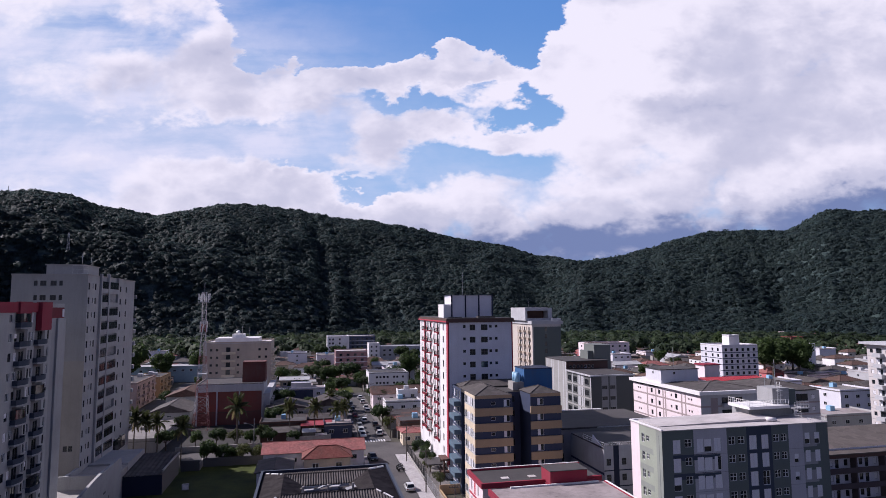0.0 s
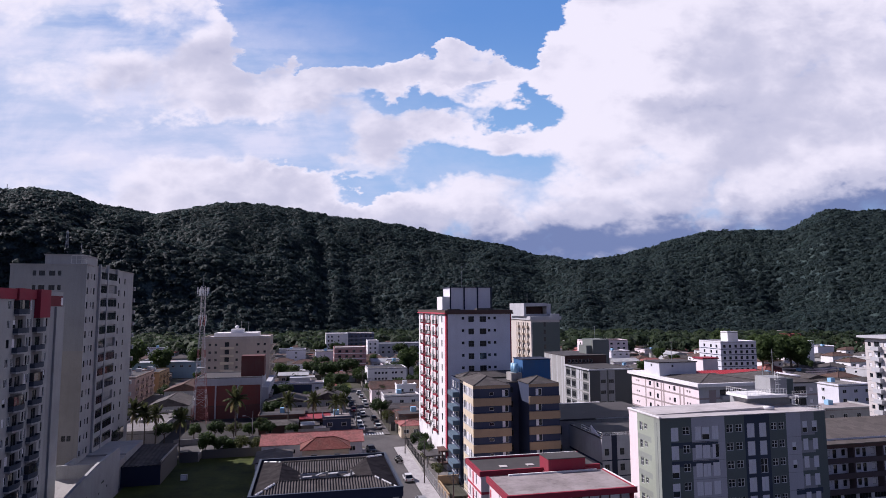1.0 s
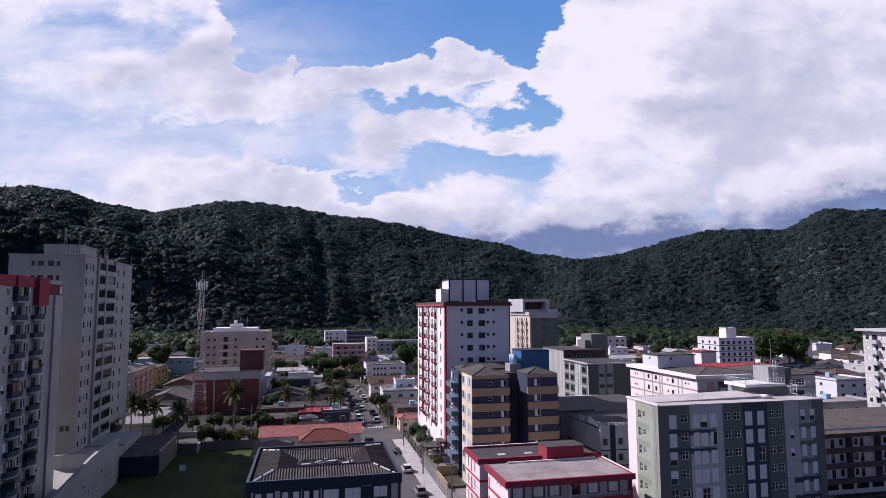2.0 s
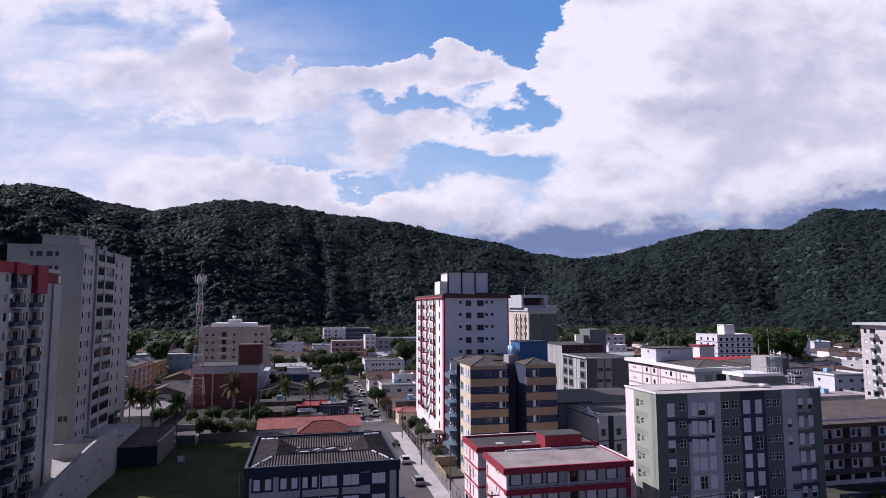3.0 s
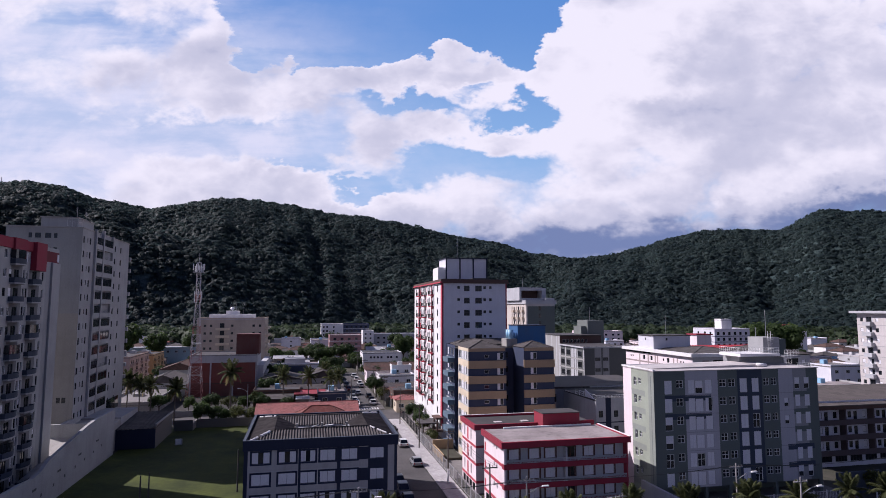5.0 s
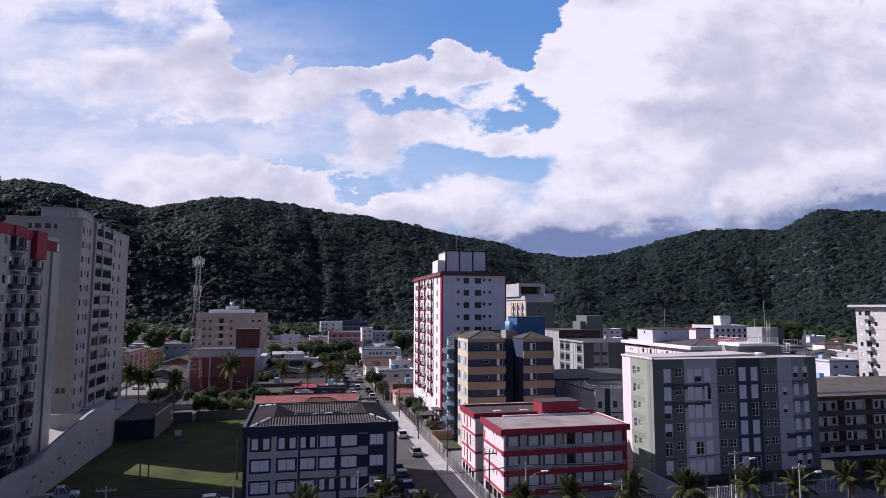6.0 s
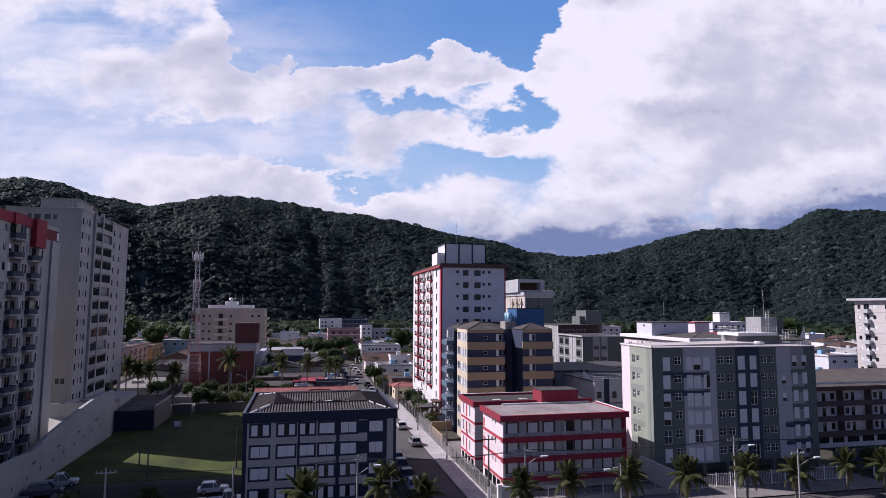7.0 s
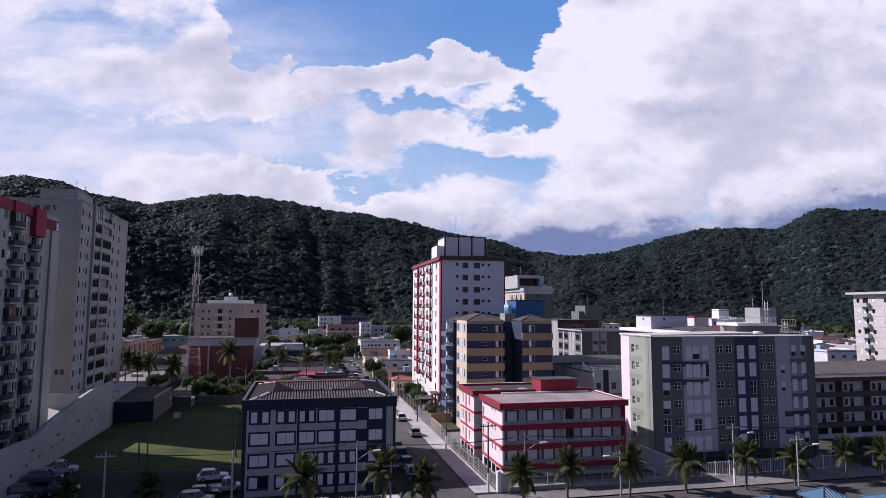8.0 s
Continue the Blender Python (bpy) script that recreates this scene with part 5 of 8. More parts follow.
def bay_balcony(t, x, yc, w, out, z, h, mat, glass=True):
    """A closed balcony bay on a wall that faces east."""
    b = slab("balcony", t, mat, x + 0.003, x + out, yc - w / 2, yc + w / 2, z, z + h * 0.4)
    if glass:
        attach("glazing", Geo().box(x + 0.003, x + out - 0.06, yc - w / 2 + 0.06, yc + w / 2 - 0.06, z + h * 0.4 + 0.003, z + h).mesh("glazing", GLASS), b)
        g = Geo()
        cuts = [-w / 2 + 0.02]
        for k in range(4):
            c = -w / 2 + 0.05 + (w - 0.1) * k / 3
            cuts += [c - 0.03, c + 0.03]
        cuts = sorted(set(cuts + [w / 2 - 0.02]))
        me = plate(cuts, [h * 0.4 + 0.003, h * 0.4 + 0.06, h - 0.06, h], lambda i, j, cc=cuts: j != 1 or (cc[i + 1] - cc[i]) < 0.1, 0.0, 0.045, "glazing_frame", DARKFRAME)
        attach("glazing_frame", me, b, m=Matrix(((0, 1, 0, x + out - 0.055), (1, 0, 0, yc), (0, 0, 1, z), (0, 0, 0, 1))))
    else:
        g = Geo()
        for zz in (0.15, 0.4, 0.65):
            g.bar((x + out - 0.05, yc - w / 2, z + h * 0.4 + zz), (x + out - 0.05, yc + w / 2, z + h * 0.4 + zz), 0.03)
        attach("railing", g.mesh("railing", DARKFRAME), b)


def grey_tower():
    t = thing("apartment_tower", -53, 156, 0, "tall pale grey apartment tower with dark glazed balconies", "apartment building")
    x0, x1, y0, y1, top = -60.3, -46.0, 140.4, 175.0, 44.9
    z = rows_of(42.6, 3.06, 14)
    wins = [(u, zz, w, 1.05, "slide" if w > 1 else "dark") for zz in (43.2, 40.2) for u, w in ((4.5, 0.65), (5.9, 1.15), (7.8, 1.15), (9.2, 0.65))] + [(11.5, 9.3, 0.75, 1.1, "four"), (12.5, 9.3, 0.75, 1.1, "four")]
    glazed(t, x0, y0, 1, 0, x1 - x0, 0, top, [DUNFRONT, SANDFRONT], wins, [(9.2, x1 - x0, 0, 27, 1)], frame_mat=DARKFRAME)
    # side to the lawn: u runs away from the sea
    D = y1 - y0
    side = []
    for k, zz in enumerate(z):
        side += [(0.95, zz, 0.8, 1.4, "dark"), (3.2, zz + 0.1, 0.4, 1.1, "dark"), (4.9, zz, 0.8, 1.4, "dark")]
        if k < 13:
            side += [(22.7, zz, 0.9, 1.4, "dark"), (27.3, zz, 0.9, 1.4, "dark")]
    areas = [(7.1, 20.2, 3, 43, 1)]
    glazed(t, x1, y0, 0, 1, D, 0, top, [DUNWALL, GREYWALL], side, areas, frame_mat=DARKFRAME)
    plain_sides(t, x0, x1, y0, y1, 0, top, [DUNWALL], "se")
    for k, zz in enumerate(z[:13]):
        bay_balcony(t, x1, y0 + 9.9, 3.9, 0.5, zz - 1.35, 2.7, DUNWALL)
        bay_balcony(t, x1, y0 + 16.0, 6.3, 0.55, zz - 1.35, 2.75, DUNWALL, k % 4 != 1)
    slab("pilaster", t, DUNWALL, x1 + 0.003, x1 + 0.5, y0 + 7.2, y0 + 7.9, 4, 45.6)
    slab("pilaster", t, DUNWALL, x1 + 0.003, x1 + 0.6, y0 + 11.95, y0 + 12.75, 4, 45.8)
    slab("pilaster", t, DUNWALL, x1 + 0.003, x1 + 0.5, y0 + 19.25, y0 + 20.2, 4, 45.2)
    slab("glass_band", t, GLASS, x1 + 0.003, x1 + 0.3, y0 + 17, y0 + 30.5, 3.4, 6.2)
    slab("cap", t, CONCRETE, x0 - 0.1, x1 + 0.15, y0 - 0.12, y1 + 0.1, top + 0.003, top + 0.25)
    slab("tank_room", t, DUNWALL, -54.0, -47.0, 140.5, 150, top + 0.255, 47.0)
    slab("tank_room_cap", t, CONCRETE, -54.2, -46.8, 140.3, 150.2, 47.003, 47.2)
    mast(t, -48.3, 143.5, 47.2, 2.6, 0.035)
    mast(t, -47.2, 145.5, 47.2, 1.8, 0.035)
    railing(t, -49, 140.4, -46.1, 140.4, top + 0.25, 1.8, WHITEPAINT, 0.9)
    for k in range(12):
        slab("balcony", t, DUNWALL, -46.5, -45.6, y1 + 0.003, y1 + 1.1, 40.5 - 3.06 * k, 41.5 - 3.06 * k)
    slab("plinth", t, DUNWALL, x0 + 0.05, x1 - 0.05, y0 + 0.05, y1 - 0.05, -1.75, -0.003)
    t.location, t.scale = (-53 * 0.955, 156 * 0.955, 1.4), (0.955, 0.955, 0.955)


grey_tower()


def round_balcony(t, x, yc, w, out, z, closed):
    """A dark bowed balcony on a wall that faces east: solid front, rail, and glazing where it is closed in."""
    def bow(o, k):
        return [(x + 0.003, yc - w / 2 * k)] + [(x + o * (0.62 + 0.38 * math.sin(math.pi * a / 8)), yc + k * w * (a / 8 - 0.5)) for a in range(9)] + [(x + 0.003, yc + w / 2 * k)]
    b = attach("balcony", Geo().prism(bow(out, 1.0), "z", z - 0.12, z + 0.12).mesh("balcony", DUNWALL), t)
    rim = bow(out - 0.03, 0.98)[1:-1]
    g = Geo()
    for p, q in zip(rim, rim[1:]):
        g.face([(*p, z + 0.123), (*q, z + 0.123), (*q, z + 0.86), (*p, z + 0.86)])
        g.bar((*p, z + 0.90), (*q, z + 0.90), 0.05)
    for p in (rim[0], rim[-1]):
        g.box(x + 0.003, p[0], p[1] - 0.05, p[1] + 0.05, z + 0.123, z + 0.88)
    attach("balcony_front", g.mesh("balcony_front", SLATE), b)
    if closed:
        g = Geo().prism(bow(out - 0.08, 0.95), "z", z + 0.96, z + 2.3)
        attach("glazing", g.mesh("glazing", GLASS), b)


def redtop_tower():
    t = thing("apartment_tower", -52, 108, 0, "white apartment tower with red crown and dark balconies", "apartment building")
    x0, x1, y0, y1, top = -62.0, -44.5, 88.0, 124.5, 38.9
    z = rows_of(36.5, 2.95, 13)
    D = y1 - y0
    side = []
    for k, zz in enumerate(z):
        for c, (u, w, h) in enumerate(((4.0, 1.0, 1.3), (6.2, 1.0, 1.3), (10.6, 0.9, 1.3), (12.4, 0.9, 1.3), (16.3, 0.95, 1.3), (18.1, 0.95, 1.3), (22.75, 0.6, 1.5), (23.75, 0.6, 1.5), (29.9, 0.6, 1.5), (34.9, 0.8, 1.5))):
            if zz > 34.5 and u > 29:
                continue
            side.append((u, zz, w, h, ("blind", "shutter", "half")[(k + c) % 3] if (3 * k + 5 * c) % 7 in (0, 3) else "slide" if w > 0.9 else "dark", ALU if (k + c) % 3 else DARKFRAME))
        for u in (20.1, 26.6):
            side.append((u, zz - 0.35, 1.7, 2.1, "slide", DARKFRAME))
    # balcony recesses are not cut in: their shade is put into dark grey strips
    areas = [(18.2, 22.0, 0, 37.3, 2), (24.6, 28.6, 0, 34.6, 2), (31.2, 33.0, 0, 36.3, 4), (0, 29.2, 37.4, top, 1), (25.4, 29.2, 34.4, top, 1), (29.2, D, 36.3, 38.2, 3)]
    F = glazed(t, x1, y0, 0, 1, D, 0, top, [DUNWALL, RED, paint("recess shade grey", (0.15, 0.15, 0.16), dirt=0.3), paint("deep red paint", (0.15, 0.018, 0.028), dirt=0.2), GREYWALL], side, areas)
    plain_sides(t, x0, x1, y0, y1, 0, top - 0.6, [DUNWALL], "e")
    for k, zz in enumerate(z):
        round_balcony(t, x1, y0 + 19.6, 3.7, 1.25, zz - 1.55, k % 5 == 0)
        if k:
            round_balcony(t, x1, y0 + 26.2, 3.6, 1.15, zz - 1.55, k in (4, 9))
    slab("crown", t, RED, x1 + 0.003, x1 + 0.3, y0, y0 + 17.8, 37.4, top + 0.1, "red painted crown")
    slab("crown", t, RED, x1 + 0.003, x1 + 0.6, y0 + 17.81, y0 + 21.8, 37.2, top + 0.2)
    slab("crown", t, RED, x1 + 0.003, x1 + 0.3, y0 + 21.81, y0 + 24.8, 37.5, top + 0.1)
    slab("crown", t, RED, x1 + 0.003, x1 + 0.9, y0 + 24.81, y0 + 28.8, 34.4, top + 0.2)
    slab("corner_window", t, SHUTTER, x1 + 0.003, x1 + 0.06, y1 - 0.9, y1 - 0.1, 36.5, 37.9)
    slab("pilaster", t, DUNWALL, x1 + 0.003, x1 + 0.35, y0 + 33.05, y1, 0.5, 36.25)
    slab("roof", t, SLABROOF, x0 + 0.1, x1 - 0.2, y0 + 0.2, y1 - 0.1, top - 0.59, top - 0.4)
    slab("plinth", t, DUNWALL, x0 + 0.05, x1 - 0.05, y0 + 0.05, y1 - 0.05, -1.75, -0.003)
    t.location, t.scale = (-52 * 0.945, 108 * 0.945, 1.65), (0.945, 0.945, 0.945)


redtop_tower()


def ramp_wall():
    t = thing("retaining_wall", -36, 108, 0, "pale rendered retaining wall rising in a curve beside a lawn", "wall", kind="structure")
    prof = [(80, -2.0), (132, -0.3), (132, 8.4), (127, 8.3), (121, 8.25), (117.5, 8.0), (114, 7.6), (110, 7.05), (107, 6.7), (104, 6.3), (101, 5.9), (98.5, 5.0), (96, 4.7), (92, 5.0), (80, 5.2)]
    attach("wall", Geo().prism(prof, "x", -36.3, -35.7).mesh("wall", DUNWALL), t)
    g = Geo()
    top = prof[2:]
    for p, q in zip(top, top[1:]):
        g.bar((-36.0, p[0], p[1] + 0.03), (-36.0, q[0], q[1] + 0.03), 0.36, 4)
    attach("coping", g.mesh("coping", DUNWALL), t)
    for k in range(9):
        y, z = 90 + 4.3 * k, 1.4 + 0.22 * k
        slab("vent", t, DARKFRAME, -35.695, -35.66, y, y + 0.35, z, z + 0.4)
        if k % 2:
            slab("vent", t, DARKFRAME, -35.695, -35.66, y + 1.5, y + 2.7, z + 1.6, z + 1.9)
    # ramp and podium behind it
    ramp = thing("podium", -41, 112, 0, "pale concrete car ramp and podium at the foot of the towers", "podium", kind="structure")
    g = Geo().prism([(84, 0), (138.8, 0), (138.8, 5.6), (125, 5.0), (118, 3.4), (104, 1.4), (84, 0.6)], "x", -44.4, -36.4)
    attach("ramp", g.mesh("ramp", CONCRETE), ramp)
    slab("podium_deck", ramp, DUNWALL, -45.9, -36.4, 139.0, 152, 0, 5.9)
    slab("podium_wall", ramp, DUNWALL, -44.4, -37.0, 124.6, 125.0, 4.0, 7.3)
    slab("low_wall", ramp, DUNWALL, -44.4, -43.9, 126, 138, 5.0, 6.6)


ramp_wall()


def dark_shed():
    t = thing("shed", -33.5, 143, 0, "dark lean-to shed with a grey corrugated sheet roof", "shed")
    x0, x1, y0, y1 = -38.0, -29.0, 135.6, 151.5
    facade(t, x0, y0, 1, 0, x1 - x0, 0, 3.9, [NAVY])
    facade(t, x1, y0, 0, 1, y1 - y0, 0, 4.6, [paint("bare dark blockwork", (0.12, 0.115, 0.11), dirt=0.6)])
    plain_sides(t, x0, x1, y0, y1, 0, 3.9, [NAVY], "se")
    ribbed_roof(t, x0 - 0.2, x1 + 0.05, y0 - 0.3, y1, 4.05, 5.0, OLDSHEET, "y", 0.9, 0.06)
    slab("ridge_wall", t, CONCRETE, x1 - 0.1, x1 + 0.2, y0, y1, 4.603, 4.9)


dark_shed()


def garden_walls():
    for x0, x1, y0, y1, h, lab in ((-24.5, -8, 156.2, 156.6, 2.0, "dark overgrown boundary wall along a street"), (-8.2, -7.9, 106, 156, 2.2, "dark boundary wall beside a lawn"), (-28.8, -24.8, 153, 153.3, 2.4, "grey block wall beside a shed"),
                                   (-25, -24.7, 153.3, 160, 1.6, "grey block wall at a street corner"), (-34, -9, 172.3, 172.6, 1.5, "pale front wall of a hall")):
        t = thing("garden_wall", (x0 + x1) / 2, (y0 + y1) / 2, 0, lab, "wall", kind="structure")
        slab("wall", t, CONCRETE if h < 2 else paint("sooty render", (0.11, 0.105, 0.095), dirt=0.5), x0, x1, y0, y1, 0, h)
    t = thing("utility_cabinet", -25.0, 138, 0, "small grey metal utility cabinet on the grass", "cabinet")
    slab("body", t, LIGHTGREY, -25.6, -24.3, 137.6, 138.3, 0.05, 1.2)
    slab("door", t, WHITEPAINT, -25.45, -24.45, 137.56, 137.595, 0.2, 1.05)


garden_walls()

def pale_deck():
    t = thing("warehouse", -45, 187, 0, "low warehouse with a broad stained pale flat roof", "warehouse")
    plain_sides(t, -50.5, -38.5, 174, 206, 0, 3.0, [CONCRETE])
    flat_roof(t, LOT, -50.5, -38.5, 174, 206, 3.21, 0.7, CONCRETE)
    slab("roof_hatch", t, CONCRETE, -47, -44.5, 190, 193, 3.22, 4.0)


pale_deck()

# ---- lattice mast ----


def lattice_mast():
    t = thing("telecom_mast", -33.0, 204, 0, "tall red and white steel lattice telecom mast with antennas", "mast")
    H = 42.6
    n = 17
    WHITESTEEL = plain("white mast paint", (0.55, 0.52, 0.52), 0.5)
    REDSTEEL = plain("red mast paint", (0.34, 0.13, 0.12), 0.5)

    def half(z):
        return 2.35 - 1.75 * min(1, z / 30.0) ** 0.85

    for k in range(n):
        z0, z1 = H * k / n, H * (k + 1) / n
        a, b = half(z0), half(z1)
        m = REDSTEEL if k in (0, 1, 4, 5, 8, 12) else WHITESTEEL
        g = Geo()
        c0 = [(-33 + sx * a, 204 + sy * a, z0) for sx, sy in ((-1, -1), (1, -1), (1, 1), (-1, 1))]
        c1 = [(-33 + sx * b, 204 + sy * b, z1) for sx, sy in ((-1, -1), (1, -1), (1, 1), (-1, 1))]
        for i in range(4):
            j = (i + 1) % 4
            g.bar(c0[i], c1[i], 0.075)
            g.bar(c0[i], c1[j], 0.032)
            g.bar(c0[j], c1[i], 0.032)
            g.bar(c1[i], c1[j], 0.045)
        attach("mast_section", g.mesh("mast_section", m), t, "red section" if m is REDSTEEL else "white section")
    for z, r, w in ((41.2, 1.7, 0.28), (40.6, 1.2, 0.26), (32.5, 1.1, 0.26), (31, 1.05, 0.26)):
        for i in range(5):
            an = 2 * math.pi * i / 5 + z
            x, y = -33 + r * math.cos(an), 204 + r * math.sin(an)
            g = Geo().box(x - w / 2, x + w / 2, y - 0.12, y + 0.12, z - 1.0, z + 1.0)
            g.bar((-33, 204, z), (x, y, z), 0.04)
            attach("antenna", g.mesh("antenna", WHITEPAINT), t)
    slab("platform", t, STEEL, -34.6, -31.4, 202.4, 205.6, 39.4, 39.55)
    railing(t, -34.6, 202.4, -31.4, 202.4, 39.55, 1.0, STEEL)
    slab("platform", t, STEEL, -34.2, -31.8, 202.8, 205.2, 17.0, 17.12)
    mast(t, -33, 204, H, 3.0, 0.05)


lattice_mast()


def hill_pylon(x, y, top, h, label):
    """A slender steel lattice pylon on a wooded slope."""
    t = thing("pylon", x, y, top - h, label, "pylon", "pylons on the hills")
    n, corners = 6, ((-1, -1), (1, -1), (1, 1), (-1, 1))
    for k in range(n):
        a, b = (2.3 * h / 50 * (1 - 0.82 * q / n) for q in (k, k + 1))
        z0, z1 = (top - h + h * q / n for q in (k, k + 1))
        g = Geo()
        for i in range(4):
            p, q = corners[i], corners[(i + 1) % 4]
            g.bar((x + a * p[0], y + a * p[1], z0), (x + b * p[0], y + b * p[1], z1), 0.16)
            g.bar((x + a * p[0], y + a * p[1], z0), (x + b * q[0], y + b * q[1], z1), 0.09)
            g.bar((x + b * p[0], y + b * p[1], z1), (x + b * q[0], y + b * q[1], z1), 0.09)
        attach("mast_section", g.mesh("mast_section", STEEL), t)


hill_pylon(-268.9, 753.5, 124.6, 62.0, "grey steel lattice pylon among trees on the slope")
hill_pylon(-500.3, 1134.6, 245.5, 22.0, "small steel lattice pylon on the crest of a hill")


# ---- brick-red hall and the beige block behind it ----


def red_hall():
    t = thing("hall", -26, 217, 0, "brick red hall with pale concrete frame", "hall")
    x0, x1, y0, y1, top = -35.6, -14.9, 210.0, 228, 12.7
    areas = [(0, 21, 10.6, 12.8, 1)] + [(u, u + 0.45, 0, 12.7, 1) for u in (0.0, 6.1, 13.0, 20.2)] + [(0, 21, 3.9, 4.2, 2), (0, 21, 0, 3.9, 3)]
    facade(t, x0, y0, 1, 0, x1 - x0, 0, top, [BRICKRED, LIGHTGREY, BROWN, paint("dark brick red", (0.15, 0.05, 0.042), dirt=0.4)], (), areas)
    plain_sides(t, x0, x1, y0, y1, 0, top, [LIGHTGREY], "s")
    for u in (0.0, 6.1, 13.0, 20.2):
        slab("pier", t, LIGHTGREY, x0 + u, x0 + u + 0.45, y0 - 0.25, y0 - 0.003, 0, 10.6)
    slab("band", t, LIGHTGREY, x0 - 0.1, x1 + 0.1, y0 - 0.3, y0 - 0.003, 10.603, 12.8)
    flat_roof(t, SLABROOF, x0, x1, y0, y1, top + 0.21, 0.3, CONCRETE)
    slab("tank_room", t, paint("sooty brick red", (0.115, 0.036, 0.032), dirt=0.45), -22.0, -14.6, 214, 221, top + 0.22, 19.6, "brick red roof room")
    slab("side_wing", t, LIGHTGREY, x1 + 0.01, x1 + 2.0, y0 + 1, y1 + 20, 0, 9.5)
    for k in range(6):
        slab("balcony", t, CONCRETE, x1 + 2.003, x1 + 2.9, y0 + 3 + 5 * k, y0 + 5.5 + 5 * k, 6.0, 6.9)
        slab("balcony", t, CONCRETE, x1 + 2.003, x1 + 2.9, y0 + 3 + 5 * k, y0 + 5.5 + 5 * k, 3.0, 3.9)


red_hall()


def generic_block(name, label, x0, x1, y0, y1, top, wall, rows, cols, lcols=(), w=1.1, h=1.2, band=None, roof=None, style="dark", lstyle="dark", parapet=0.5, rcols=(), z0=0.0, cat="apartment building", fm=None):
    """A plain block: windows in rows and columns on the front, and where asked on the sunny (lcols) and the shaded side (rcols)."""
    t = thing(name, (x0 + x1) / 2, (y0 + y1) / 2, z0, label, cat)
    mats = [wall, band or wall]
    bands = [(0, 999, z - h / 2 - 0.75, z - h / 2 - 0.4, 1) for z in rows] if band else ()
    fm = fm or DARKFRAME
    glazed(t, x0, y0, 1, 0, x1 - x0, z0, top, mats, [(c, z, w, h, style) for z in rows for c in cols], bands, frame_mat=fm)
    if lcols:
        glazed(t, x0, y1, 0, -1, y1 - y0, z0, top, mats, [(y1 - y0 - c, z, w, h, lstyle) for z in rows for c in lcols], bands, frame_mat=fm)
    if rcols:
        glazed(t, x1, y0, 0, 1, y1 - y0, z0, top, mats, [(c, z, w, h, lstyle) for z in rows for c in rcols], bands, frame_mat=fm)
    plain_sides(t, x0, x1, y0, y1, z0, top, [wall], "s" + ("w" if lcols else "") + ("e" if rcols else ""))
    flat_roof(t, roof or SLABROOF, x0, x1, y0, y1, top + 0.205, parapet, wall)
    return t


def beige_block():
    z = rows_of(21.4, 2.9, 7)
    t = generic_block("apartment_block", "beige apartment block with small windows and side balconies", -40.5, -15.2, 250, 272, 23.8, BEIGE, z, (3.0, 5.2, 13.0, 21.0, 23.4), w=0.9, h=0.9, roof=PALEROOF)
    for zz in z:
        b = slab("balcony", t, CREAM, -33.5, -28.5, 249.0, 249.99, zz - 1.7, zz - 0.8)
        slab("door", t, GLASS, -32.0, -30.4, 249.9, 249.985, zz - 0.75, zz + 1.0)
    for zz in z:
        for k in range(3):
            slab("balcony", t, CREAM, -15.19, -14.0, 252 + 6.5 * k, 255.5 + 6.5 * k, zz - 1.5, zz - 0.6)
    slab("penthouse", t, WHITE, -36.5, -20, 253, 266, 24.02, 25.8)
    slab("penthouse", t, WHITE, -30.5, -26, 255, 262, 25.81, 27.2)
    for dx in (-29, -26.8, -24):
        mast(t, dx, 257, 25.8, 4.5, 0.05)
    g = Geo().bar((-28.2, 255.5, 27.2), (-28.2, 255.5, 28.1), 0.08, 6)
    g.bar((-28.2, 255.3, 28.1), (-28.2, 255.0, 28.3), 0.8, 12, r2=0.3)
    attach("dish", g.mesh("dish", WHITEPAINT), t)


beige_block()


# ---- towers and blocks on the far right-hand side of the street ----


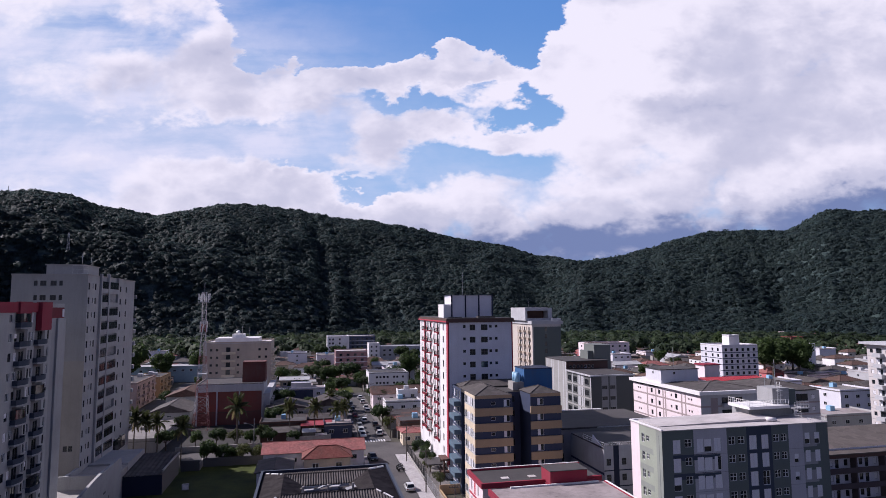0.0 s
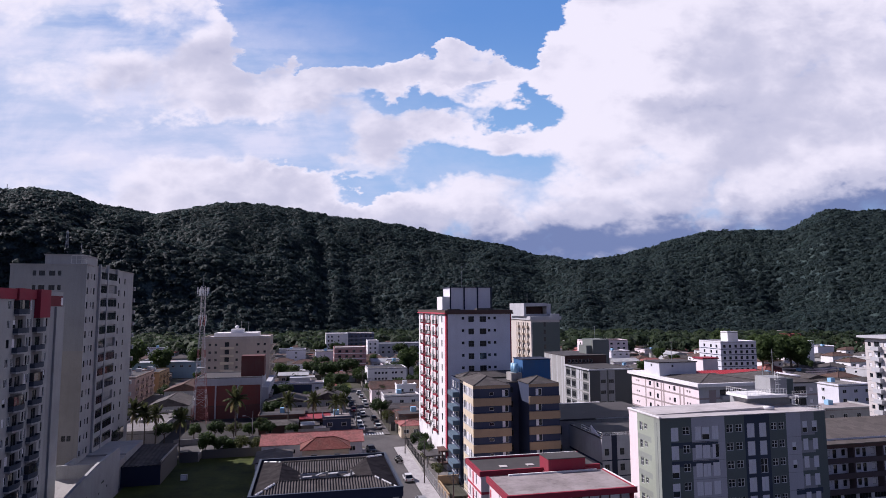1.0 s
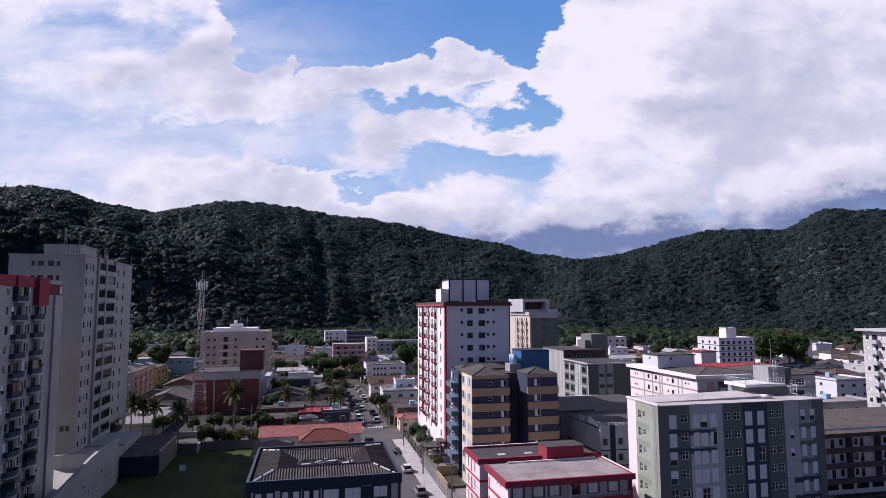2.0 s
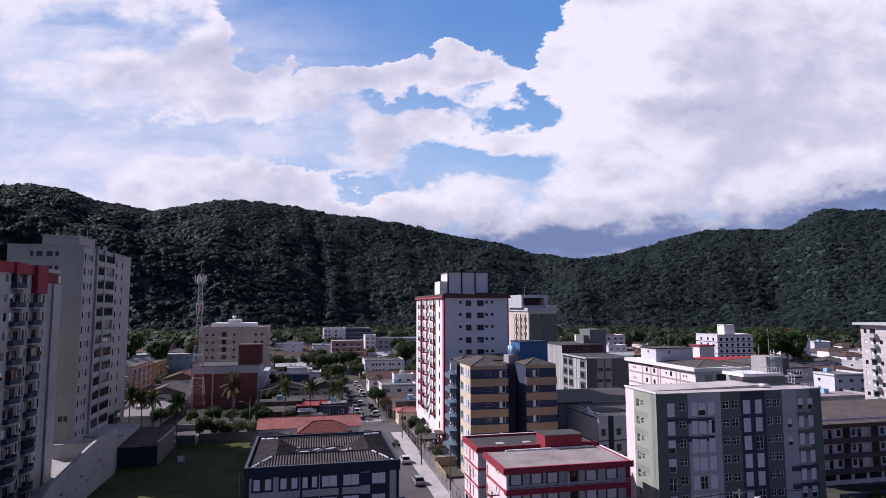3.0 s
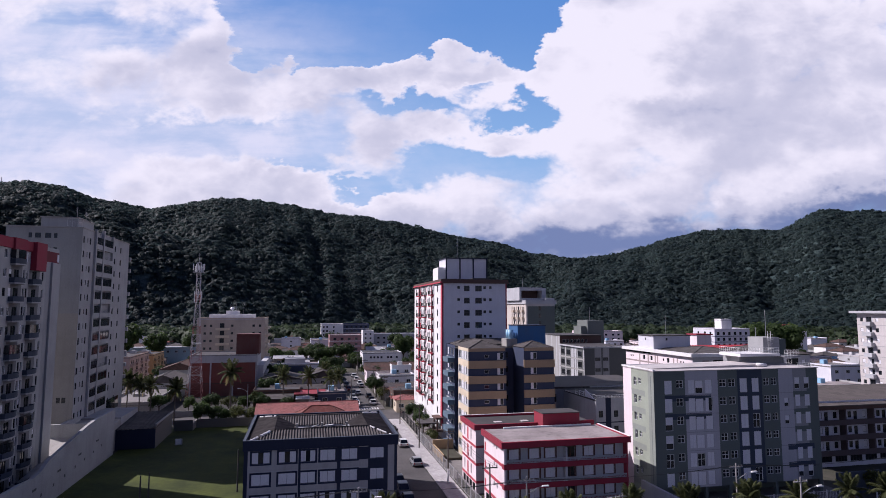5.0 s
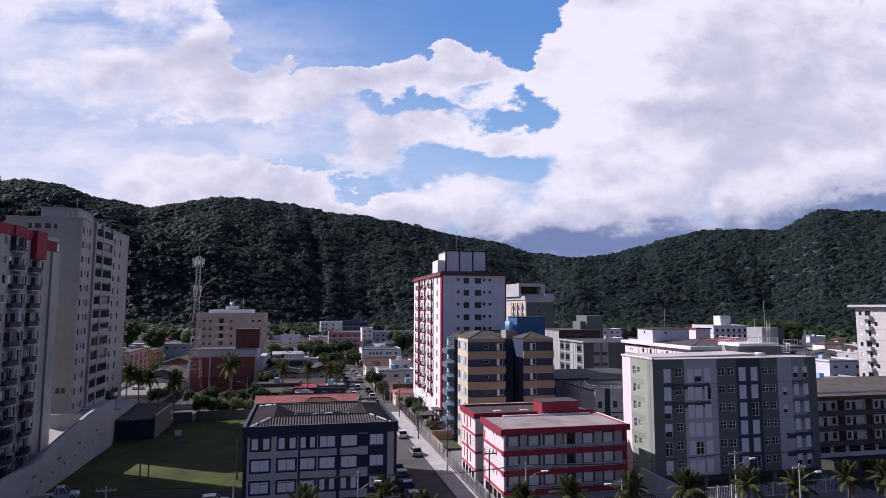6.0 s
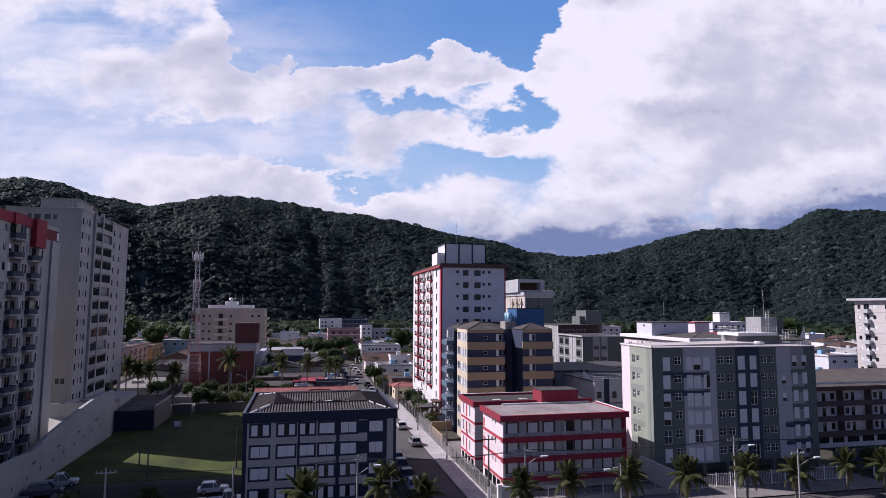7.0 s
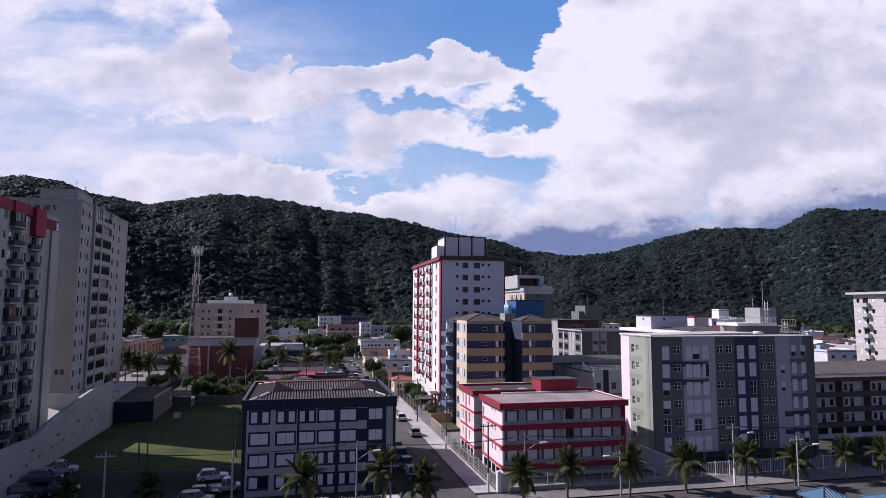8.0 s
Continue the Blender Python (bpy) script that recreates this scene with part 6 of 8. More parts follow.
def second_tower():
    t = thing("apartment_tower", 87, 227, 0, "cream and dark grey apartment tower with open roof frame", "apartment building")
    x0, x1, y0, y1, top = 80.8, 92.2, 215, 239.5, 30.7
    z = rows_of(29.0, 2.75, 10)
    glazed(t, x0, y0, 1, 0, x1 - x0, 0, top, [DARKGREEN, paint("ash render", (0.50, 0.465, 0.445), dirt=0.3)], [(5.4, zz, 0.9, 1.6, "dark") for zz in z], [(0, 0.5, 0, top, 1), (0, 12, top - 0.9, top, 1)], frame_mat=DARKFRAME)
    D = y1 - y0
    # upright strips of shade, painted as a darker taupe on the flat wall
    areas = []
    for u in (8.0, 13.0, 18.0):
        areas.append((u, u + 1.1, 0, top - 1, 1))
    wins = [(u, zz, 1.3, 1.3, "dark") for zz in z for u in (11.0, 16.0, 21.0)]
    glazed(t, x0, y1, 0, -1, D, 0, top, [paint("pale taupe render", (0.54, 0.48, 0.43), dirt=0.3), paint("taupe in shade", (0.24, 0.20, 0.17))], wins, areas, frame_mat=DARKFRAME)
    plain_sides(t, x0, x1, y0, y1, 0, top, [DARKGREEN], "sw")
    slab("cornice", t, LIGHTGREY, x0 - 0.4, x1 + 0.6, y0 - 0.4, y1 + 0.2, top + 0.003, top + 1.3)
    g = Geo()
    bx0, bx1, by0, by1, bz = 79.6, 90.4, 219, 236, 37.0
    g.box(bx0, bx0 + 0.8, by0, by1, top + 1.31, bz)
    g.box(bx1 - 1.6, bx1, by0, by1, top + 1.31, bz - 0.2)
    g.box(bx0 + 0.8, bx1 - 1.6, by0, by1, bz - 1.2, bz)
    g.box(bx0 + 0.8, bx1 - 1.6, by1 - 0.5, by1, top + 1.31, bz - 1.2)
    g.box(bx0 + 0.8, bx1 - 1.6, by0, by0 + 0.4, top + 1.31, top + 2.2)
    attach("roof_frame", g.mesh("roof_frame", LIGHTGREY), t)
    slab("tank", t, BROWN, bx0 + 1.2, bx1 - 2.0, by0 + 4, by1 - 2, top + 1.31, bz - 1.3)
    slab("step", t, LIGHTGREY, 88.9, 92.6, 216, 224, top + 1.31, top + 2.2)
    mast(t, 82, 222, bz, 3.5, 0.05)
    for k, zz in enumerate(z):
        for u in (11.0, 16.0, 21.0):
            slab("balcony", t, BEIGE, x0 - 0.9, x0 - 0.003, y1 - u - 1.2, y1 - u + 1.2, zz - 1.4, zz - 0.6)
    t.location, t.scale = (87 * 1.09, 227 * 1.09, -3.36), (1.09, 1.09, 1.09)


second_tower()


def grey_halls():
    # long block with pale piers on its sunny side
    t = thing("office_block", 90, 185, 0, "grey office block with pale piers and dark front", "office building")
    x0, x1, y0, y1, top = 82.2, 96.0, 170.2, 188, 16.3
    piers = [(u, u + 0.5, 0, top, 1) for u in (0.0, 4.2, 8.4, 12.6, 17.2)] + [(9.0, 10.4, 0, top, 1), (11.0, 12.2, 0, top, 1)] + [(0, 18, zz, zz + 0.5, 2) for zz in (3, 6.2, 9.4, 12.6)]
    glazed(t, x0, y1, 0, -1, y1 - y0, 0, top, [paint("lead grey render", (0.10, 0.105, 0.105), dirt=0.3), LIGHTGREY, DUNFRONT], [(u, zz, 2.6, 1.6, "quad") for zz in (4.8, 8.0, 11.2, 14.4) for u in (2.3, 6.5, 14.8)], piers, frame_mat=DARKFRAME)
    glazed(t, x0, y0, 1, 0, x1 - x0, 0, top, [paint("lead grey render", (0.10, 0.105, 0.105), dirt=0.3), GREYWALL], [(u, zz, 1.7, 1.0, "grid") for zz in (3.4, 6.6, 9.8, 13.0) for u in (4.4, 7.0)], [(3.4, 5.6, 0, top, 1), (6.1, 8.2, 0, top, 1)], frame_mat=DARKFRAME)
    plain_sides(t, x0, x1, y0, y1, 0, top, [GREYWALL], "sw")
    slab("cornice", t, LIGHTGREY, x0 - 0.5, x1 + 0.4, y0 - 0.5, y1, top + 0.003, top + 0.4)
    slab("roof", t, SLABROOF, x0, x1, y0 + 0.3, y1, top + 0.403, top + 0.5)
    t2 = thing("office_block", 90, 197, 0, "taller grey office wing with roof tower", "office building")
    a0, a1, b0, b1, tp = 82.2, 97, 188.1, 206, 19.2
    facade(t2, a0, b1, 0, -1, b1 - b0, 0, tp, [DUNFRONT, LIGHTGREY], (), [(u, u + 0.6, 0, tp, 1) for u in (1, 5, 6.6, 11, 15, 17)])
    glazed(t2, a0, b0, 1, 0, a1 - a0, top, tp, [BROWN], [(1.6 + 1.3 * k, 17.6, 0.9, 1.0, "dark") for k in range(7)], frame_mat=ALU)
    plain_sides(t2, a0, a1, b0, b1, 0, tp, [GREYWALL], "sw")
    slab("cornice", t2, SLABROOF, a0 - 0.1, a1 + 0.1, b0 - 0.5, b1, tp + 0.003, tp + 0.25)
    slab("roof_tower", t2, paint("slate green render", (0.15, 0.165, 0.155), dirt=0.3), 94.2, 100.2, 192, 200, 0, 24.2, "dark grey green roof tower")
    slab("roof_tower_step", t2, paint("slate green render", (0.15, 0.165, 0.155), dirt=0.3), 92.3, 94.18, 193, 199, 17, 22.2)
    mast(t2, 97, 196, 24.2, 4.5, 0.05)
    # low warehouse and stair block in front
    t3 = thing("warehouse", 63, 132, 0, "low grey warehouse with a row of tall windows", "warehouse")
    x0, x1, y0, y1, top = 50.5, 77.0, 123.5, 142.0, 11.2
    glazed(t3, x0, y0, 1, 0, x1 - x0, 0, top, [GREYWALL], [(2.0 + 2.6 * k, 9.2, 0.9, 1.7, "dark") for k in range(10)] + [(2.0 + 2.6 * k, 5.4, 0.9, 1.7, "dark") for k in range(10)], frame_mat=DARKFRAME)
    plain_sides(t3, x0, x1, y0, y1, 0, top, [GREYWALL], "s")
    slab("roof", t3, SLABROOF, x0 - 0.4, x1 + 0.4, y0 - 0.5, y1 + 0.3, top + 0.003, top + 0.35)
    slab("fascia", t3, LIGHTGREY, x0 + 10, x1 + 0.4, y0 - 0.55, y0 - 0.503, top + 0.05, top + 0.32)
    slab("low_roof", t3, SLABROOF, x0 - 0.2, x1, y1 + 0.31, y1 + 12, 8.0, 9.6)
    slab("coping", t3, WHITE, x0 + 6, x1, y1 + 11.6, y1 + 12.2, 9.603, 9.8)
    t4 = thing("apartment_block", 60, 112, 0, "low white block with dark violet corner strip", "apartment building")
    x0, x1, y0, y1, top = 52.6, 68, 104.6, 119.0, 11.2
    glazed(t4, x0, y0, 1, 0, x1 - x0, 0, top + 0.6, [LIGHTGREY, NAVY], [(u, zz, 0.9, 1.2, "four") for zz in (8.9, 6.1, 3.3) for u in (0.95, 4.0, 6.2)], [(1.9, 3.0, 0, top + 0.6, 1), (0, 20, 7.3, 7.5, 1), (0, 20, 4.5, 4.7, 1)], frame_mat=DARKFRAME)
    facade(t4, x0, y1, 0, -1, y1 - y0, 0, top, [DUNWALL, NAVY], (), [(0, 20, 6.6, 7.0, 1)])
    plain_sides(t4, x0, x1, y0, y1, 0, top, [GREYWALL], "sw")
    slab("roof", t4, SLABROOF, x0 + 0.1, x1, y0 + 0.25, y1, top + 0.003, top + 0.2)
    railing(t4, x0 + 0.2, y0 + 0.1, x1, y0 + 0.1, top + 0.6, 0.5, WHITEPAINT, 1.5)
    railing(t4, x0 + 0.2, y0 + 0.1, x0 + 0.2, y0 + 9, top + 0.2, 0.9, WHITEPAINT, 1.5)
    g = Geo().prism([(106.5, top + 0.2), (110, top + 0.2), (110, top + 1.6)], "x", x0 + 0.4, x0 + 0.6)
    attach("gable", g.mesh("gable", WHITE), t4)


grey_halls()


def rose_block():
    t = thing("apartment_block", 100, 136, 0, "rose white apartment block with grey bands and red roof", "apartment building")
    x0, x1, y0, y1, top = 85.2, 116.5, 122, 151, 17.4
    z = (15.9, 13.2, 10.5, 7.8, 5.1, 2.4)
    D = y1 - y0
    wins, areas = [], []
    for zz in z:
        areas.append((0, D, zz - 1.35, zz - 0.95, 1))
        for u, w, h in ((2.6, 0.45, 0.5), (3.6, 0.45, 0.5), (9.0, 0.9, 1.1), (12.4, 0.9, 1.1), (17.6, 0.5, 0.6), (19.6, 0.9, 1.1), (24.6, 0.45, 0.5), (25.6, 0.45, 0.5)):
            wins.append((u, zz, w, h, "dark"))
    for u in (6.6, 10.6, 13.8, 14.8, 21.5, 23.0):
        areas.append((u, u + 0.55, 0, 16.6, 1))
    # rose white towards the sun, grey elsewhere: the shading is in the wall colours
    glazed(t, x0, y1, 0, -1, D, 0, top, [PINKWHITE, paint("taupe band", (0.33, 0.27, 0.27))], wins, areas, frame_mat=DARKFRAME)
    fw, fa = [], [(2.5, 4.3, 0, 16.6, 1)]
    for zz in z:
        fa.append((0, 40, zz - 1.35, zz - 0.95, 1))
        fw += [(6.6, zz, 2.6, 1.5, "slide"), (9.7, zz, 2.0, 1.5, "slide"), (22.5, zz, 3.0, 1.6, "slide"), (26.5, zz, 3.2, 1.6, "slide"), (29.6, zz, 1.0, 1.0, "shutter")]
    glazed(t, x0, y0, 1, 0, x1 - x0, 0, top, [LIGHTGREY, paint("taupe band", (0.33, 0.27, 0.27))], fw, fa, frame_mat=DARKFRAME)
    for zz in z[:4]:
        slab("balcony", t, LIGHTGREY, x0 + 5.2, x0 + 11, y0 - 1.0, y0 - 0.003, zz - 1.3, zz - 0.55)
    plain_sides(t, x0, x1, y0, y1, 0, top, [LIGHTGREY], "sw")
    slab("cornice", t, WHITE, x0 - 0.8, x0 + 14, y0 - 0.8, y0 + 18, top + 0.003, top + 0.75)
    slab("cornice", t, WHITE, x0 - 0.8, x0 + 6, y0 + 18.01, y1 + 0.8, top + 0.003, top + 0.75)
    attach("hip_roof", hip_roof_mesh("hip_roof", x0 + 0.5, x0 + 17, y0 + 0.2, y0 + 17, top + 0.76, 1.0, FIBRE, 1.0, 0.2), t)
    attach("hip_roof", hip_roof_mesh("hip_roof", x0 + 17.5, x1, y0, y0 + 17, top + 0.3, 1.6, FIBRE, 1.0, 0.3), t)
    ribbed_roof(t, x0 + 10.2, x0 + 31, y0 + 17.3, y0 + 19.6, 17.9, 18.7, plain("red roof sheets", (0.42, 0.035, 0.045), 0.5), "y", 0.8, 0.05)
    slab("deck", t, SLABROOF, x0, x1, y0 + 17, y1 - 0.1, top - 0.5, top - 0.2)
    b = slab("tank_room", t, COOLWHITE, 84.9, 95.2, 137.0, 144, top + 0.76, 21.4)
    slab("tank_room_cap", t, SLABROOF, 84.7, 95.4, 136.8, 144.2, 21.403, 21.6)
    slab("vent", t, DARKFRAME, 88.3, 88.8, 136.95, 136.995, 20.3, 20.9)
    slab("vent", t, DARKFRAME, 84.86, 84.897, 140.3, 140.8, 20.3, 20.9)
    mast(t, 91, 141, 21.6, 5.0, 0.05)
    slab("roof_room", t, PINKWHITE, 105, 109.5, 148, 152, 16.0, 21.0)
    slab("roof_room_cap", t, RED, 104.7, 109.8, 147.7, 152.3, 21.003, 21.3)


rose_block()


DARKBROWN = paint("umber paint", (0.082, 0.062, 0.066), dirt=0.25)


def balcony_block():
    t = thing("apartment_block", 105, 98, 0, "dark fronted apartment block with long arcaded balconies", "apartment building")
    x0, x1, y0, y1, top = 88.8, 124, 92.6, 106, 11.6
    z = [9.0, 6.35, 3.7]
    wins = []
    for zz in z:
        for k in range(11):
            wins.append((2.2 + 3.2 * k, zz + 0.05, 0.8, 1.1, "dark" if k % 3 else "shutter"))
            wins.append((3.5 + 3.2 * k, zz - 0.1, 0.8, 1.5, "shutter" if k % 2 else "dark"))
    for k in range(10):
        wins.append((3 + 3.3 * k, 1.6, 2.6, 1.6, "quad"))
    glazed(t, x0, y0 + 1.2, 1, 0, x1 - x0, 0, top, [COOLWHITE], wins, frame_mat=DARKFRAME)
    plain_sides(t, x0, x1, y0 + 1.2, y1, 0, top, [GREYWALL], "s")
    for zz in z:
        b = slab("balcony", t, DARKBROWN, x0, x1, y0, y0 + 1.19, zz - 1.35, zz - 1.1)
        slab("balcony_front", t, DARKBROWN, x0, x1, y0 - 0.15, y0 - 0.003, zz - 1.5, zz - 0.55)
    for k in range(6):
        slab("pier", t, DARKBROWN, x0 + 0.1 + 6.2 * k, x0 + 0.4 + 6.2 * k, y0 - 0.1, y0 + 1.18, 2.4, 10.3)
    slab("eave", t, BROWN, x0 - 0.3, x1, y0 - 0.6, y0 + 1.19, 10.303, 10.9)
    g = Geo().prism([(y0 - 0.8, 10.91), (y1 + 0.4, 10.91), (y1 + 0.4, 12.5), (y0 - 0.8, 11.1)], "x", x0 - 0.4, x1 + 0.3)
    attach("roof", g.mesh("roof", tiled("brown sheets", (0.080, 0.068, 0.063), (0.12, 0.10, 0.093), 0.7, moss=0.4)), t)
    slab("coping", t, WHITE, x0, x0 + 9, y1 + 0.41, y1 + 1.0, 11.0, 12.9)


balcony_block()


def right_tower():
    t = thing("apartment_tower", 148, 118, 0, "pale apartment tower with stacked balconies and grey cornice", "apartment building")
    x0, x1, y0, y1, top = 140.0, 158, 100, 130.6, 27.1
    D = y1 - y0
    z = rows_of(25.5, 2.62, 10)
    wins, areas = [], []
    for k, zz in enumerate(z):
        areas.append((0, D, zz - 1.42, zz - 1.30, 1))
        for b in range(4):
            u = 7.6 * b
            wins += [(u + 1.3, zz, 0.85, 1.0, "shutter" if k % 3 else "dark"), (u + 3.4, zz - 0.2, 1.5, 1.8, "half" if (k + b) % 3 else "slide"), (u + 5.6, zz, 0.85, 1.0, "dark" if (k + b) % 2 else "shutter")]
    for b in range(4):
        areas.append((7.6 * b + 2.4, 7.6 * b + 4.6, 0, top - 1, 2))
    glazed(t, x0, y1, 0, -1, D, 0, top, [paint("warm white render", (0.52, 0.48, 0.47), dirt=0.3), GREYWALL, LIGHTGREY], wins, areas, frame_mat=DARKFRAME)
    plain_sides(t, x0, x1, y0, y1, 0, top, [LIGHTGREY], "w")
    for zz in z:
        for b in range(4):
            yc = y1 - 7.6 * b - 3.5
            bb = slab("balcony", t, LIGHTGREY, x0 - 1.1, x0 - 0.003, yc - 1.15, yc + 1.15, zz - 1.35, zz - 0.55)
            attach("balcony_floor", Geo().box(x0 - 1.15, x0 - 0.003, yc - 1.2, yc + 1.2, zz - 1.5, zz - 1.353).mesh("balcony_floor", LIGHTGREY), bb)
    slab("cornice", t, LIGHTGREY, x0 - 1.2, x1, y0 - 1.0, y1 + 1.2, top + 0.003, top + 0.6)
    slab("tank_room", t, CREAM, x0 + 2, x0 + 8, y1 - 16, y1 - 9, top + 0.61, top + 4)


right_tower()

# ---- houses ----


def small_window(w, h):
    key = ("house", w, h)
    if key not in WIN:
        g = Geo().box(-w / 2, w / 2, -0.06, 0.02, -h / 2, h / 2, 0).box(-w / 2 + 0.08, w / 2 - 0.08, -0.075, -0.061, -h / 2 + 0.08, h / 2 - 0.08, 1).box(-0.03, 0.03, -0.085, -0.0755, -h / 2 + 0.08, h / 2 - 0.08, 0)
        WIN[key] = g.mesh("window", [ALU, GLASS])
    return WIN[key]


RECTS = []


def house(w, d, h, roof_h, wall, roof_mat, label, flat=False, storeys=1, at=(0, 0), shed=False, hip=1.0):
    x, y = at
    RECTS.append((x - w / 2, x + w / 2, y - d / 2, y + d / 2))
    t = thing("house", x, y, 0, label, "house", "houses of the town")
    g = Geo().box(x - w / 2, x + w / 2, y - d / 2, y + d / 2, -0.3, h)
    if not flat and hip < 0.3:
        if w >= d:
            for xx in (x - w / 2, x + w / 2 - 0.2):
                g.prism([(y - d / 2, h), (y + d / 2, h), (y, h + roof_h * 0.92)], "x", xx, xx + 0.2)
        else:
            for yy in (y - d / 2, y + d / 2 - 0.2):
                g.prism([(x - w / 2, h), (x + w / 2, h), (x, h + roof_h * 0.92)], "y", yy, yy + 0.2)
    attach("wall", g.mesh("wall", wall), t)
    if flat:
        slab("roof", t, roof_mat, x - w / 2 - 0.15, x + w / 2 + 0.15, y - d / 2 - 0.15, y + d / 2 + 0.15, h + 0.003, h + 0.25)
        gg = Geo()
        for a, b, c, e in ((x - w / 2 - 0.15, x + w / 2 + 0.15, y - d / 2 - 0.15, y - d / 2 + 0.05), (x - w / 2 - 0.15, x - w / 2 + 0.05, y - d / 2 + 0.05, y + d / 2), (x + w / 2 - 0.05, x + w / 2 + 0.15, y - d / 2 + 0.05, y + d / 2)):
            gg.box(a, b, c, e, h + 0.253, h + 0.75)
        attach("parapet", gg.mesh("parapet", wall), t)
        slab("water_tank", t, plain("pale blue tank", (0.25, 0.45, 0.62)) if storeys % 2 else LIGHTGREY, x - 0.8, x + 0.8, y + d / 5, y + d / 5 + 1.6, h + 0.253, h + 1.6)
    else:
        attach("roof", hip_roof_mesh("roof", x - w / 2, x + w / 2, y - d / 2, y + d / 2, h + 0.12, roof_h, roof_mat, hip, 0.5), t)
    for s in range(storeys):
        z = h - 1.5 - 2.8 * s
        n = max(2, int(w / 4))
        for k in range(n):
            attach("window", small_window(1.4, 1.1), t, m=pose(x - w / 2 + w * (k + 0.5) / n, y - d / 2 - 0.003, z))
        attach("window", small_window(1.2, 1.1), t, m=pose(x - w / 2 - 0.003, y, z, 0, 0, -90))
    return t


# the tiled houses behind the slab block
house(23.0, 9.0, 3.9, 1.7, COOLWHITE, TILE, "long white house with a salmon terracotta tile roof", at=(1.2, 152.6), hip=0.0)
house(10.2, 6.0, 4.1, 2.0, CREAM, DEEPTILE, "cream bungalow with a dark red hipped tile roof", at=(4.0, 143.6))
house(12.5, 7.0, 3.0, 2.3, CREAM, DEEPTILE, "low house with a dark brown hipped tile roof", at=(3.0, 126.5))
house(7.0, 10.0, 3.6, 0.5, COOLWHITE, FIBRE, "plain white low roofed annex", at=(-7.0, 138.5), hip=0.0)
house(5.4, 5.6, 3.3, 1.0, CREAM, TILE, "small corner kiosk house with an orange tile roof", at=(27.6, 169.8))
house(12.0, 9.0, 4.8, 0, WHITE, LOT, "white house with a stepped roof terrace", True, at=(31.5, 215.0))
house(7.0, 5.0, 7.2, 0, WHITE, WHITE, "white upper storey of a stepped house", True, 2, at=(34.6, 222.2))
house(18.0, 11.0, 5.2, 2.4, PINKWHITE, OLDTILE, "pale house with a wide brown gable roof", at=(32.0, 234.0), hip=0.0)
house(11.0, 9, 3.6, 0, BROWN, SLABROOF, "low brown shop with a flat bitumen roof", True, at=(31.5, 184.0))
house(13.0, 9.0, 3.9, 0, BROWN, SLABROOF, "dark brown shop with a flat bitumen roof", True, at=(-7.5, 190.0))
house(8.0, 7.0, 3.4, 0.7, BROWN, plain("red shop sheets", (0.30, 0.035, 0.045), 0.6), "small dark shop with a red sheet awning roof", at=(2.0, 187.0), hip=0.0)
house(8.0, 8.0, 3.6, 0, BLUE, STAINROOF, "blue fronted shop with a pale stained flat roof", True, at=(8.2, 184.5))
house(10.0, 8.0, 3.2, 0.8, BROWN, FIBRE, "low dark store with a grey sheet awning", at=(-8.0, 180.5), hip=0.0)
house(16.0, 9.0, 3.6, 0.9, BROWN, OLDSHEET, "low dark workshop under old sheets", at=(-1.5, 197.5), hip=0.0)
house(13.0, 14.0, 5.4, 1.5, DUNWALL, OLDSHEET, "two storey dun house with a dark sheet gable", storeys=2, at=(-7.0, 211.0), hip=0.0)
house(12.0, 14.0, 5.6, 2.2, DUNWALL, OLDSHEET, "two storey dun house with a low dark gable", storeys=2, at=(6.2, 212.0), hip=0.0)
hotel = house(19.0, 10.0, 7.0, 0, COOLWHITE, STAINROOF, "white two storey house with a navy front and pale roof", True, 2, at=(-4.0, 241.0))
slab("navy_front", hotel, BLUE, -8.0, 1.2, 235.80, 235.88, 0.2, 6.9, "navy painted front")
slab("roof_room", hotel, LIGHTGREY, -7.0, 0.5, 237.5, 243, 7.26, 9.4)
house(12.0, 9.0, 6.6, 1.0, CREAM, METALROOF, "house with a white metal sheet roof", at=(-6.5, 276.0), hip=0.0)

def side_row(x0, x1, y0, y1, h, wall, label, n):
    """A row of flats whose long front, with loggias and balconies, faces the lane."""
    t = thing("apartment_block", (x0 + x1) / 2, (y0 + y1) / 2, 0, label, "apartment building")
    D = y1 - y0
    wins = [(D * (k + 0.5) / n + s, z, 1.1, 1.3, "dark") for k in range(n) for s in (-1.0, 1.0) for z in [h - 1.6 - 2.8 * q for q in range(int(h / 2.8))]]
    glazed(t, x1, y0, 0, 1, D, 0, h, [wall], wins, frame_mat=DARKFRAME)
    glazed(t, x0, y0, 1, 0, x1 - x0, 0, h, [wall], [(u, h - 1.6 - 2.8 * q, 1.1, 1.2, "dark") for u in (2.6, 7.5) for q in range(int(h / 2.8))], frame_mat=DARKFRAME)
    plain_sides(t, x0, x1, y0, y1, 0, h, [wall], "se")
    for k in range(n):
        for q in range(int(h / 2.8)):
            slab("balcony", t, wall, x1 + 0.003, x1 + 1.0, y0 + D * k / n + 0.4, y0 + D * (k + 0.62) / n, h - 3.1 - 2.8 * q, h - 2.2 - 2.8 * q)
    flat_roof(t, SLABROOF, x0, x1, y0, y1, h + 0.21, 0.4, wall)
    for k in range(n):
        slab("roof_box", t, LIGHTGREY, x0 + 2 + (k % 2) * 3, x0 + 4 + (k % 2) * 3, y0 + D * (k + 0.3) / n, y0 + D * (k + 0.6) / n, h + 0.215, h + 1.5)


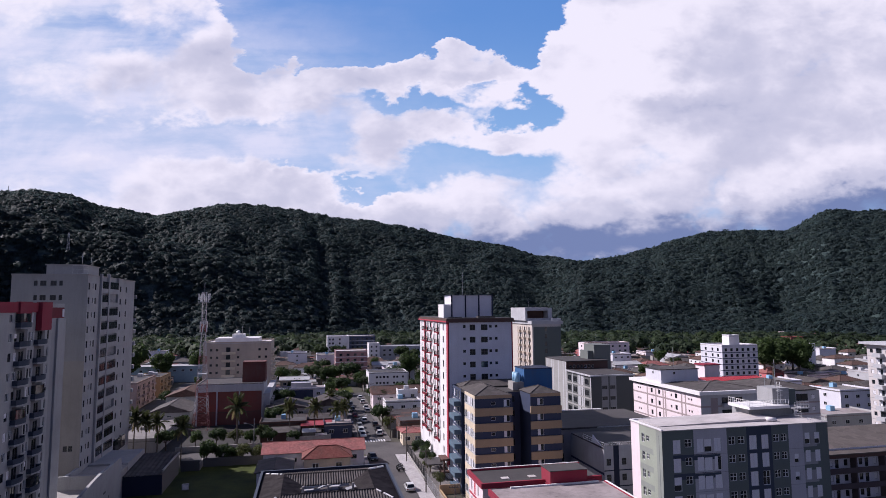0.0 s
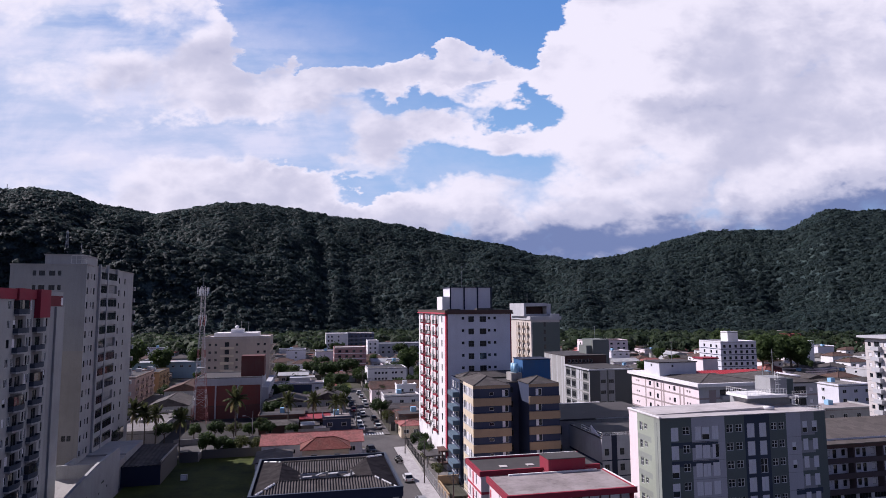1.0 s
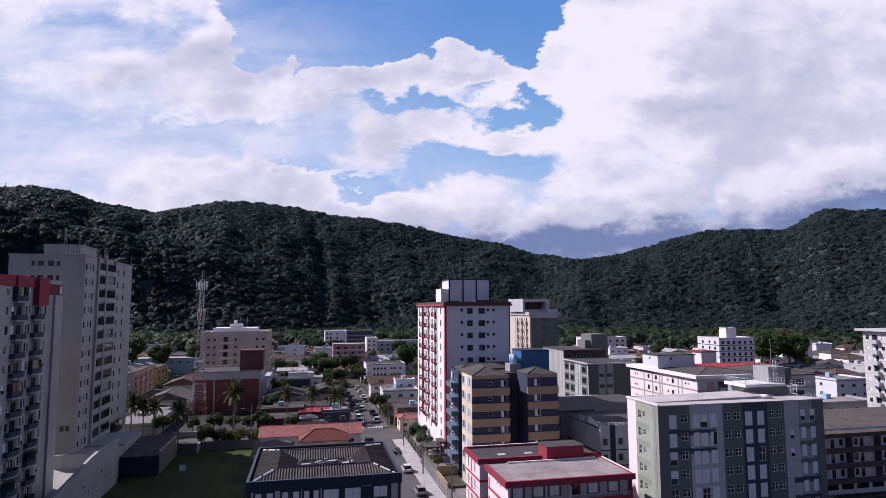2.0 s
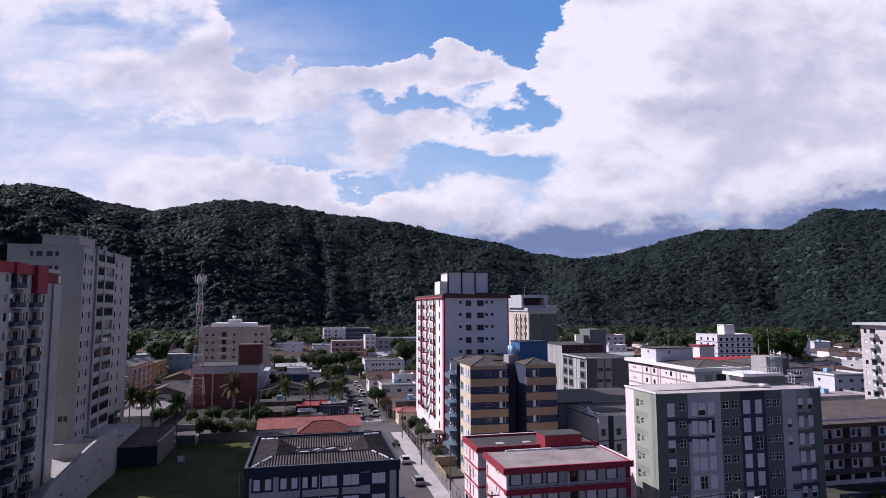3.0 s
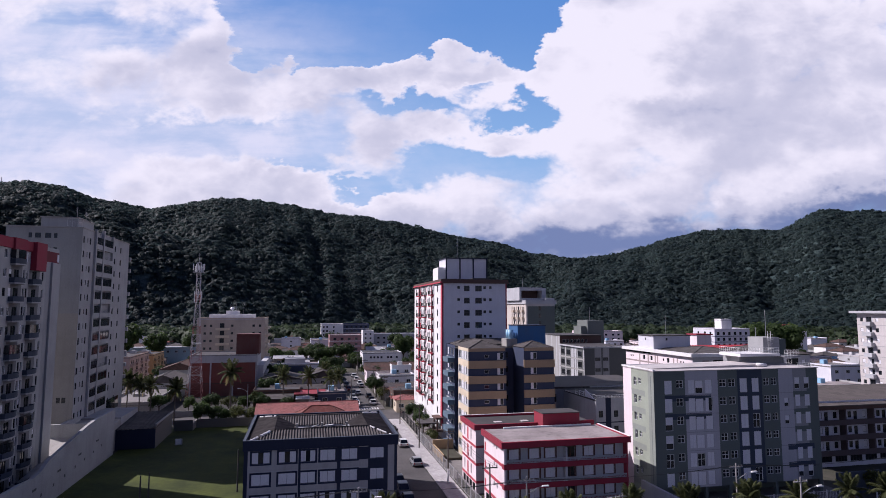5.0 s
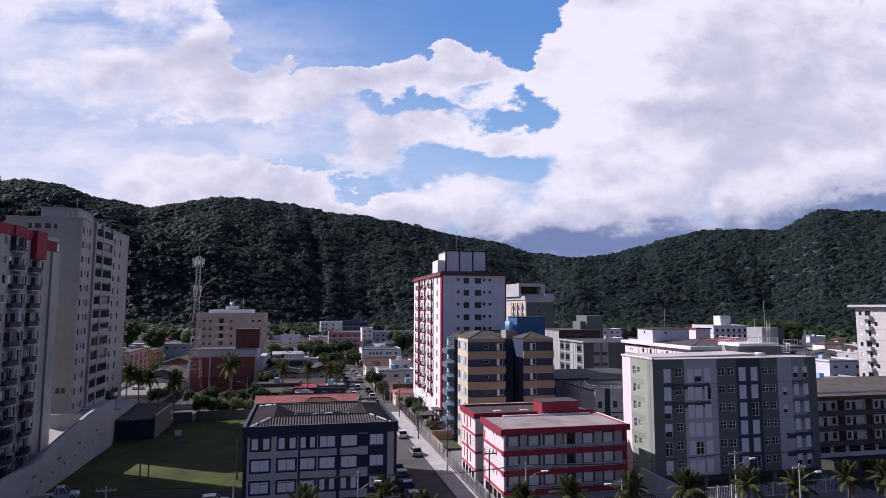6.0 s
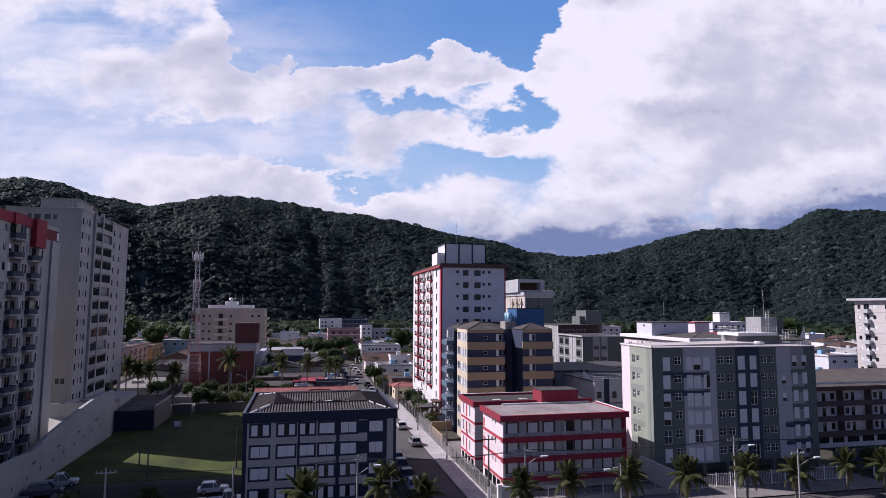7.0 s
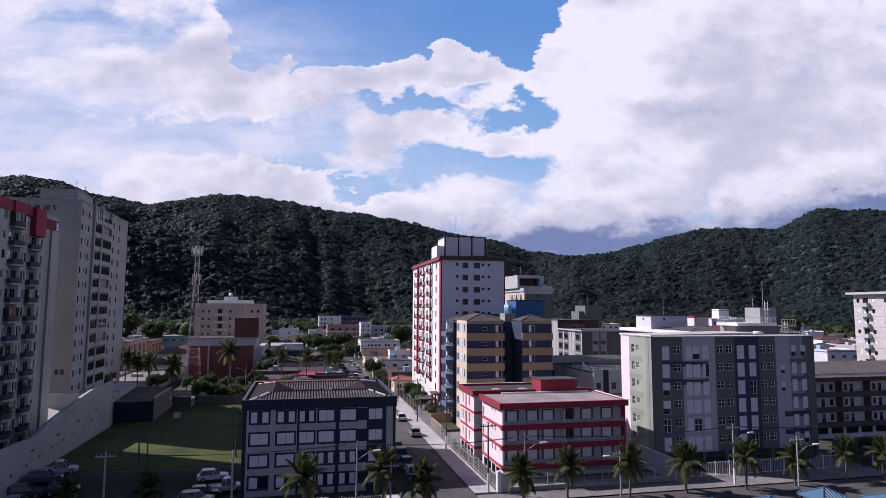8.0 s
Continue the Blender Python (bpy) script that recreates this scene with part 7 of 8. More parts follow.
side_row(-74, -63, 248, 276, 9.6, paint("faded pink render", (0.44, 0.32, 0.285), dirt=0.4), "faded pink row of flats with small balconies", 4)
side_row(-73, -62.5, 282, 302, 8.0, paint("dull ochre render", (0.36, 0.24, 0.13), dirt=0.4), "dull ochre block with brown balconies", 3)
house(12, 16, 4.6, 2.4, DUNWALL, FIBRE, "grey gabled shed with a dark sheet roof", at=(-43.5, 218.0), hip=0.0)
house(13, 15, 6.5, 2.4, DUNWALL, OLDTILE, "brown gabled house with a tile roof", at=(-43.0, 240.0), hip=0.0)
house(60, 16, 7.5, 0, paint("pale turquoise cladding", (0.30, 0.42, 0.48), dirt=0.3), METALROOF, "long pale blue warehouse with white sheets", True, 1, at=(-80, 345.0))
house(14, 12, 5.0, 0, COOLWHITE, PALEROOF, "plain white low flat roofed house", True, 1, at=(-22, 300.0))
house(13, 12, 9.6, 0, COOLWHITE, LOT, "white and sea green terrace house", True, 3, at=(171, 170))
house(18, 10, 6.2, 0, DUNWALL, STAINROOF, "low grey flat roofed hall", True, 1, at=(149, 149.6))
house(20, 12, 4.6, 0.9, GREYWALL, FIBRE, "low shed with old sheets behind a balcony block", at=(124, 128), hip=0.0)
house(16, 12, 4.6, 0, WHITE, STAINROOF, "low white house with a stained flat roof", True, 1, at=(126, 112))
generic_block("house", "white two-storey house with small square windows", 25.8, 43.4, 276, 290, 7.9, WHITE, (6.2, 3.6), (3.6, 5.2, 6.8, 8.4, 11.4, 12.8, 15.4), w=0.9, h=0.9, parapet=0.3, cat="house")
generic_block("apartment_block", "white apartment block with blue grey balconies and roof tank", 187, 206, 250, 266, 18.2, COOLWHITE, rows_of(16.6, 2.7, 6), (2, 5, 8, 11, 14, 17), (3, 7, 12), w=1.3, h=1.4, roof=PALEROOF, band=BLUE)
generic_block("tank_tower", "white roof tank on an apartment block", 194, 199.5, 254, 259, 22.6, WHITE, (), (), z0=18.5, cat="tank")
generic_block("apartment_block", "far navy and grey apartment block with dark windows", 28, 47, 455, 475, 16.2, BLUE, rows_of(14.4, 2.9, 5), (2.5, 6, 9.5, 13, 16.5), (3, 9, 15), w=1.5, h=1.4, roof=PALEROOF, band=LIGHTGREY)
generic_block("apartment_block", "far white apartment block with grey balconies", 12, 27.9, 455, 475, 16.0, WHITE, rows_of(14.4, 2.9, 5), (1.8, 4.2, 9), (3, 9, 15), w=1.2, h=1.4, roof=PALEROOF)
generic_block("apartment_block", "rose and white four storey block", 14, 32, 352, 368, 12.4, paint("dusky rose render", (0.34, 0.19, 0.19), dirt=0.3), rows_of(10.8, 2.9, 4), (3, 7, 11, 15), (3, 8, 13), band=WHITE, w=1.6, h=1.3, roof=PALEROOF)
generic_block("school", "long pale school block with a shallow roof", 48, 96, 430, 446, 9.6, LIGHTGREY, (7.4, 4.2), tuple(range(3, 46, 4)), w=1.6, h=1.2, roof=METALROOF, cat="school")
generic_block("apartment_block", "small white block beside a school", 40, 47.5, 428, 442, 12.0, WHITE, rows_of(10.2, 2.9, 4), (1.8, 5.2), (3, 8), w=1.2, h=1.2, roof=PALEROOF)
generic_block("apartment_block", "far rose apartment block", 178, 208, 372, 386, 12.6, PINKWHITE, rows_of(10.8, 2.9, 4), (3, 8, 13, 18, 23, 27), (4, 9), w=1.6, h=1.2, roof=OLDTILE)
generic_block("apartment_block", "far white block with a brick red tank room", 262, 282, 296, 310, 14.6, WHITE, rows_of(12.8, 2.8, 5), (3, 9, 15), (4, 9), w=1.2, h=1.2)
generic_block("tank_tower", "brick red tank room on a white block", 269, 277, 299, 307, 18.4, BRICKRED, (), (), z0=14.9, cat="tank")

# ---- the town spreads to the foot of the hills ----
SINGLES = [
    house(12, 10, 3.4, 2.0, CREAM, OLDTILE, "single storey house with a weathered clay tile roof", at=(900, 30)),
    house(15, 10, 3.6, 2.2, COOLWHITE, TILE, "white house with a bright terracotta roof", at=(930, 30)),
    house(11, 12, 3.4, 1.6, BEIGE, FIBRE, "beige house with a grey fibre sheet roof", at=(960, 30), hip=0.0),
    house(13, 9, 6.0, 1.8, WHITE, OLDTILE, "white two-storey house with a brown tile roof", storeys=2, at=(990, 30)),
    house(10, 11, 6.2, 0, LIGHTGREY, PALEROOF, "grey flat roofed two storey house", True, 2, at=(1020, 30)),
    house(14, 12, 3.8, 0, PINKWHITE, SLABROOF, "rose flat roofed house with a roof tank", True, 1, at=(1050, 30)),
    house(16, 11, 4.2, 1.5, LIGHTGREY, METALROOF, "workshop with a pale metal sheet roof", at=(1080, 30), hip=0.0),
    house(12, 12, 8.8, 0, COOLWHITE, LOT, "white three storey house with a terrace roof", True, 3, at=(1110, 30)),
    house(11, 9, 3.4, 2.2, SALMON, TILE, "faded red house with a terracotta roof", at=(1140, 30)),
    house(13, 11, 3.5, 2.1, GREYWALL, FIBRE, "dark grey house with a stained sheet roof", at=(1170, 30)),
]
KEEP_CLEAR = ((-64, -8, 80, 232), (-82, -58, 245, 305), (-48, -12, 205, 285), (2.0, 24, 60, 305), (-15, 14, 120, 214), (-13, 14, 236, 250), (-14, 2, 268, 285), (22, 46, 120, 294), (46, 120, 60, 156), (66, 104, 160, 245),
              (134, 172, 120, 180), (182, 214, 244, 272), (6, 52, 448, 482), (10, 36, 345, 375), (36, 100, 422, 452), (172, 214, 366, 392), (256, 288, 290, 316), (-115, -45, 334, 360), (108, 134, 112, 132), (-64, -50, 172, 430))


def clear(x, y, m=6.5):
    return not any(a - m < x < b + m and c - m < y < d + m for a, b, c, d in KEEP_CLEAR)


rt = random.Random(21)
placed = []
y = 182.0
while y < 470:
    step = 15.5 if y < 330 else 20 if y < 450 else 27
    x = -0.50 * y
    while x < 1.22 * y:
        px, py = x + rt.uniform(-2.2, 2.2), y + rt.uniform(-2.5, 2.5)
        if clear(px, py) and rt.random() < 0.95 and len(placed) < 285:
            k = rt.choices(range(10), (7, 0.8, 6, 3, 2, 2.4, 1.6, 1.0, 0.5, 6))[0]
            copy_thing(SINGLES[k], pose(px, py, rt.uniform(-0.3, 0.2), 0, 0, rt.choice((0, 0, 90, 180, 270)) + rt.uniform(-3, 3)))
            placed.append((px, py))
        x += step * rt.uniform(0.95, 1.25)
    y += step * 1.12
for ob, k in zip(SINGLES, range(10)):
    # the patterns themselves stand in the town too
    ob.matrix_basis = pose(-150 + 48 * k, 478, 0, 0, 0, 0)
# the far rows, too small to tell apart
far_town = Geo()
FARMATS = [LIGHTGREY, OLDTILE, TILE, FIBRE, STAINROOF, BEIGE, PALEROOF, DUNWALL]
for k in range(620):
    py = rt.uniform(490, 655)
    px = rt.uniform(-0.5, 1.22) * py
    w, d, h = rt.uniform(9, 17), rt.uniform(8, 13), rt.choice((3.2, 3.5, 4.0, 6.0, 6.4))
    far_town.box(px - w / 2, px + w / 2, py - d / 2, py + d / 2, -0.3, h, rt.choice((0, 0, 5, 7)))
    rm = rt.choice((1, 1, 1, 3, 3, 3, 4, 6))
    if rt.random() < 0.35:
        far_town.box(px - w / 2 - 0.2, px + w / 2 + 0.2, py - d / 2 - 0.2, py + d / 2 + 0.2, h + 0.003, h + 0.3, rm)
    else:
        far_town.prism([(py - d / 2 - 0.5, h + 0.003), (py + d / 2 + 0.5, h + 0.003), (py, h + rt.uniform(1.4, 2.4))], "x", px - w / 2 - 0.4, px + w / 2 + 0.4, rm)
tagged(new("far_houses", mesh_from("far_houses", far_town.v, far_town.f, FARMATS, far_town.i)), "far rows of low houses with mixed tile and sheet roofs", "houses", kind="stuff")

# yard walls and lean-to roofs that fill the plots between the houses
rc = random.Random(77)
FILLMATS = [CONCRETE, DUNWALL, SOOT, OLDSHEET, FIBRE, OLDTILE, STAINROOF, WHITE, METALROOF, DEEPTILE]
BLOCKS = RECTS + [(px - 8, px + 8, py - 7, py + 7) for px, py in placed] + [(12.6, 22.8, 60, 275), (-130, 240, 157, 173), (-64, -50, 172, 430), (2, 44, 266, 275), (4, 19, 275, 296), (-36, -12.5, 205, 275), (24.5, 46, 100, 168),
                  (46, 120, 60, 156), (78, 106, 165, 262), (136, 162, 98, 134), (182, 240, 244, 275), (-51, -38, 172, 207), (25, 44, 275, 291), (-75, -60, 246, 304), (6, 52, 448, 482), (10, 36, 345, 375), (36, 100, 422, 452), (172, 214, 366, 392), (-46, -20, 130, 172), (-38, -9, 172, 206)]


def free(x, y, mx, my):
    return not any(a - mx < x < b + mx and c - my < y < d + my for a, b, c, d in BLOCKS)


fill = Geo()
for k in range(5200):
    y = 174 + 290 * rc.random() ** 1.3
    x = rc.uniform(-0.46, 1.2) * y if k % 3 else rc.uniform(-40, 60)
    kind = rc.random()
    if kind < 0.50:
        w, d = (rc.uniform(3, 9), 0.18) if rc.random() < 0.6 else (0.18, rc.uniform(4, 10))
        if free(x, y, w / 2 + 0.2, d / 2 + 0.2):
            fill.box(x - w / 2, x + w / 2, y - d / 2, y + d / 2, -0.2, rc.uniform(1.6, 2.6), rc.choice((0, 1, 1, 2, 2, 7)))
    else:
        w, d, h = rc.uniform(3, 7), rc.uniform(2.5, 5), rc.uniform(2.3, 3.2)
        if free(x, y, w / 2 + 0.1, d / 2 + 0.1):
            fill.box(x - w / 2 + 0.2, x + w / 2 - 0.2, y - d / 2 + 0.2, y + d / 2 - 0.2, -0.2, h, rc.choice((0, 1, 2, 2)))
            fill.prism([(y - d / 2, h + 0.02), (y + d / 2, h + 0.5), (y + d / 2, h + 0.58), (y - d / 2, h + 0.10)], "x", x - w / 2, x + w / 2, rc.choice((3, 3, 4, 4, 5, 5, 6, 8, 9)))
tagged(new("yard_clutter", mesh_from("yard_clutter", fill.v, fill.f, FILLMATS, fill.i)), "yard walls and lean-to roofs between the houses", "yards", kind="stuff")

# ---- trees ----


def leaf_tree(h, spread, leaves, seed, mat, label, blobs=9):
    r = random.Random(seed)
    t = thing("tree", 0, 0, 0, label, "tree", "trees among the houses")
    trunk = Geo()
    fork = h * 0.35
    trunk.bar((0, 0, -0.3), (0.1, 0.05, fork), 0.035 * h, 7, r2=0.022 * h)
    cents = []
    for k in range(blobs):
        a = 2.4 * k + r.uniform(-0.3, 0.3)
        rad = spread * (0.15 + 0.55 * r.random())
        z = h * (0.50 + 0.36 * r.random())
        c = Vector((rad * math.cos(a), rad * math.sin(a), z))
        cents.append((c, spread * r.uniform(0.28, 0.48)))
        trunk.bar((0.1, 0.05, fork), c, 0.014 * h, 5, r2=0.004 * h)
    attach("trunk", trunk.mesh("trunk", plain("bark", (0.10, 0.075, 0.055), 0.9)), t)
    g_v, g_f = [], []
    for k in range(leaves):
        c, rad = cents[k % blobs]
        d = Vector((r.gauss(0, 1), r.gauss(0, 1), r.gauss(0, 0.8))).normalized()
        p = c + d * rad * (0.55 + 0.5 * r.random())
        n = (d + Vector((r.uniform(-0.6, 0.6), r.uniform(-0.6, 0.6), r.uniform(-0.2, 0.8)))).normalized()
        s = n.orthogonal().normalized()
        s.rotate(Matrix.Rotation(r.uniform(0, 6.28), 3, n))
        u = n.cross(s)
        q = 0.055 * spread * r.uniform(0.7, 1.5)
        b = len(g_v)
        g_v += [tuple(p + s * q * 1.4), tuple(p + u * q * 0.8), tuple(p - s * q * 1.4 - n * q * 0.3), tuple(p - u * q * 0.8)]
        g_f.append((b, b + 1, b + 2, b + 3))
    attach("crown", mesh_from("crown", g_v, g_f, mat), t)
    return t


LEAF_A = leafy("fresh leaves", (0.024, 0.044, 0.013), (0.064, 0.098, 0.030), 0.5)
LEAF_B = leafy("deep leaves", (0.020, 0.038, 0.015), (0.054, 0.080, 0.028), 0.5)
LEAF_C = leafy("olive leaves", (0.040, 0.052, 0.016), (0.10, 0.11, 0.040), 0.5)
TREES = [leaf_tree(7.5, 4.2, 1500, 1, LEAF_A, "round leafy tree among houses"), leaf_tree(10, 5.4, 1900, 2, LEAF_B, "tall dark leafy tree"),
         leaf_tree(5.5, 3.4, 1200, 3, LEAF_C, "small olive green tree"), leaf_tree(21, 9.5, 4200, 4, LEAF_A, "large spreading tree with a dense crown", 18)]


def plant(k, x, y, s=1.0, z=0.0):
    ob = copy_thing(TREES[k], pose(x, y, z, 0, 0, (x * 37 + y * 11) % 360))
    ob.scale = (s, s, s)
    return ob


for k, ob in enumerate(TREES[:3]):
    ob.matrix_basis = pose(-8 + 9 * k, 312, 0)
TREES[3].matrix_basis = pose(221, 258, 0)
for x, y, s in ((232, 254, 0.95), (241, 268, 1.0), (226, 270, 1.0), (-84, 318, 1.0), (-72, 330, 0.75), (-58, 350, 0.7), (48, 300, 0.7), (62, 306, 0.8), (76, 312, 0.7), (250, 330, 1.0)):
    plant(3, x, y, s)
for k, x, y, s in ((1, -10.5, 174.6, 0.5), (0, -15.5, 175.2, 0.6), (1, -24.5, 176.5, 0.55), (0, -8.8, 158.4, 0.5), (1, -4.5, 174.8, 0.42), (1, 17.5, 299, 1.2), (0, 11.0, 303, 1.3), (0, 22.6, 292, 1.0), (1, 5.5, 300, 1.0), (2, 15.0, 288, 0.5), (1, 23.2, 280, 0.7), (1, 22.6, 195, 0.72), (2, 23.6, 190, 0.7), (1, 13.5, 268, 0.8), (0, 10.5, 276, 0.9), (1, 24.0, 300, 0.8), (0, -13, 300, 1.3), (0, -18, 306, 1.2), (0, -24.0, 158.6, 0.75),
                   (1, -21.0, 158.8, 0.5), (2, -16.0, 158.4, 0.8), (2, -12.0, 158.2, 0.7), (0, -18.5, 158.0, 0.55), (0, 9.0, 152.0, 0.55), (2, 27.0, 139, 0.6), (1, 27.4, 143, 0.42), (2, 27.0, 128, 0.5), (0, 27.2, 147.5, 0.5), (1, 27.5, 152, 0.5),
                   (1, -37, 176, 0.6), (0, -30, 178, 0.6), (1, -12, 177, 0.55), (2, -20, 180, 0.7), (0, -38, 200, 0.7), (1, -11, 200, 0.7), (0, 11.5, 216, 0.8), (1, 12, 226, 0.8), (0, 0, 224, 0.8), (1, -10, 228, 0.9), (0, 11, 238, 0.7), (2, -14, 252, 1.0), (1, -4, 258, 0.9), (0, 8, 260, 0.9), (1, 26, 232, 0.7), (0, 25, 244, 0.8), (2, 25.5, 254, 0.9), (0, 36, 250, 0.9), (1, 43, 248, 0.9), (1, 40, 292, 1.0), (0, 52, 290, 1.1), (2, 30, 292, 1.0), (1, 6, 340, 1.0), (0, 38, 372, 1.0), (1, 20, 440, 1.2), (0, 34, 444, 1.2), (1, 8, 442, 1.2), (1, 60, 415, 1.2), (0, 80, 418, 1.2), (1, -52, 250, 0.7), (0, -49, 300, 0.9), (1, 112, 84, 0.4), (2, 92, 80, 0.6), (0, 97, 80.5, 0.42), (2, 86, 80, 0.6), (1, 42, 172, 0.5)):
    plant(k, x, y, s)
count = 0
for k in range(900):
    y = 200 + 480 * rt.random() ** 0.9
    x = rt.uniform(-0.48, 1.2) * y
    if not clear(x, y, 3) or any(abs(x - a) < 6.2 and abs(y - b) < 6.2 for a, b in placed):
        continue
    plant(rt.choices((0, 1, 2), (4, 3, 3))[0], x, y, rt.uniform(0.6, 1.25))
    count += 1
    if count > 170:
        break
# belt of taller trees where the town ends
belt = []
for k in range(4200):
    az = rt.uniform(-27, 52)
    d = rt.uniform(470, 690) if k % 3 else rt.uniform(560, 690)
    r = rt.uniform(2.6, 6.2)
    x, y = d * math.sin(radians(az)), d * math.cos(radians(az))
    if any(abs(x - a) < 8 and abs(y - b) < 8 for a, b in placed) or not clear(x, y, 4):
        continue
    belt.append((x, y, r * rt.uniform(0.9, 1.5), r, rt.uniform(0, 6.28)))
BELT = leafy("belt leaves", (0.024, 0.040, 0.024), (0.056, 0.080, 0.038), 0.02, 0.15, 0.10)
bump_node(BELT.node_tree, BELT.node_tree.nodes["Principled BSDF"], noise_node(BELT.node_tree, 1.1, 6, 0.75), 0.4, 0.8)
woods("tree_belt", belt, SHAPES, BELT, "belt of lush trees at the foot of the hills")

# ---- palms ----
PALMLEAF = leafy("palm leaves", (0.034, 0.046, 0.018), (0.14, 0.15, 0.065), 1.2)
PALMDRY = leafy("dry palm leaves", (0.12, 0.10, 0.045), (0.22, 0.18, 0.09), 1.2)
PALMBARK = plain("palm bark", (0.13, 0.11, 0.09), 0.95)


def frond_mesh(length, droop, seed, mat):
    """One feathered leaf: a bent rib with narrow leaflets on both sides."""
    r = random.Random(seed)
    v, f = [], []
    n = 26
    pts = []
    for k in range(n + 1):
        s = k / n
        pts.append(Vector((length * (s - 0.18 * droop * s * s), 0, length * (0.42 * s - droop * s * s))))
    for k in range(n):
        a, b = pts[k], pts[k + 1]
        w = 0.05 * (1 - k / n) + 0.012
        i = len(v)
        v += [tuple(a + Vector((0, -w, 0))), tuple(a + Vector((0, w, 0))), tuple(b + Vector((0, w, 0))), tuple(b + Vector((0, -w, 0)))]
        f.append((i, i + 1, i + 2, i + 3))
    for k in range(2, n):
        s = k / n
        d = (pts[k + 1] - pts[k]).normalized()
        ll = length * 0.30 * math.sin(math.pi * min(1, 0.12 + 0.86 * s)) ** 0.7
        for side in (-1, 1):
            for sub in (0, 0.5):
                p = pts[k] + (pts[k + 1] - pts[k]) * sub
                out = (d * 0.55 + Vector((0, side, 0)) + Vector((0, 0, -0.35 - 0.5 * r.random()))).normalized()
                tip = p + out * ll * r.uniform(0.75, 1.1) + Vector((0, 0, -0.12 * ll))
                mid = p + out * ll * 0.5 + Vector((0, 0, 0.03))
                w = d * 0.045
                i = len(v)
                v += [tuple(p - w), tuple(p + w), tuple(mid + w), tuple(tip), tuple(mid - w)]
                f.append((i, i + 1, i + 2, i + 3, i + 4))
    return mesh_from("frond", v, f, mat)


def palm(h, spread, seed, label, trunk_r=0.16, fronds=19, group="palms"):
    r = random.Random(seed)
    t = thing("palm_tree", 0, 0, 0, label, "palm tree", group)
    g = Geo()
    px, py = 0.0, 0.0
    n = max(5, int(h / 0.6))
    for k in range(n):
        a, b = k / n, (k + 1) / n
        qx, qy = 0.05 * h * math.sin(b * 1.4 + seed), 0.04 * h * math.sin(b * 1.1 + 2 * seed)
        g.bar((px, py, h * a - (0.2 if k == 0 else 0)), (qx, qy, h * b), trunk_r * (1.25 - 0.45 * a), 8, r2=trunk_r * (1.12 - 0.45 * b))
        px, py = qx, qy
    attach("trunk", g.mesh("trunk", PALMBARK), t)
    kinds = [frond_mesh(spread, 0.35, seed + 1, PALMLEAF), frond_mesh(spread, 0.62, seed + 2, PALMLEAF), frond_mesh(spread * 0.95, 0.95, seed + 3, PALMLEAF)]
    dry = frond_mesh(spread * 0.8, 1.25, seed + 4, PALMDRY)
    for k in range(fronds):
        a = 137.5 * k + r.uniform(-15, 15)
        lift = 84 - 118 * (k / fronds) ** 0.85 + r.uniform(-8, 8)
        me = kinds[0] if lift > 35 else kinds[1] if lift > 0 else kinds[2]
        if k >= fronds - 2:
            me = dry
        attach("frond", me, t, m=Matrix.Translation((px, py, h - 0.05)) @ pose(0, 0, 0, 0, 0, a) @ pose(0, 0, 0, r.uniform(-18, 18), -lift, 0))
    return t


PALM_S = palm(3.3, 2.85, 3, "young coconut palm in a street planting strip", 0.15, 22, "palms along the avenue")
PALM_M = palm(3.9, 2.85, 11, "coconut palm with drooping fronds by the avenue", 0.14, 20, "palms along the avenue")
PALM_T = palm(8.6, 3.3, 7, "tall slender coconut palm beside a side street", 0.15, 17, "tall palms")
PALM_S.matrix_basis = pose(26.0, 70.6, 0.1)
PALM_M.matrix_basis = pose(31.8, 70.6, 0.1)
PALM_T.matrix_basis = pose(-38.0, 168.6, 0)
for k, (x, y, a, s) in enumerate(((0.6, 72.3, 80, 1.15), (9.4, 72.0, 200, 1.1), (14.0, 70.2, 20, 1.0), (39.9, 70.8, 140, 1.0), (47.9, 70.7, 260, 1.05), (56.4, 70.2, 30, 0.98), (63.9, 70.3, 170, 0.95),
                                  (72.4, 70.3, 300, 0.95), (78.2, 70.3, 90, 1.0), (-23.4, 73.0, 10, 0.85), (-15.9, 73.8, 120, 0.9), (84.5, 69.5, 10, 1.0), (93.0, 71, 210, 1.0))):
    ob = copy_thing(PALM_M if k % 2 else PALM_S, pose(x, y, 0.1, 0, 0, a))
    ob.scale = (s, s, s)
for k, (x, y, a, s) in enumerate(((-43.4, 169, 40, 1.12), (-41.2, 171, 300, 1.0), (-29.6, 158.5, 100, 1.02), (-18.8, 174.5, 220, 1.28), (-6.0, 180, 310, 1.05), (1.2, 181, 20, 1.02), (8.0, 182, 150, 0.92), (9.8, 186, 50, 0.9),
                                  (11.2, 152.5, 70, 0.45), (-12.8, 176, 130, 0.5), (6.8, 211, 60, 0.9), (145, 306, 10, 1.1), (152, 309, 90, 1.2), (139, 311, 200, 1.0))):
    ob = copy_thing(PALM_T, pose(x, y, 0, 0, 0, a))
    ob.scale = (s, s, s)

# ---- cars ----
TYRE = plain("tyre rubber", (0.015, 0.015, 0.016), 0.9)
RIM = plain("wheel rim", (0.45, 0.45, 0.46), 0.35, 0.8)
LAMPGLASS = plain("head lamp", (0.75, 0.75, 0.72), 0.2)
TAILGLASS = plain("tail lamp", (0.35, 0.02, 0.02), 0.25)


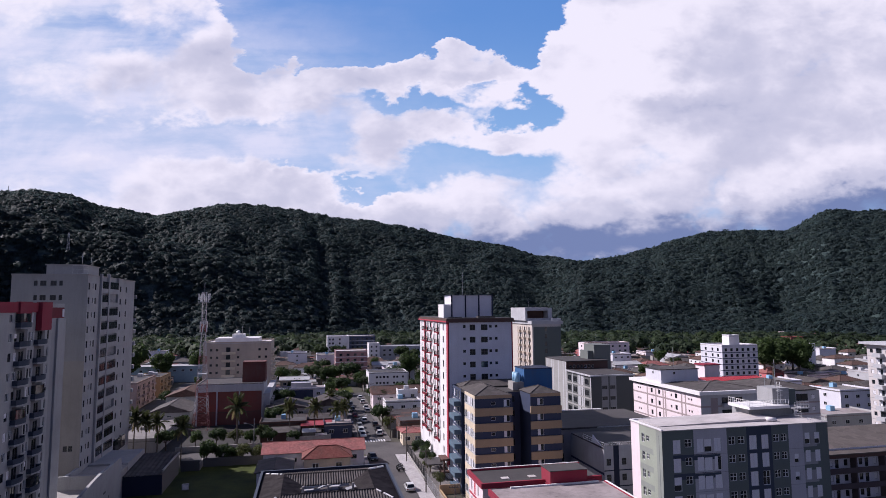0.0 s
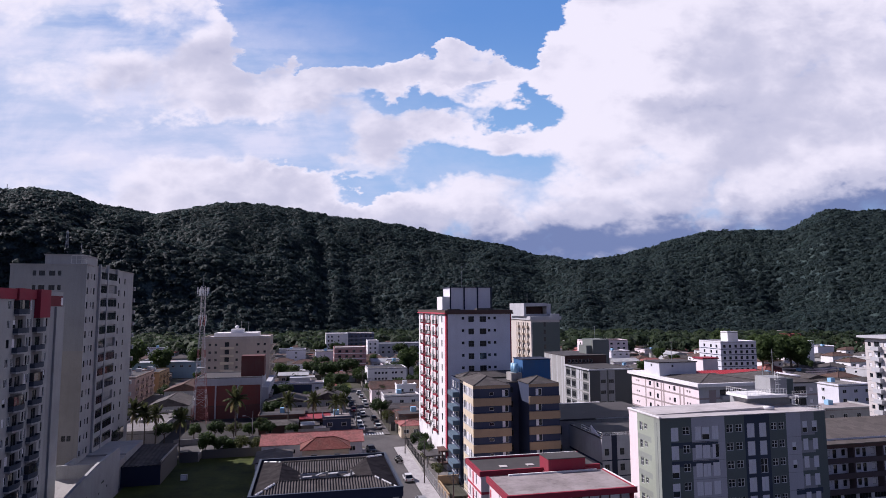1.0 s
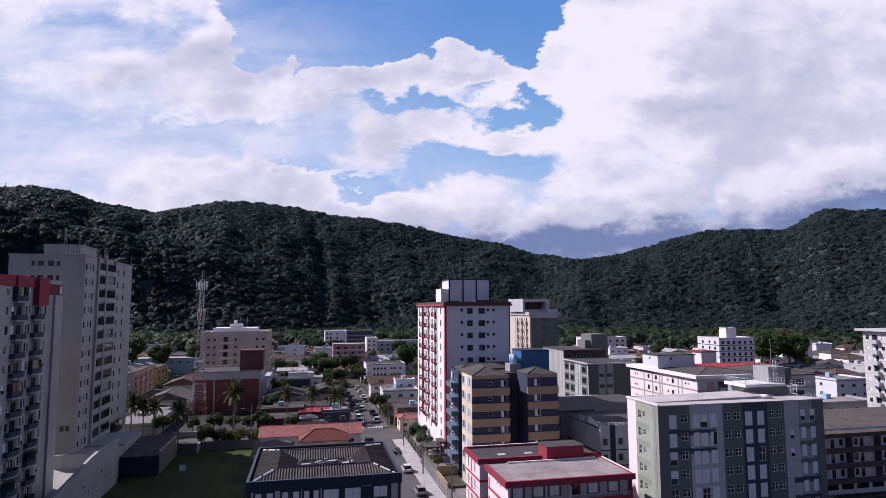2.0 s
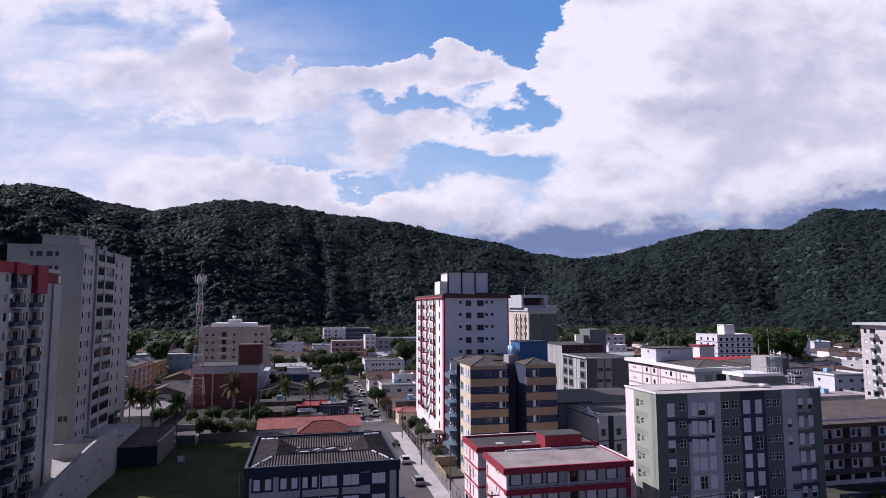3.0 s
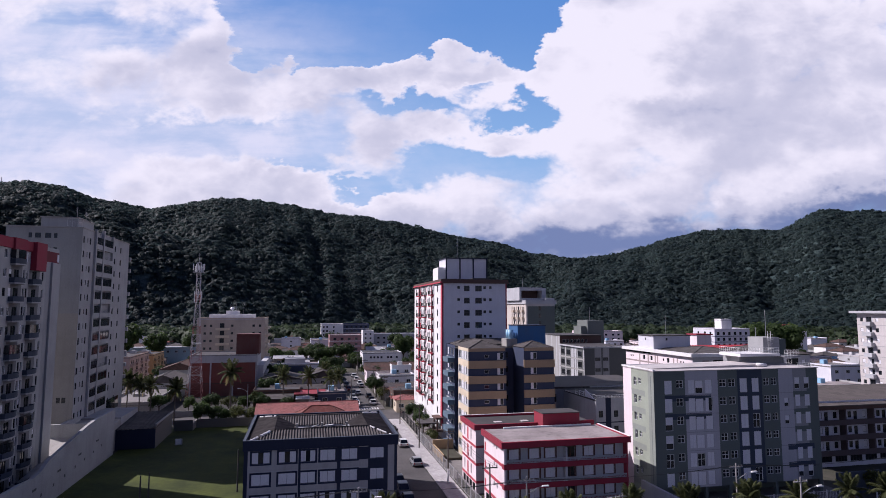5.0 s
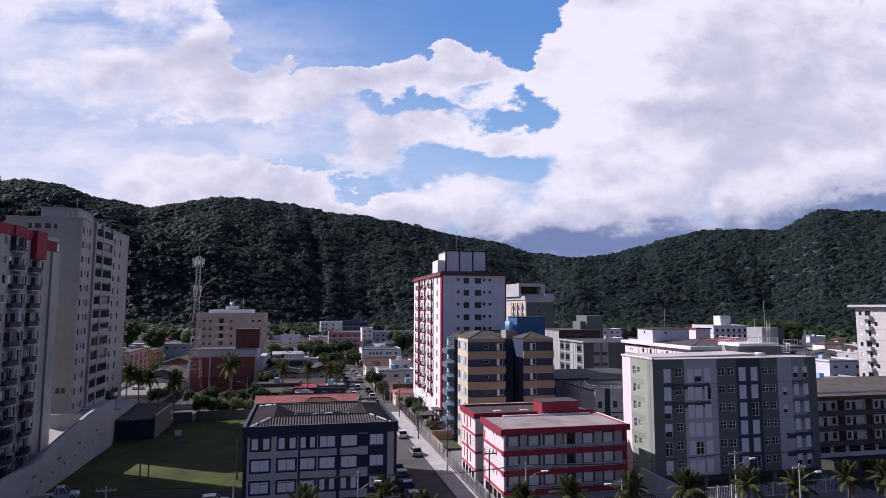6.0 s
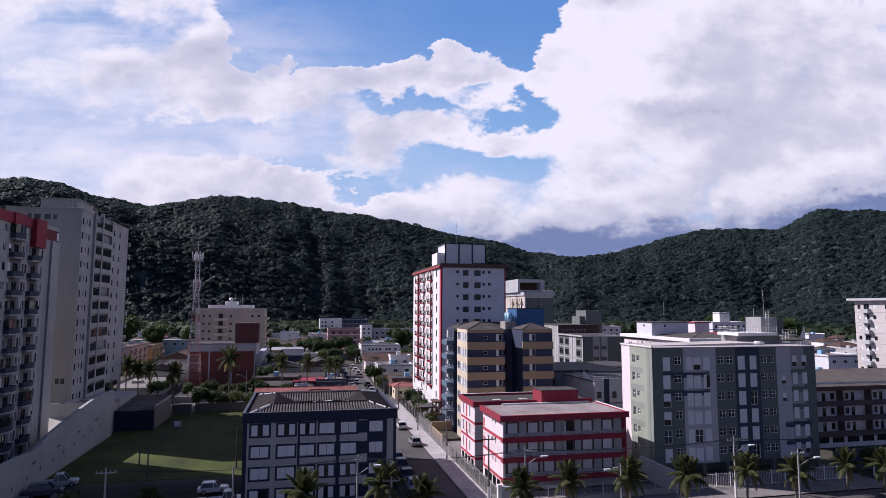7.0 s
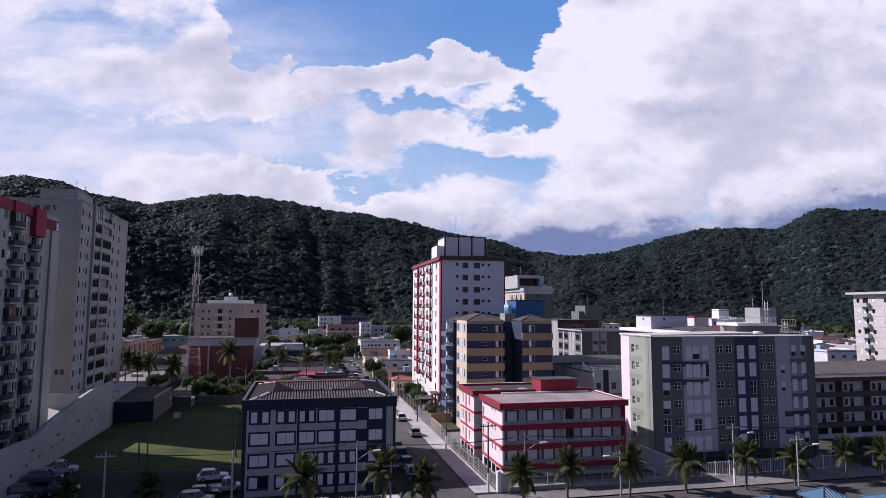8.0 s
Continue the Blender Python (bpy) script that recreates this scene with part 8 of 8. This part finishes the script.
def car(body_rgb, label, kind="hatch"):
    t = thing("car", 0, 0, 0, label, "car", "parked cars")
    mat = plain("car paint %s" % label.split()[0], body_rgb, 0.28, 0.1, 0.6)
    L, W, Hh = (4.5, 1.82, 1.68) if kind == "suv" else (4.1, 1.72, 1.48) if kind == "hatch" else (5.0, 1.85, 1.75)
    lo = 0.28
    belt = 0.98 if kind == "suv" else 0.88
    low = [(-L / 2, lo + 0.1), (-L / 2 + 0.1, lo), (L / 2 - 0.1, lo), (L / 2, lo + 0.12), (L / 2, belt - 0.22), (L / 2 - 0.25, belt - 0.08), (L / 2 - 1.05, belt), (-L / 2 + 0.35, belt), (-L / 2, belt - 0.1)]
    g = Geo().prism([(p[0], p[1]) for p in low], "y", -W / 2, W / 2)
    roof_back = -L / 2 + (0.25 if kind != "pickup" else 1.9)
    cab = [(roof_back, belt + 0.003), (L / 2 - 1.1, belt + 0.003), (L / 2 - 1.85, Hh), (roof_back + 0.35, Hh)]
    top = Geo()
    b = len(top.v)
    for p in cab:
        inset = 0.06 if p[1] < belt + 0.1 else 0.22
        top.v += [(p[0], -W / 2 + inset, p[1]), (p[0], W / 2 - inset, p[1])]
    for a, c in ((0, 1), (1, 2), (2, 3), (3, 0)):
        top.f.append((b + 2 * a, b + 2 * c, b + 2 * c + 1, b + 2 * a + 1)); top.i.append(0)
    top.f += [(b, b + 2, b + 4, b + 6), (b + 1, b + 7, b + 5, b + 3)]
    top.i += [0, 0]
    bm = bmesh.new()
    me0 = g.mesh("body", mat)
    bm.from_mesh(me0)
    bmesh.ops.bevel(bm, geom=list(bm.edges), offset=0.06, segments=2, affect="EDGES")
    bm.to_mesh(me0)
    bm.free()
    body = attach("body", me0, t)
    glass_me = top.mesh("glasshouse", GLASS)
    bm = bmesh.new()
    bm.from_mesh(glass_me)
    bmesh.ops.bevel(bm, geom=list(bm.edges), offset=0.07, segments=2, affect="EDGES")
    bm.to_mesh(glass_me)
    bm.free()
    attach("glasshouse", glass_me, t, "dark glazed cabin")
    pil = Geo()
    for sy in (-1, 1):
        lo_y, hi_y = sy * (W / 2 - 0.055), sy * (W / 2 - 0.205)
        for xa, xb in ((L / 2 - 1.12, L / 2 - 1.84), (0.02, -0.02), (roof_back + 0.04, roof_back + 0.36)):
            pil.bar((xa, lo_y, belt - 0.02), (xb, hi_y, Hh), 0.05, 6)
        pil.bar((L / 2 - 1.84, hi_y, Hh), (roof_back + 0.36, hi_y, Hh), 0.045, 6)
    attach("pillars", pil.mesh("pillars", mat), t)
    roofp = Geo().prism([(roof_back + 0.34, Hh - 0.02), (L / 2 - 1.84, Hh - 0.02), (L / 2 - 2.05, Hh + 0.05), (roof_back + 0.6, Hh + 0.05)], "y", -W / 2 + 0.22, W / 2 - 0.22)
    attach("roof", roofp.mesh("roof", mat), t)
    for sx in (-1, 1):
        for sy in (-1, 1):
            x = sx * (L / 2 - 0.82)
            wv = attach("wheel", Geo().bar((x, sy * (W / 2 - 0.22), 0.32), (x, sy * (W / 2 + 0.01), 0.32), 0.32, 14).mesh("wheel", TYRE), t)
            attach("rim", Geo().bar((x, sy * (W / 2 + 0.012), 0.32), (x, sy * (W / 2 + 0.03), 0.32), 0.2, 10).mesh("rim", RIM), wv)
    for sy in (-1, 1):
        attach("headlight", Geo().box(L / 2 - 0.06, L / 2 + 0.015, sy * W / 3 - 0.2, sy * W / 3 + 0.2, belt - 0.36, belt - 0.2).mesh("headlight", LAMPGLASS), t)
        attach("tail_light", Geo().box(-L / 2 - 0.015, -L / 2 + 0.06, sy * W / 2.6 - 0.12, sy * W / 2.6 + 0.12, belt - 0.32, belt - 0.12).mesh("tail_light", TAILGLASS), t)
    return t


CARS = [car((0.62, 0.62, 0.62), "white hatchback parked in the street"), car((0.03, 0.03, 0.034), "black hatchback parked in the street"), car((0.28, 0.29, 0.30), "silver family car parked at the kerb"),
        car((0.10, 0.105, 0.11), "grey off-road car parked in a yard", "suv"), car((0.55, 0.55, 0.56), "pale pickup parked in a yard", "pickup"), car((0.20, 0.02, 0.02), "dark red hatchback parked at the kerb")]
spots_c = [(0, 20.3, 127.0, 90), (2, 20.3, 111.5, 90), (1, 15.3, 99.5, -90), (3, 15.2, 94.6, -90), (1, 15.2, 89.4, -90), (2, 15.2, 84.3, -90), (1, 15.2, 79.0, -90), (0, 20.2, 182.5, 90), (1, 20.3, 188.5, 90),
           (0, 15.3, 181.0, -90), (0, 15.3, 187.0, -90), (2, 15.3, 194, -90), (1, 15.4, 201, -90), (0, 17.6, 204, 90), (1, 20.3, 196, 90), (2, 20.3, 222, 90), (0, 20.4, 230, 90), (5, 15.3, 214, -90), (0, 20.3, 243, 90),
           (1, 15.3, 226, -90), (3, 15.3, 238, -90), (0, 20.2, 255, 90), (2, 15.4, 262, -90), (1, 8.5, 268.5, 0), (0, 14.5, 271.5, 180), (2, 30, 268.3, 0), (1, 15.4, 153.5, -80), (0, -20.6, 166.4, 0), (2, -12.0, 168.6, 0),
           (4, -32.6, 96.6, 15), (3, -33.2, 93.6, 12), (3, -34.2, 90.4, 10), (1, -30.0, 90.8, 14), (2, -33.6, 87.2, 10), (0, -11.6, 92.0, 5), (4, -9.6, 89.0, 8), (1, -12.0, 87.0, 5), (3, -12.6, 84.0, 0), (1, -11.0, 81.0, 4), (2, -18.0, 77.0, 60),
           (1, 8.5, 77.5, 0), (2, 3.5, 78.0, 5), (0, 12.0, 76.9, 0), (0, -55.5, 200, 90), (1, -53.5, 212, 90)]
used = set()
for k, x, y, a in spots_c:
    z = ground_z(x, y) + (0.04 if 14 < x < 22 or 158 < y < 172 else 0.0)
    m = pose(x, y, z, 0, 0, a)
    if k not in used:
        used.add(k)
        CARS[k].matrix_basis = m
    else:
        copy_thing(CARS[k], m)

# ---- motorcycles by the pavement ----


def motorbike(x, y, a):
    t = thing("motorcycle", 0, 0, 0, "dark motorcycle parked beside the pavement", "motorcycle", "parked motorcycles")
    for sx in (-0.65, 0.65):
        g = Geo().bar((sx, -0.06, 0.3), (sx, 0.06, 0.3), 0.3, 14)
        attach("wheel", g.mesh("wheel", TYRE), t)
    g = Geo().prism([(-0.75, 0.65), (-0.4, 0.45), (0.25, 0.45), (0.5, 0.85), (0.2, 0.95), (-0.1, 0.78), (-0.6, 0.8)], "y", -0.13, 0.13)
    attach("body", g.mesh("body", plain("car paint black", (0.03, 0.03, 0.034), 0.3)), t)
    g = Geo().bar((0.65, 0, 0.3), (0.42, 0, 1.0), 0.04).bar((0.42, -0.35, 1.02), (0.42, 0.35, 1.02), 0.03)
    attach("fork", g.mesh("fork", STEEL), t)
    t.matrix_basis = pose(x, y, 0.05, 0, 0, a)
    return t


mb = motorbike(20.7, 141.5, 25)
for x, y, a in ((20.6, 143.2, 30), (20.8, 144.7, 20)):
    copy_thing(mb, pose(x, y, 0.05, 0, 0, a))

# ---- poles, lamps and wires ----
WOODPOLE = plain("weathered pole", (0.10, 0.085, 0.075), 0.9)
CONCPOLE = plain("concrete pole", (0.34, 0.32, 0.31), 0.9)


def utility_pole(x, y, h, label, dark=False, lamp=0, arms=1, z=0.0, base_white=False):
    t = thing("utility_pole", x, y, z, label, "utility pole", "utility poles")
    m = WOODPOLE if dark else CONCPOLE
    attach("pole", Geo().bar((x, y, z - 0.2), (x, y, z + h), 0.13, 8, r2=0.085).mesh("pole", m), t)
    for k in range(arms):
        zz = z + h - 0.5 - 0.9 * k
        g = Geo().box(x - 1.0, x + 1.0, y - 0.06, y + 0.06, zz - 0.06, zz + 0.06)
        for dx in (-0.9, -0.4, 0.4, 0.9):
            g.bar((x + dx, y, zz + 0.06), (x + dx, y, zz + 0.25), 0.05, 6)
        attach("crossarm", g.mesh("crossarm", m), t)
    if lamp:
        zl = z + h * 0.72
        g = Geo().bar((x, y, zl), (x + lamp * 1.2, y - 0.4, zl + 0.9), 0.045, 6).bar((x + lamp * 1.2, y - 0.4, zl + 0.9), (x + lamp * 1.9, y - 0.6, zl + 1.1), 0.045, 6)
        arm = attach("lamp_arm", g.mesh("lamp_arm", STEEL), t)
        attach("lamp_head", Geo().box(x + lamp * 1.8, x + lamp * 2.6, y - 0.78, y - 0.48, zl + 1.04, zl + 1.2).mesh("lamp_head", WHITEPAINT), arm)
    if base_white:
        attach("painted_base", Geo().bar((x, y, z - 0.2), (x, y, z + 2.3), 0.165, 8, r2=0.16).mesh("painted_base", WHITEPAINT), t)
    return x, y, z + h - 0.3


tops_front = [utility_pole(x, 71.9, 7.8, "concrete utility pole with a street lamp by the avenue", False, lp, 1, 0.15, bw) for x, lp, bw in ((-19.8, 0, False), (6.4, 1, False), (26.7, 1, False), (56.0, 1, True), (84.0, 0, False))]
utility_pole(38.9, 70.9, 5.6, "slim grey utility pole among palms", False, -1)
utility_pole(10.2, 71.2, 5.6, "slim grey utility pole among palms", False, 0)
utility_pole(60.5, 66.0, 7.4, "concrete pole with twin lamp arms on the avenue", False, 1)
utility_pole(-7.2, 73.0, 7.3, "slim pole beside the slab block", False, 0, 0)
tops_side = [utility_pole(23.2, y, 8.6, "dark utility pole on the pavement of the side street", True, 0, 1, 0.15, y < 100) for y in (75.6, 98.5, 124.0, 149.5)]
tops_side += [utility_pole(22.9, y, 8.6, "dark utility pole beside parked cars", True, 0, 2, 0.15) for y in (178, 206, 236, 268)]
utility_pole(13.4, 176, 8.2, "dark pole at the street corner", True, 1)
utility_pole(-14.5, 173.2, 8.0, "pale street lamp pole before a red hall", False, -1, 0)
utility_pole(-3.0, 112.0, 7.5, "thin pole behind the slab block", False, 0, 0)
utility_pole(-9.6, 101.5, 6.4, "dark pole on the lawn", True, 0, 0)
utility_pole(-22.8, 98.6, 4.0, "dark fence pole on the lawn", True, 0, 0)
utility_pole(-21.6, 98.4, 4.4, "dark fence pole on the lawn", True, 0, 0)


def wires(tops, name):
    t = thing(name, tops[0][0], tops[0][1], 0, "sagging black overhead wires between poles", "wires")
    for off in (-0.9, -0.4, 0.4, 0.9):
        g = Geo()
        for a, b in zip(tops, tops[1:]):
            prev = None
            for k in range(9):
                s = k / 8
                p = (a[0] + (b[0] - a[0]) * s + off, a[1] + (b[1] - a[1]) * s, a[2] + (b[2] - a[2]) * s - 2.2 * s * (1 - s))
                if prev:
                    g.bar(prev, p, 0.018, 3)
                prev = p
        attach("wire", g.mesh("wire", IRON), t)


wires(tops_side, "overhead_wires")
wires(tops_front, "overhead_wires")

# ---- fences ----


def fence(x0, y0, x1, y1, h, mat, label, step=0.22, post=2.4, plinth=0.0, z=0.15):
    t = thing("fence", (x0 + x1) / 2, (y0 + y1) / 2, z, label, "fence", kind="structure")
    L = math.hypot(x1 - x0, y1 - y0)
    dx, dy = (x1 - x0) / L, (y1 - y0) / L
    n = int(L / post)
    for k in range(n + 1):
        s = L * k / n
        attach("post", Geo().box(-0.06, 0.06, -0.06, 0.06, 0, h + 0.1).mesh("post", mat), t, m=pose(x0 + dx * s, y0 + dy * s, z))
    for k in range(n):
        a = L * k / n + 0.08
        b = L * (k + 1) / n - 0.08
        g = Geo()
        for zz in (plinth + 0.12, h - 0.1):
            g.bar((x0 + dx * a, y0 + dy * a, z + zz), (x0 + dx * b, y0 + dy * b, z + zz), 0.03)
        m = int((b - a) / step)
        for j in range(m + 1):
            s = a + (b - a) * j / m
            g.bar((x0 + dx * s, y0 + dy * s, z + plinth), (x0 + dx * s, y0 + dy * s, z + h), 0.016, 3)
        attach("fence_panel", g.mesh("fence_panel", mat), t)
    if plinth:
        g = Geo().bar((x0, y0, z + plinth / 2), (x1, y1, z + plinth / 2), plinth * 0.6, 4)
        attach("plinth", g.mesh("plinth", CONCRETE), t)


fence(24.6, 76.5, 24.6, 132, 1.9, plain("pale fence steel", (0.42, 0.42, 0.43), 0.5), "pale steel railing fence along the pavement", 0.25, 2.6)
fence(24.6, 132.6, 24.6, 157, 2.4, IRON, "black iron fence with stout posts beside a tower", 0.3, 2.0, 0.5)
fence(52, 76.4, 79, 76.4, 1.9, WHITEPAINT, "white steel fence before a grey block", 0.25, 2.2, 0.0, 0.1)
fence(26, 75.4, 49, 75.4, 2.0, plain("pale fence steel", (0.42, 0.42, 0.43), 0.5), "pale steel fence before a red block", 0.25, 2.4, 0.6, 0.12)
fence(84, 77.0, 120, 77.0, 1.8, WHITEPAINT, "white fence before a dark block", 0.25, 2.4, 0.4, 0.0)
fence(-7, 77.2, 12.4, 77.2, 1.7, plain("pale fence steel", (0.42, 0.42, 0.43), 0.5), "pale fence before the slab block", 0.25, 2.4, 0.0, -1.5)
t = thing("gate_wall", 24, 76, 0, "rendered gate pier and wall at a street corner", "wall", kind="structure")
slab("wall", t, LIGHTGREY, 24.8, 26.0, 75.3, 75.6, 0.15, 2.4)
slab("pier", t, WHITE, 24.3, 24.78, 75.2, 75.7, 0.15, 2.7)
slab("wall", t, LIGHTGREY, 49.2, 49.6, 74.9, 84.0, 0.1, 3.0)
slab("wall", t, SLATE, 80.2, 88.4, 80.0, 80.4, 0.0, 3.2)
# garden pavilion beside the blue block
t = thing("carport", 27.3, 122, 0, "low carport with a weathered flat roof", "carport")
slab("roof", t, SLABROOF, 25.4, 29.4, 133.5, 139.5, 2.9, 3.15)
for x in (25.6, 29.1):
    for yy in (133.8, 139.1):
        slab("post", t, CONCRETE, x, x + 0.2, yy, yy + 0.2, 0.1, 2.9)
t = thing("garden_house", 27.6, 117, 0, "low ochre garden wall with planted beds", "garden house")
slab("wall", t, OCHRE, 25.4, 29.6, 121.0, 121.3, 0.1, 2.2)
slab("wall", t, OCHRE, 25.4, 25.7, 112.0, 121.0, 0.1, 1.4)
slab("bed", t, EARTH, 25.8, 29.4, 113, 120.6, 0.1, 0.5)

# ---- beach kiosks across the avenue ----
BLUETILE = plain("blue glazed sheets", (0.06, 0.13, 0.21), 0.5)
ORANGETILE = plain("orange sheets", (0.55, 0.17, 0.08), 0.5)


def kiosk(x, y, w, d, h, rh, mat, label):
    t = thing("kiosk", x, y, 0, label, "kiosk", "beach kiosks")
    for sx in (-1, 1):
        for sy in (-1, 1):
            attach("post", Geo().box(-0.08, 0.08, -0.08, 0.08, 0, h).mesh("post", WHITEPAINT), t, m=pose(x + sx * (w / 2 - 0.3), y + sy * (d / 2 - 0.3), 0.02))
    slab("counter", t, WHITE, x - w / 2 + 0.5, x + w / 2 - 0.5, y - d / 2 + 0.5, y + d / 2 - 0.5, 0.02, 1.1)
    attach("roof", hip_roof_mesh("roof", x - w / 2, x + w / 2, y - d / 2, y + d / 2, h + 0.12, rh, mat, 1.0, 0.25), t)
    g = Geo()
    for k in range(int(w / 0.4)):
        xx = x - w / 2 + 0.2 + 0.4 * k
        m = max(0.0, min(1.0, min(xx - (x - w / 2), (x + w / 2) - xx) / (d / 2 + 0.25)))
        g.bar((xx, y - d / 2 - 0.25, h + 0.17), (xx, y - (d / 2 + 0.25) * (1 - m), h + 0.17 + rh * m), 0.05, 4)
    attach("roof_rib", g.mesh("roof_rib", plain("pale blue ribs", (0.24, 0.33, 0.42)) if mat is not ORANGETILE else ORANGETILE), t)


kiosk(57.9, 59.6, 3.5, 3.2, 2.0, 1.0, BLUETILE, "beach kiosk with a blue and white striped hipped roof")
kiosk(50.6, 59.4, 3.2, 3.0, 1.7, 0.9, BLUETILE, "beach kiosk with a blue sheet roof")
kiosk(43.4, 59.5, 2.6, 2.6, 1.9, 0.9, BLUETILE, "small beach kiosk with a blue sheet roof")
kiosk(66.0, 59.2, 3.2, 3.0, 1.2, 0.8, BLUETILE, "low beach kiosk with a blue sheet roof")
kiosk(47.2, 59.4, 2.4, 2.4, 1.6, 0.8, ORANGETILE, "small stall with an orange roof")
kiosk(33.0, 59.6, 3.2, 3.0, 1.9, 0.9, BLUETILE, "small stall with a blue roof")
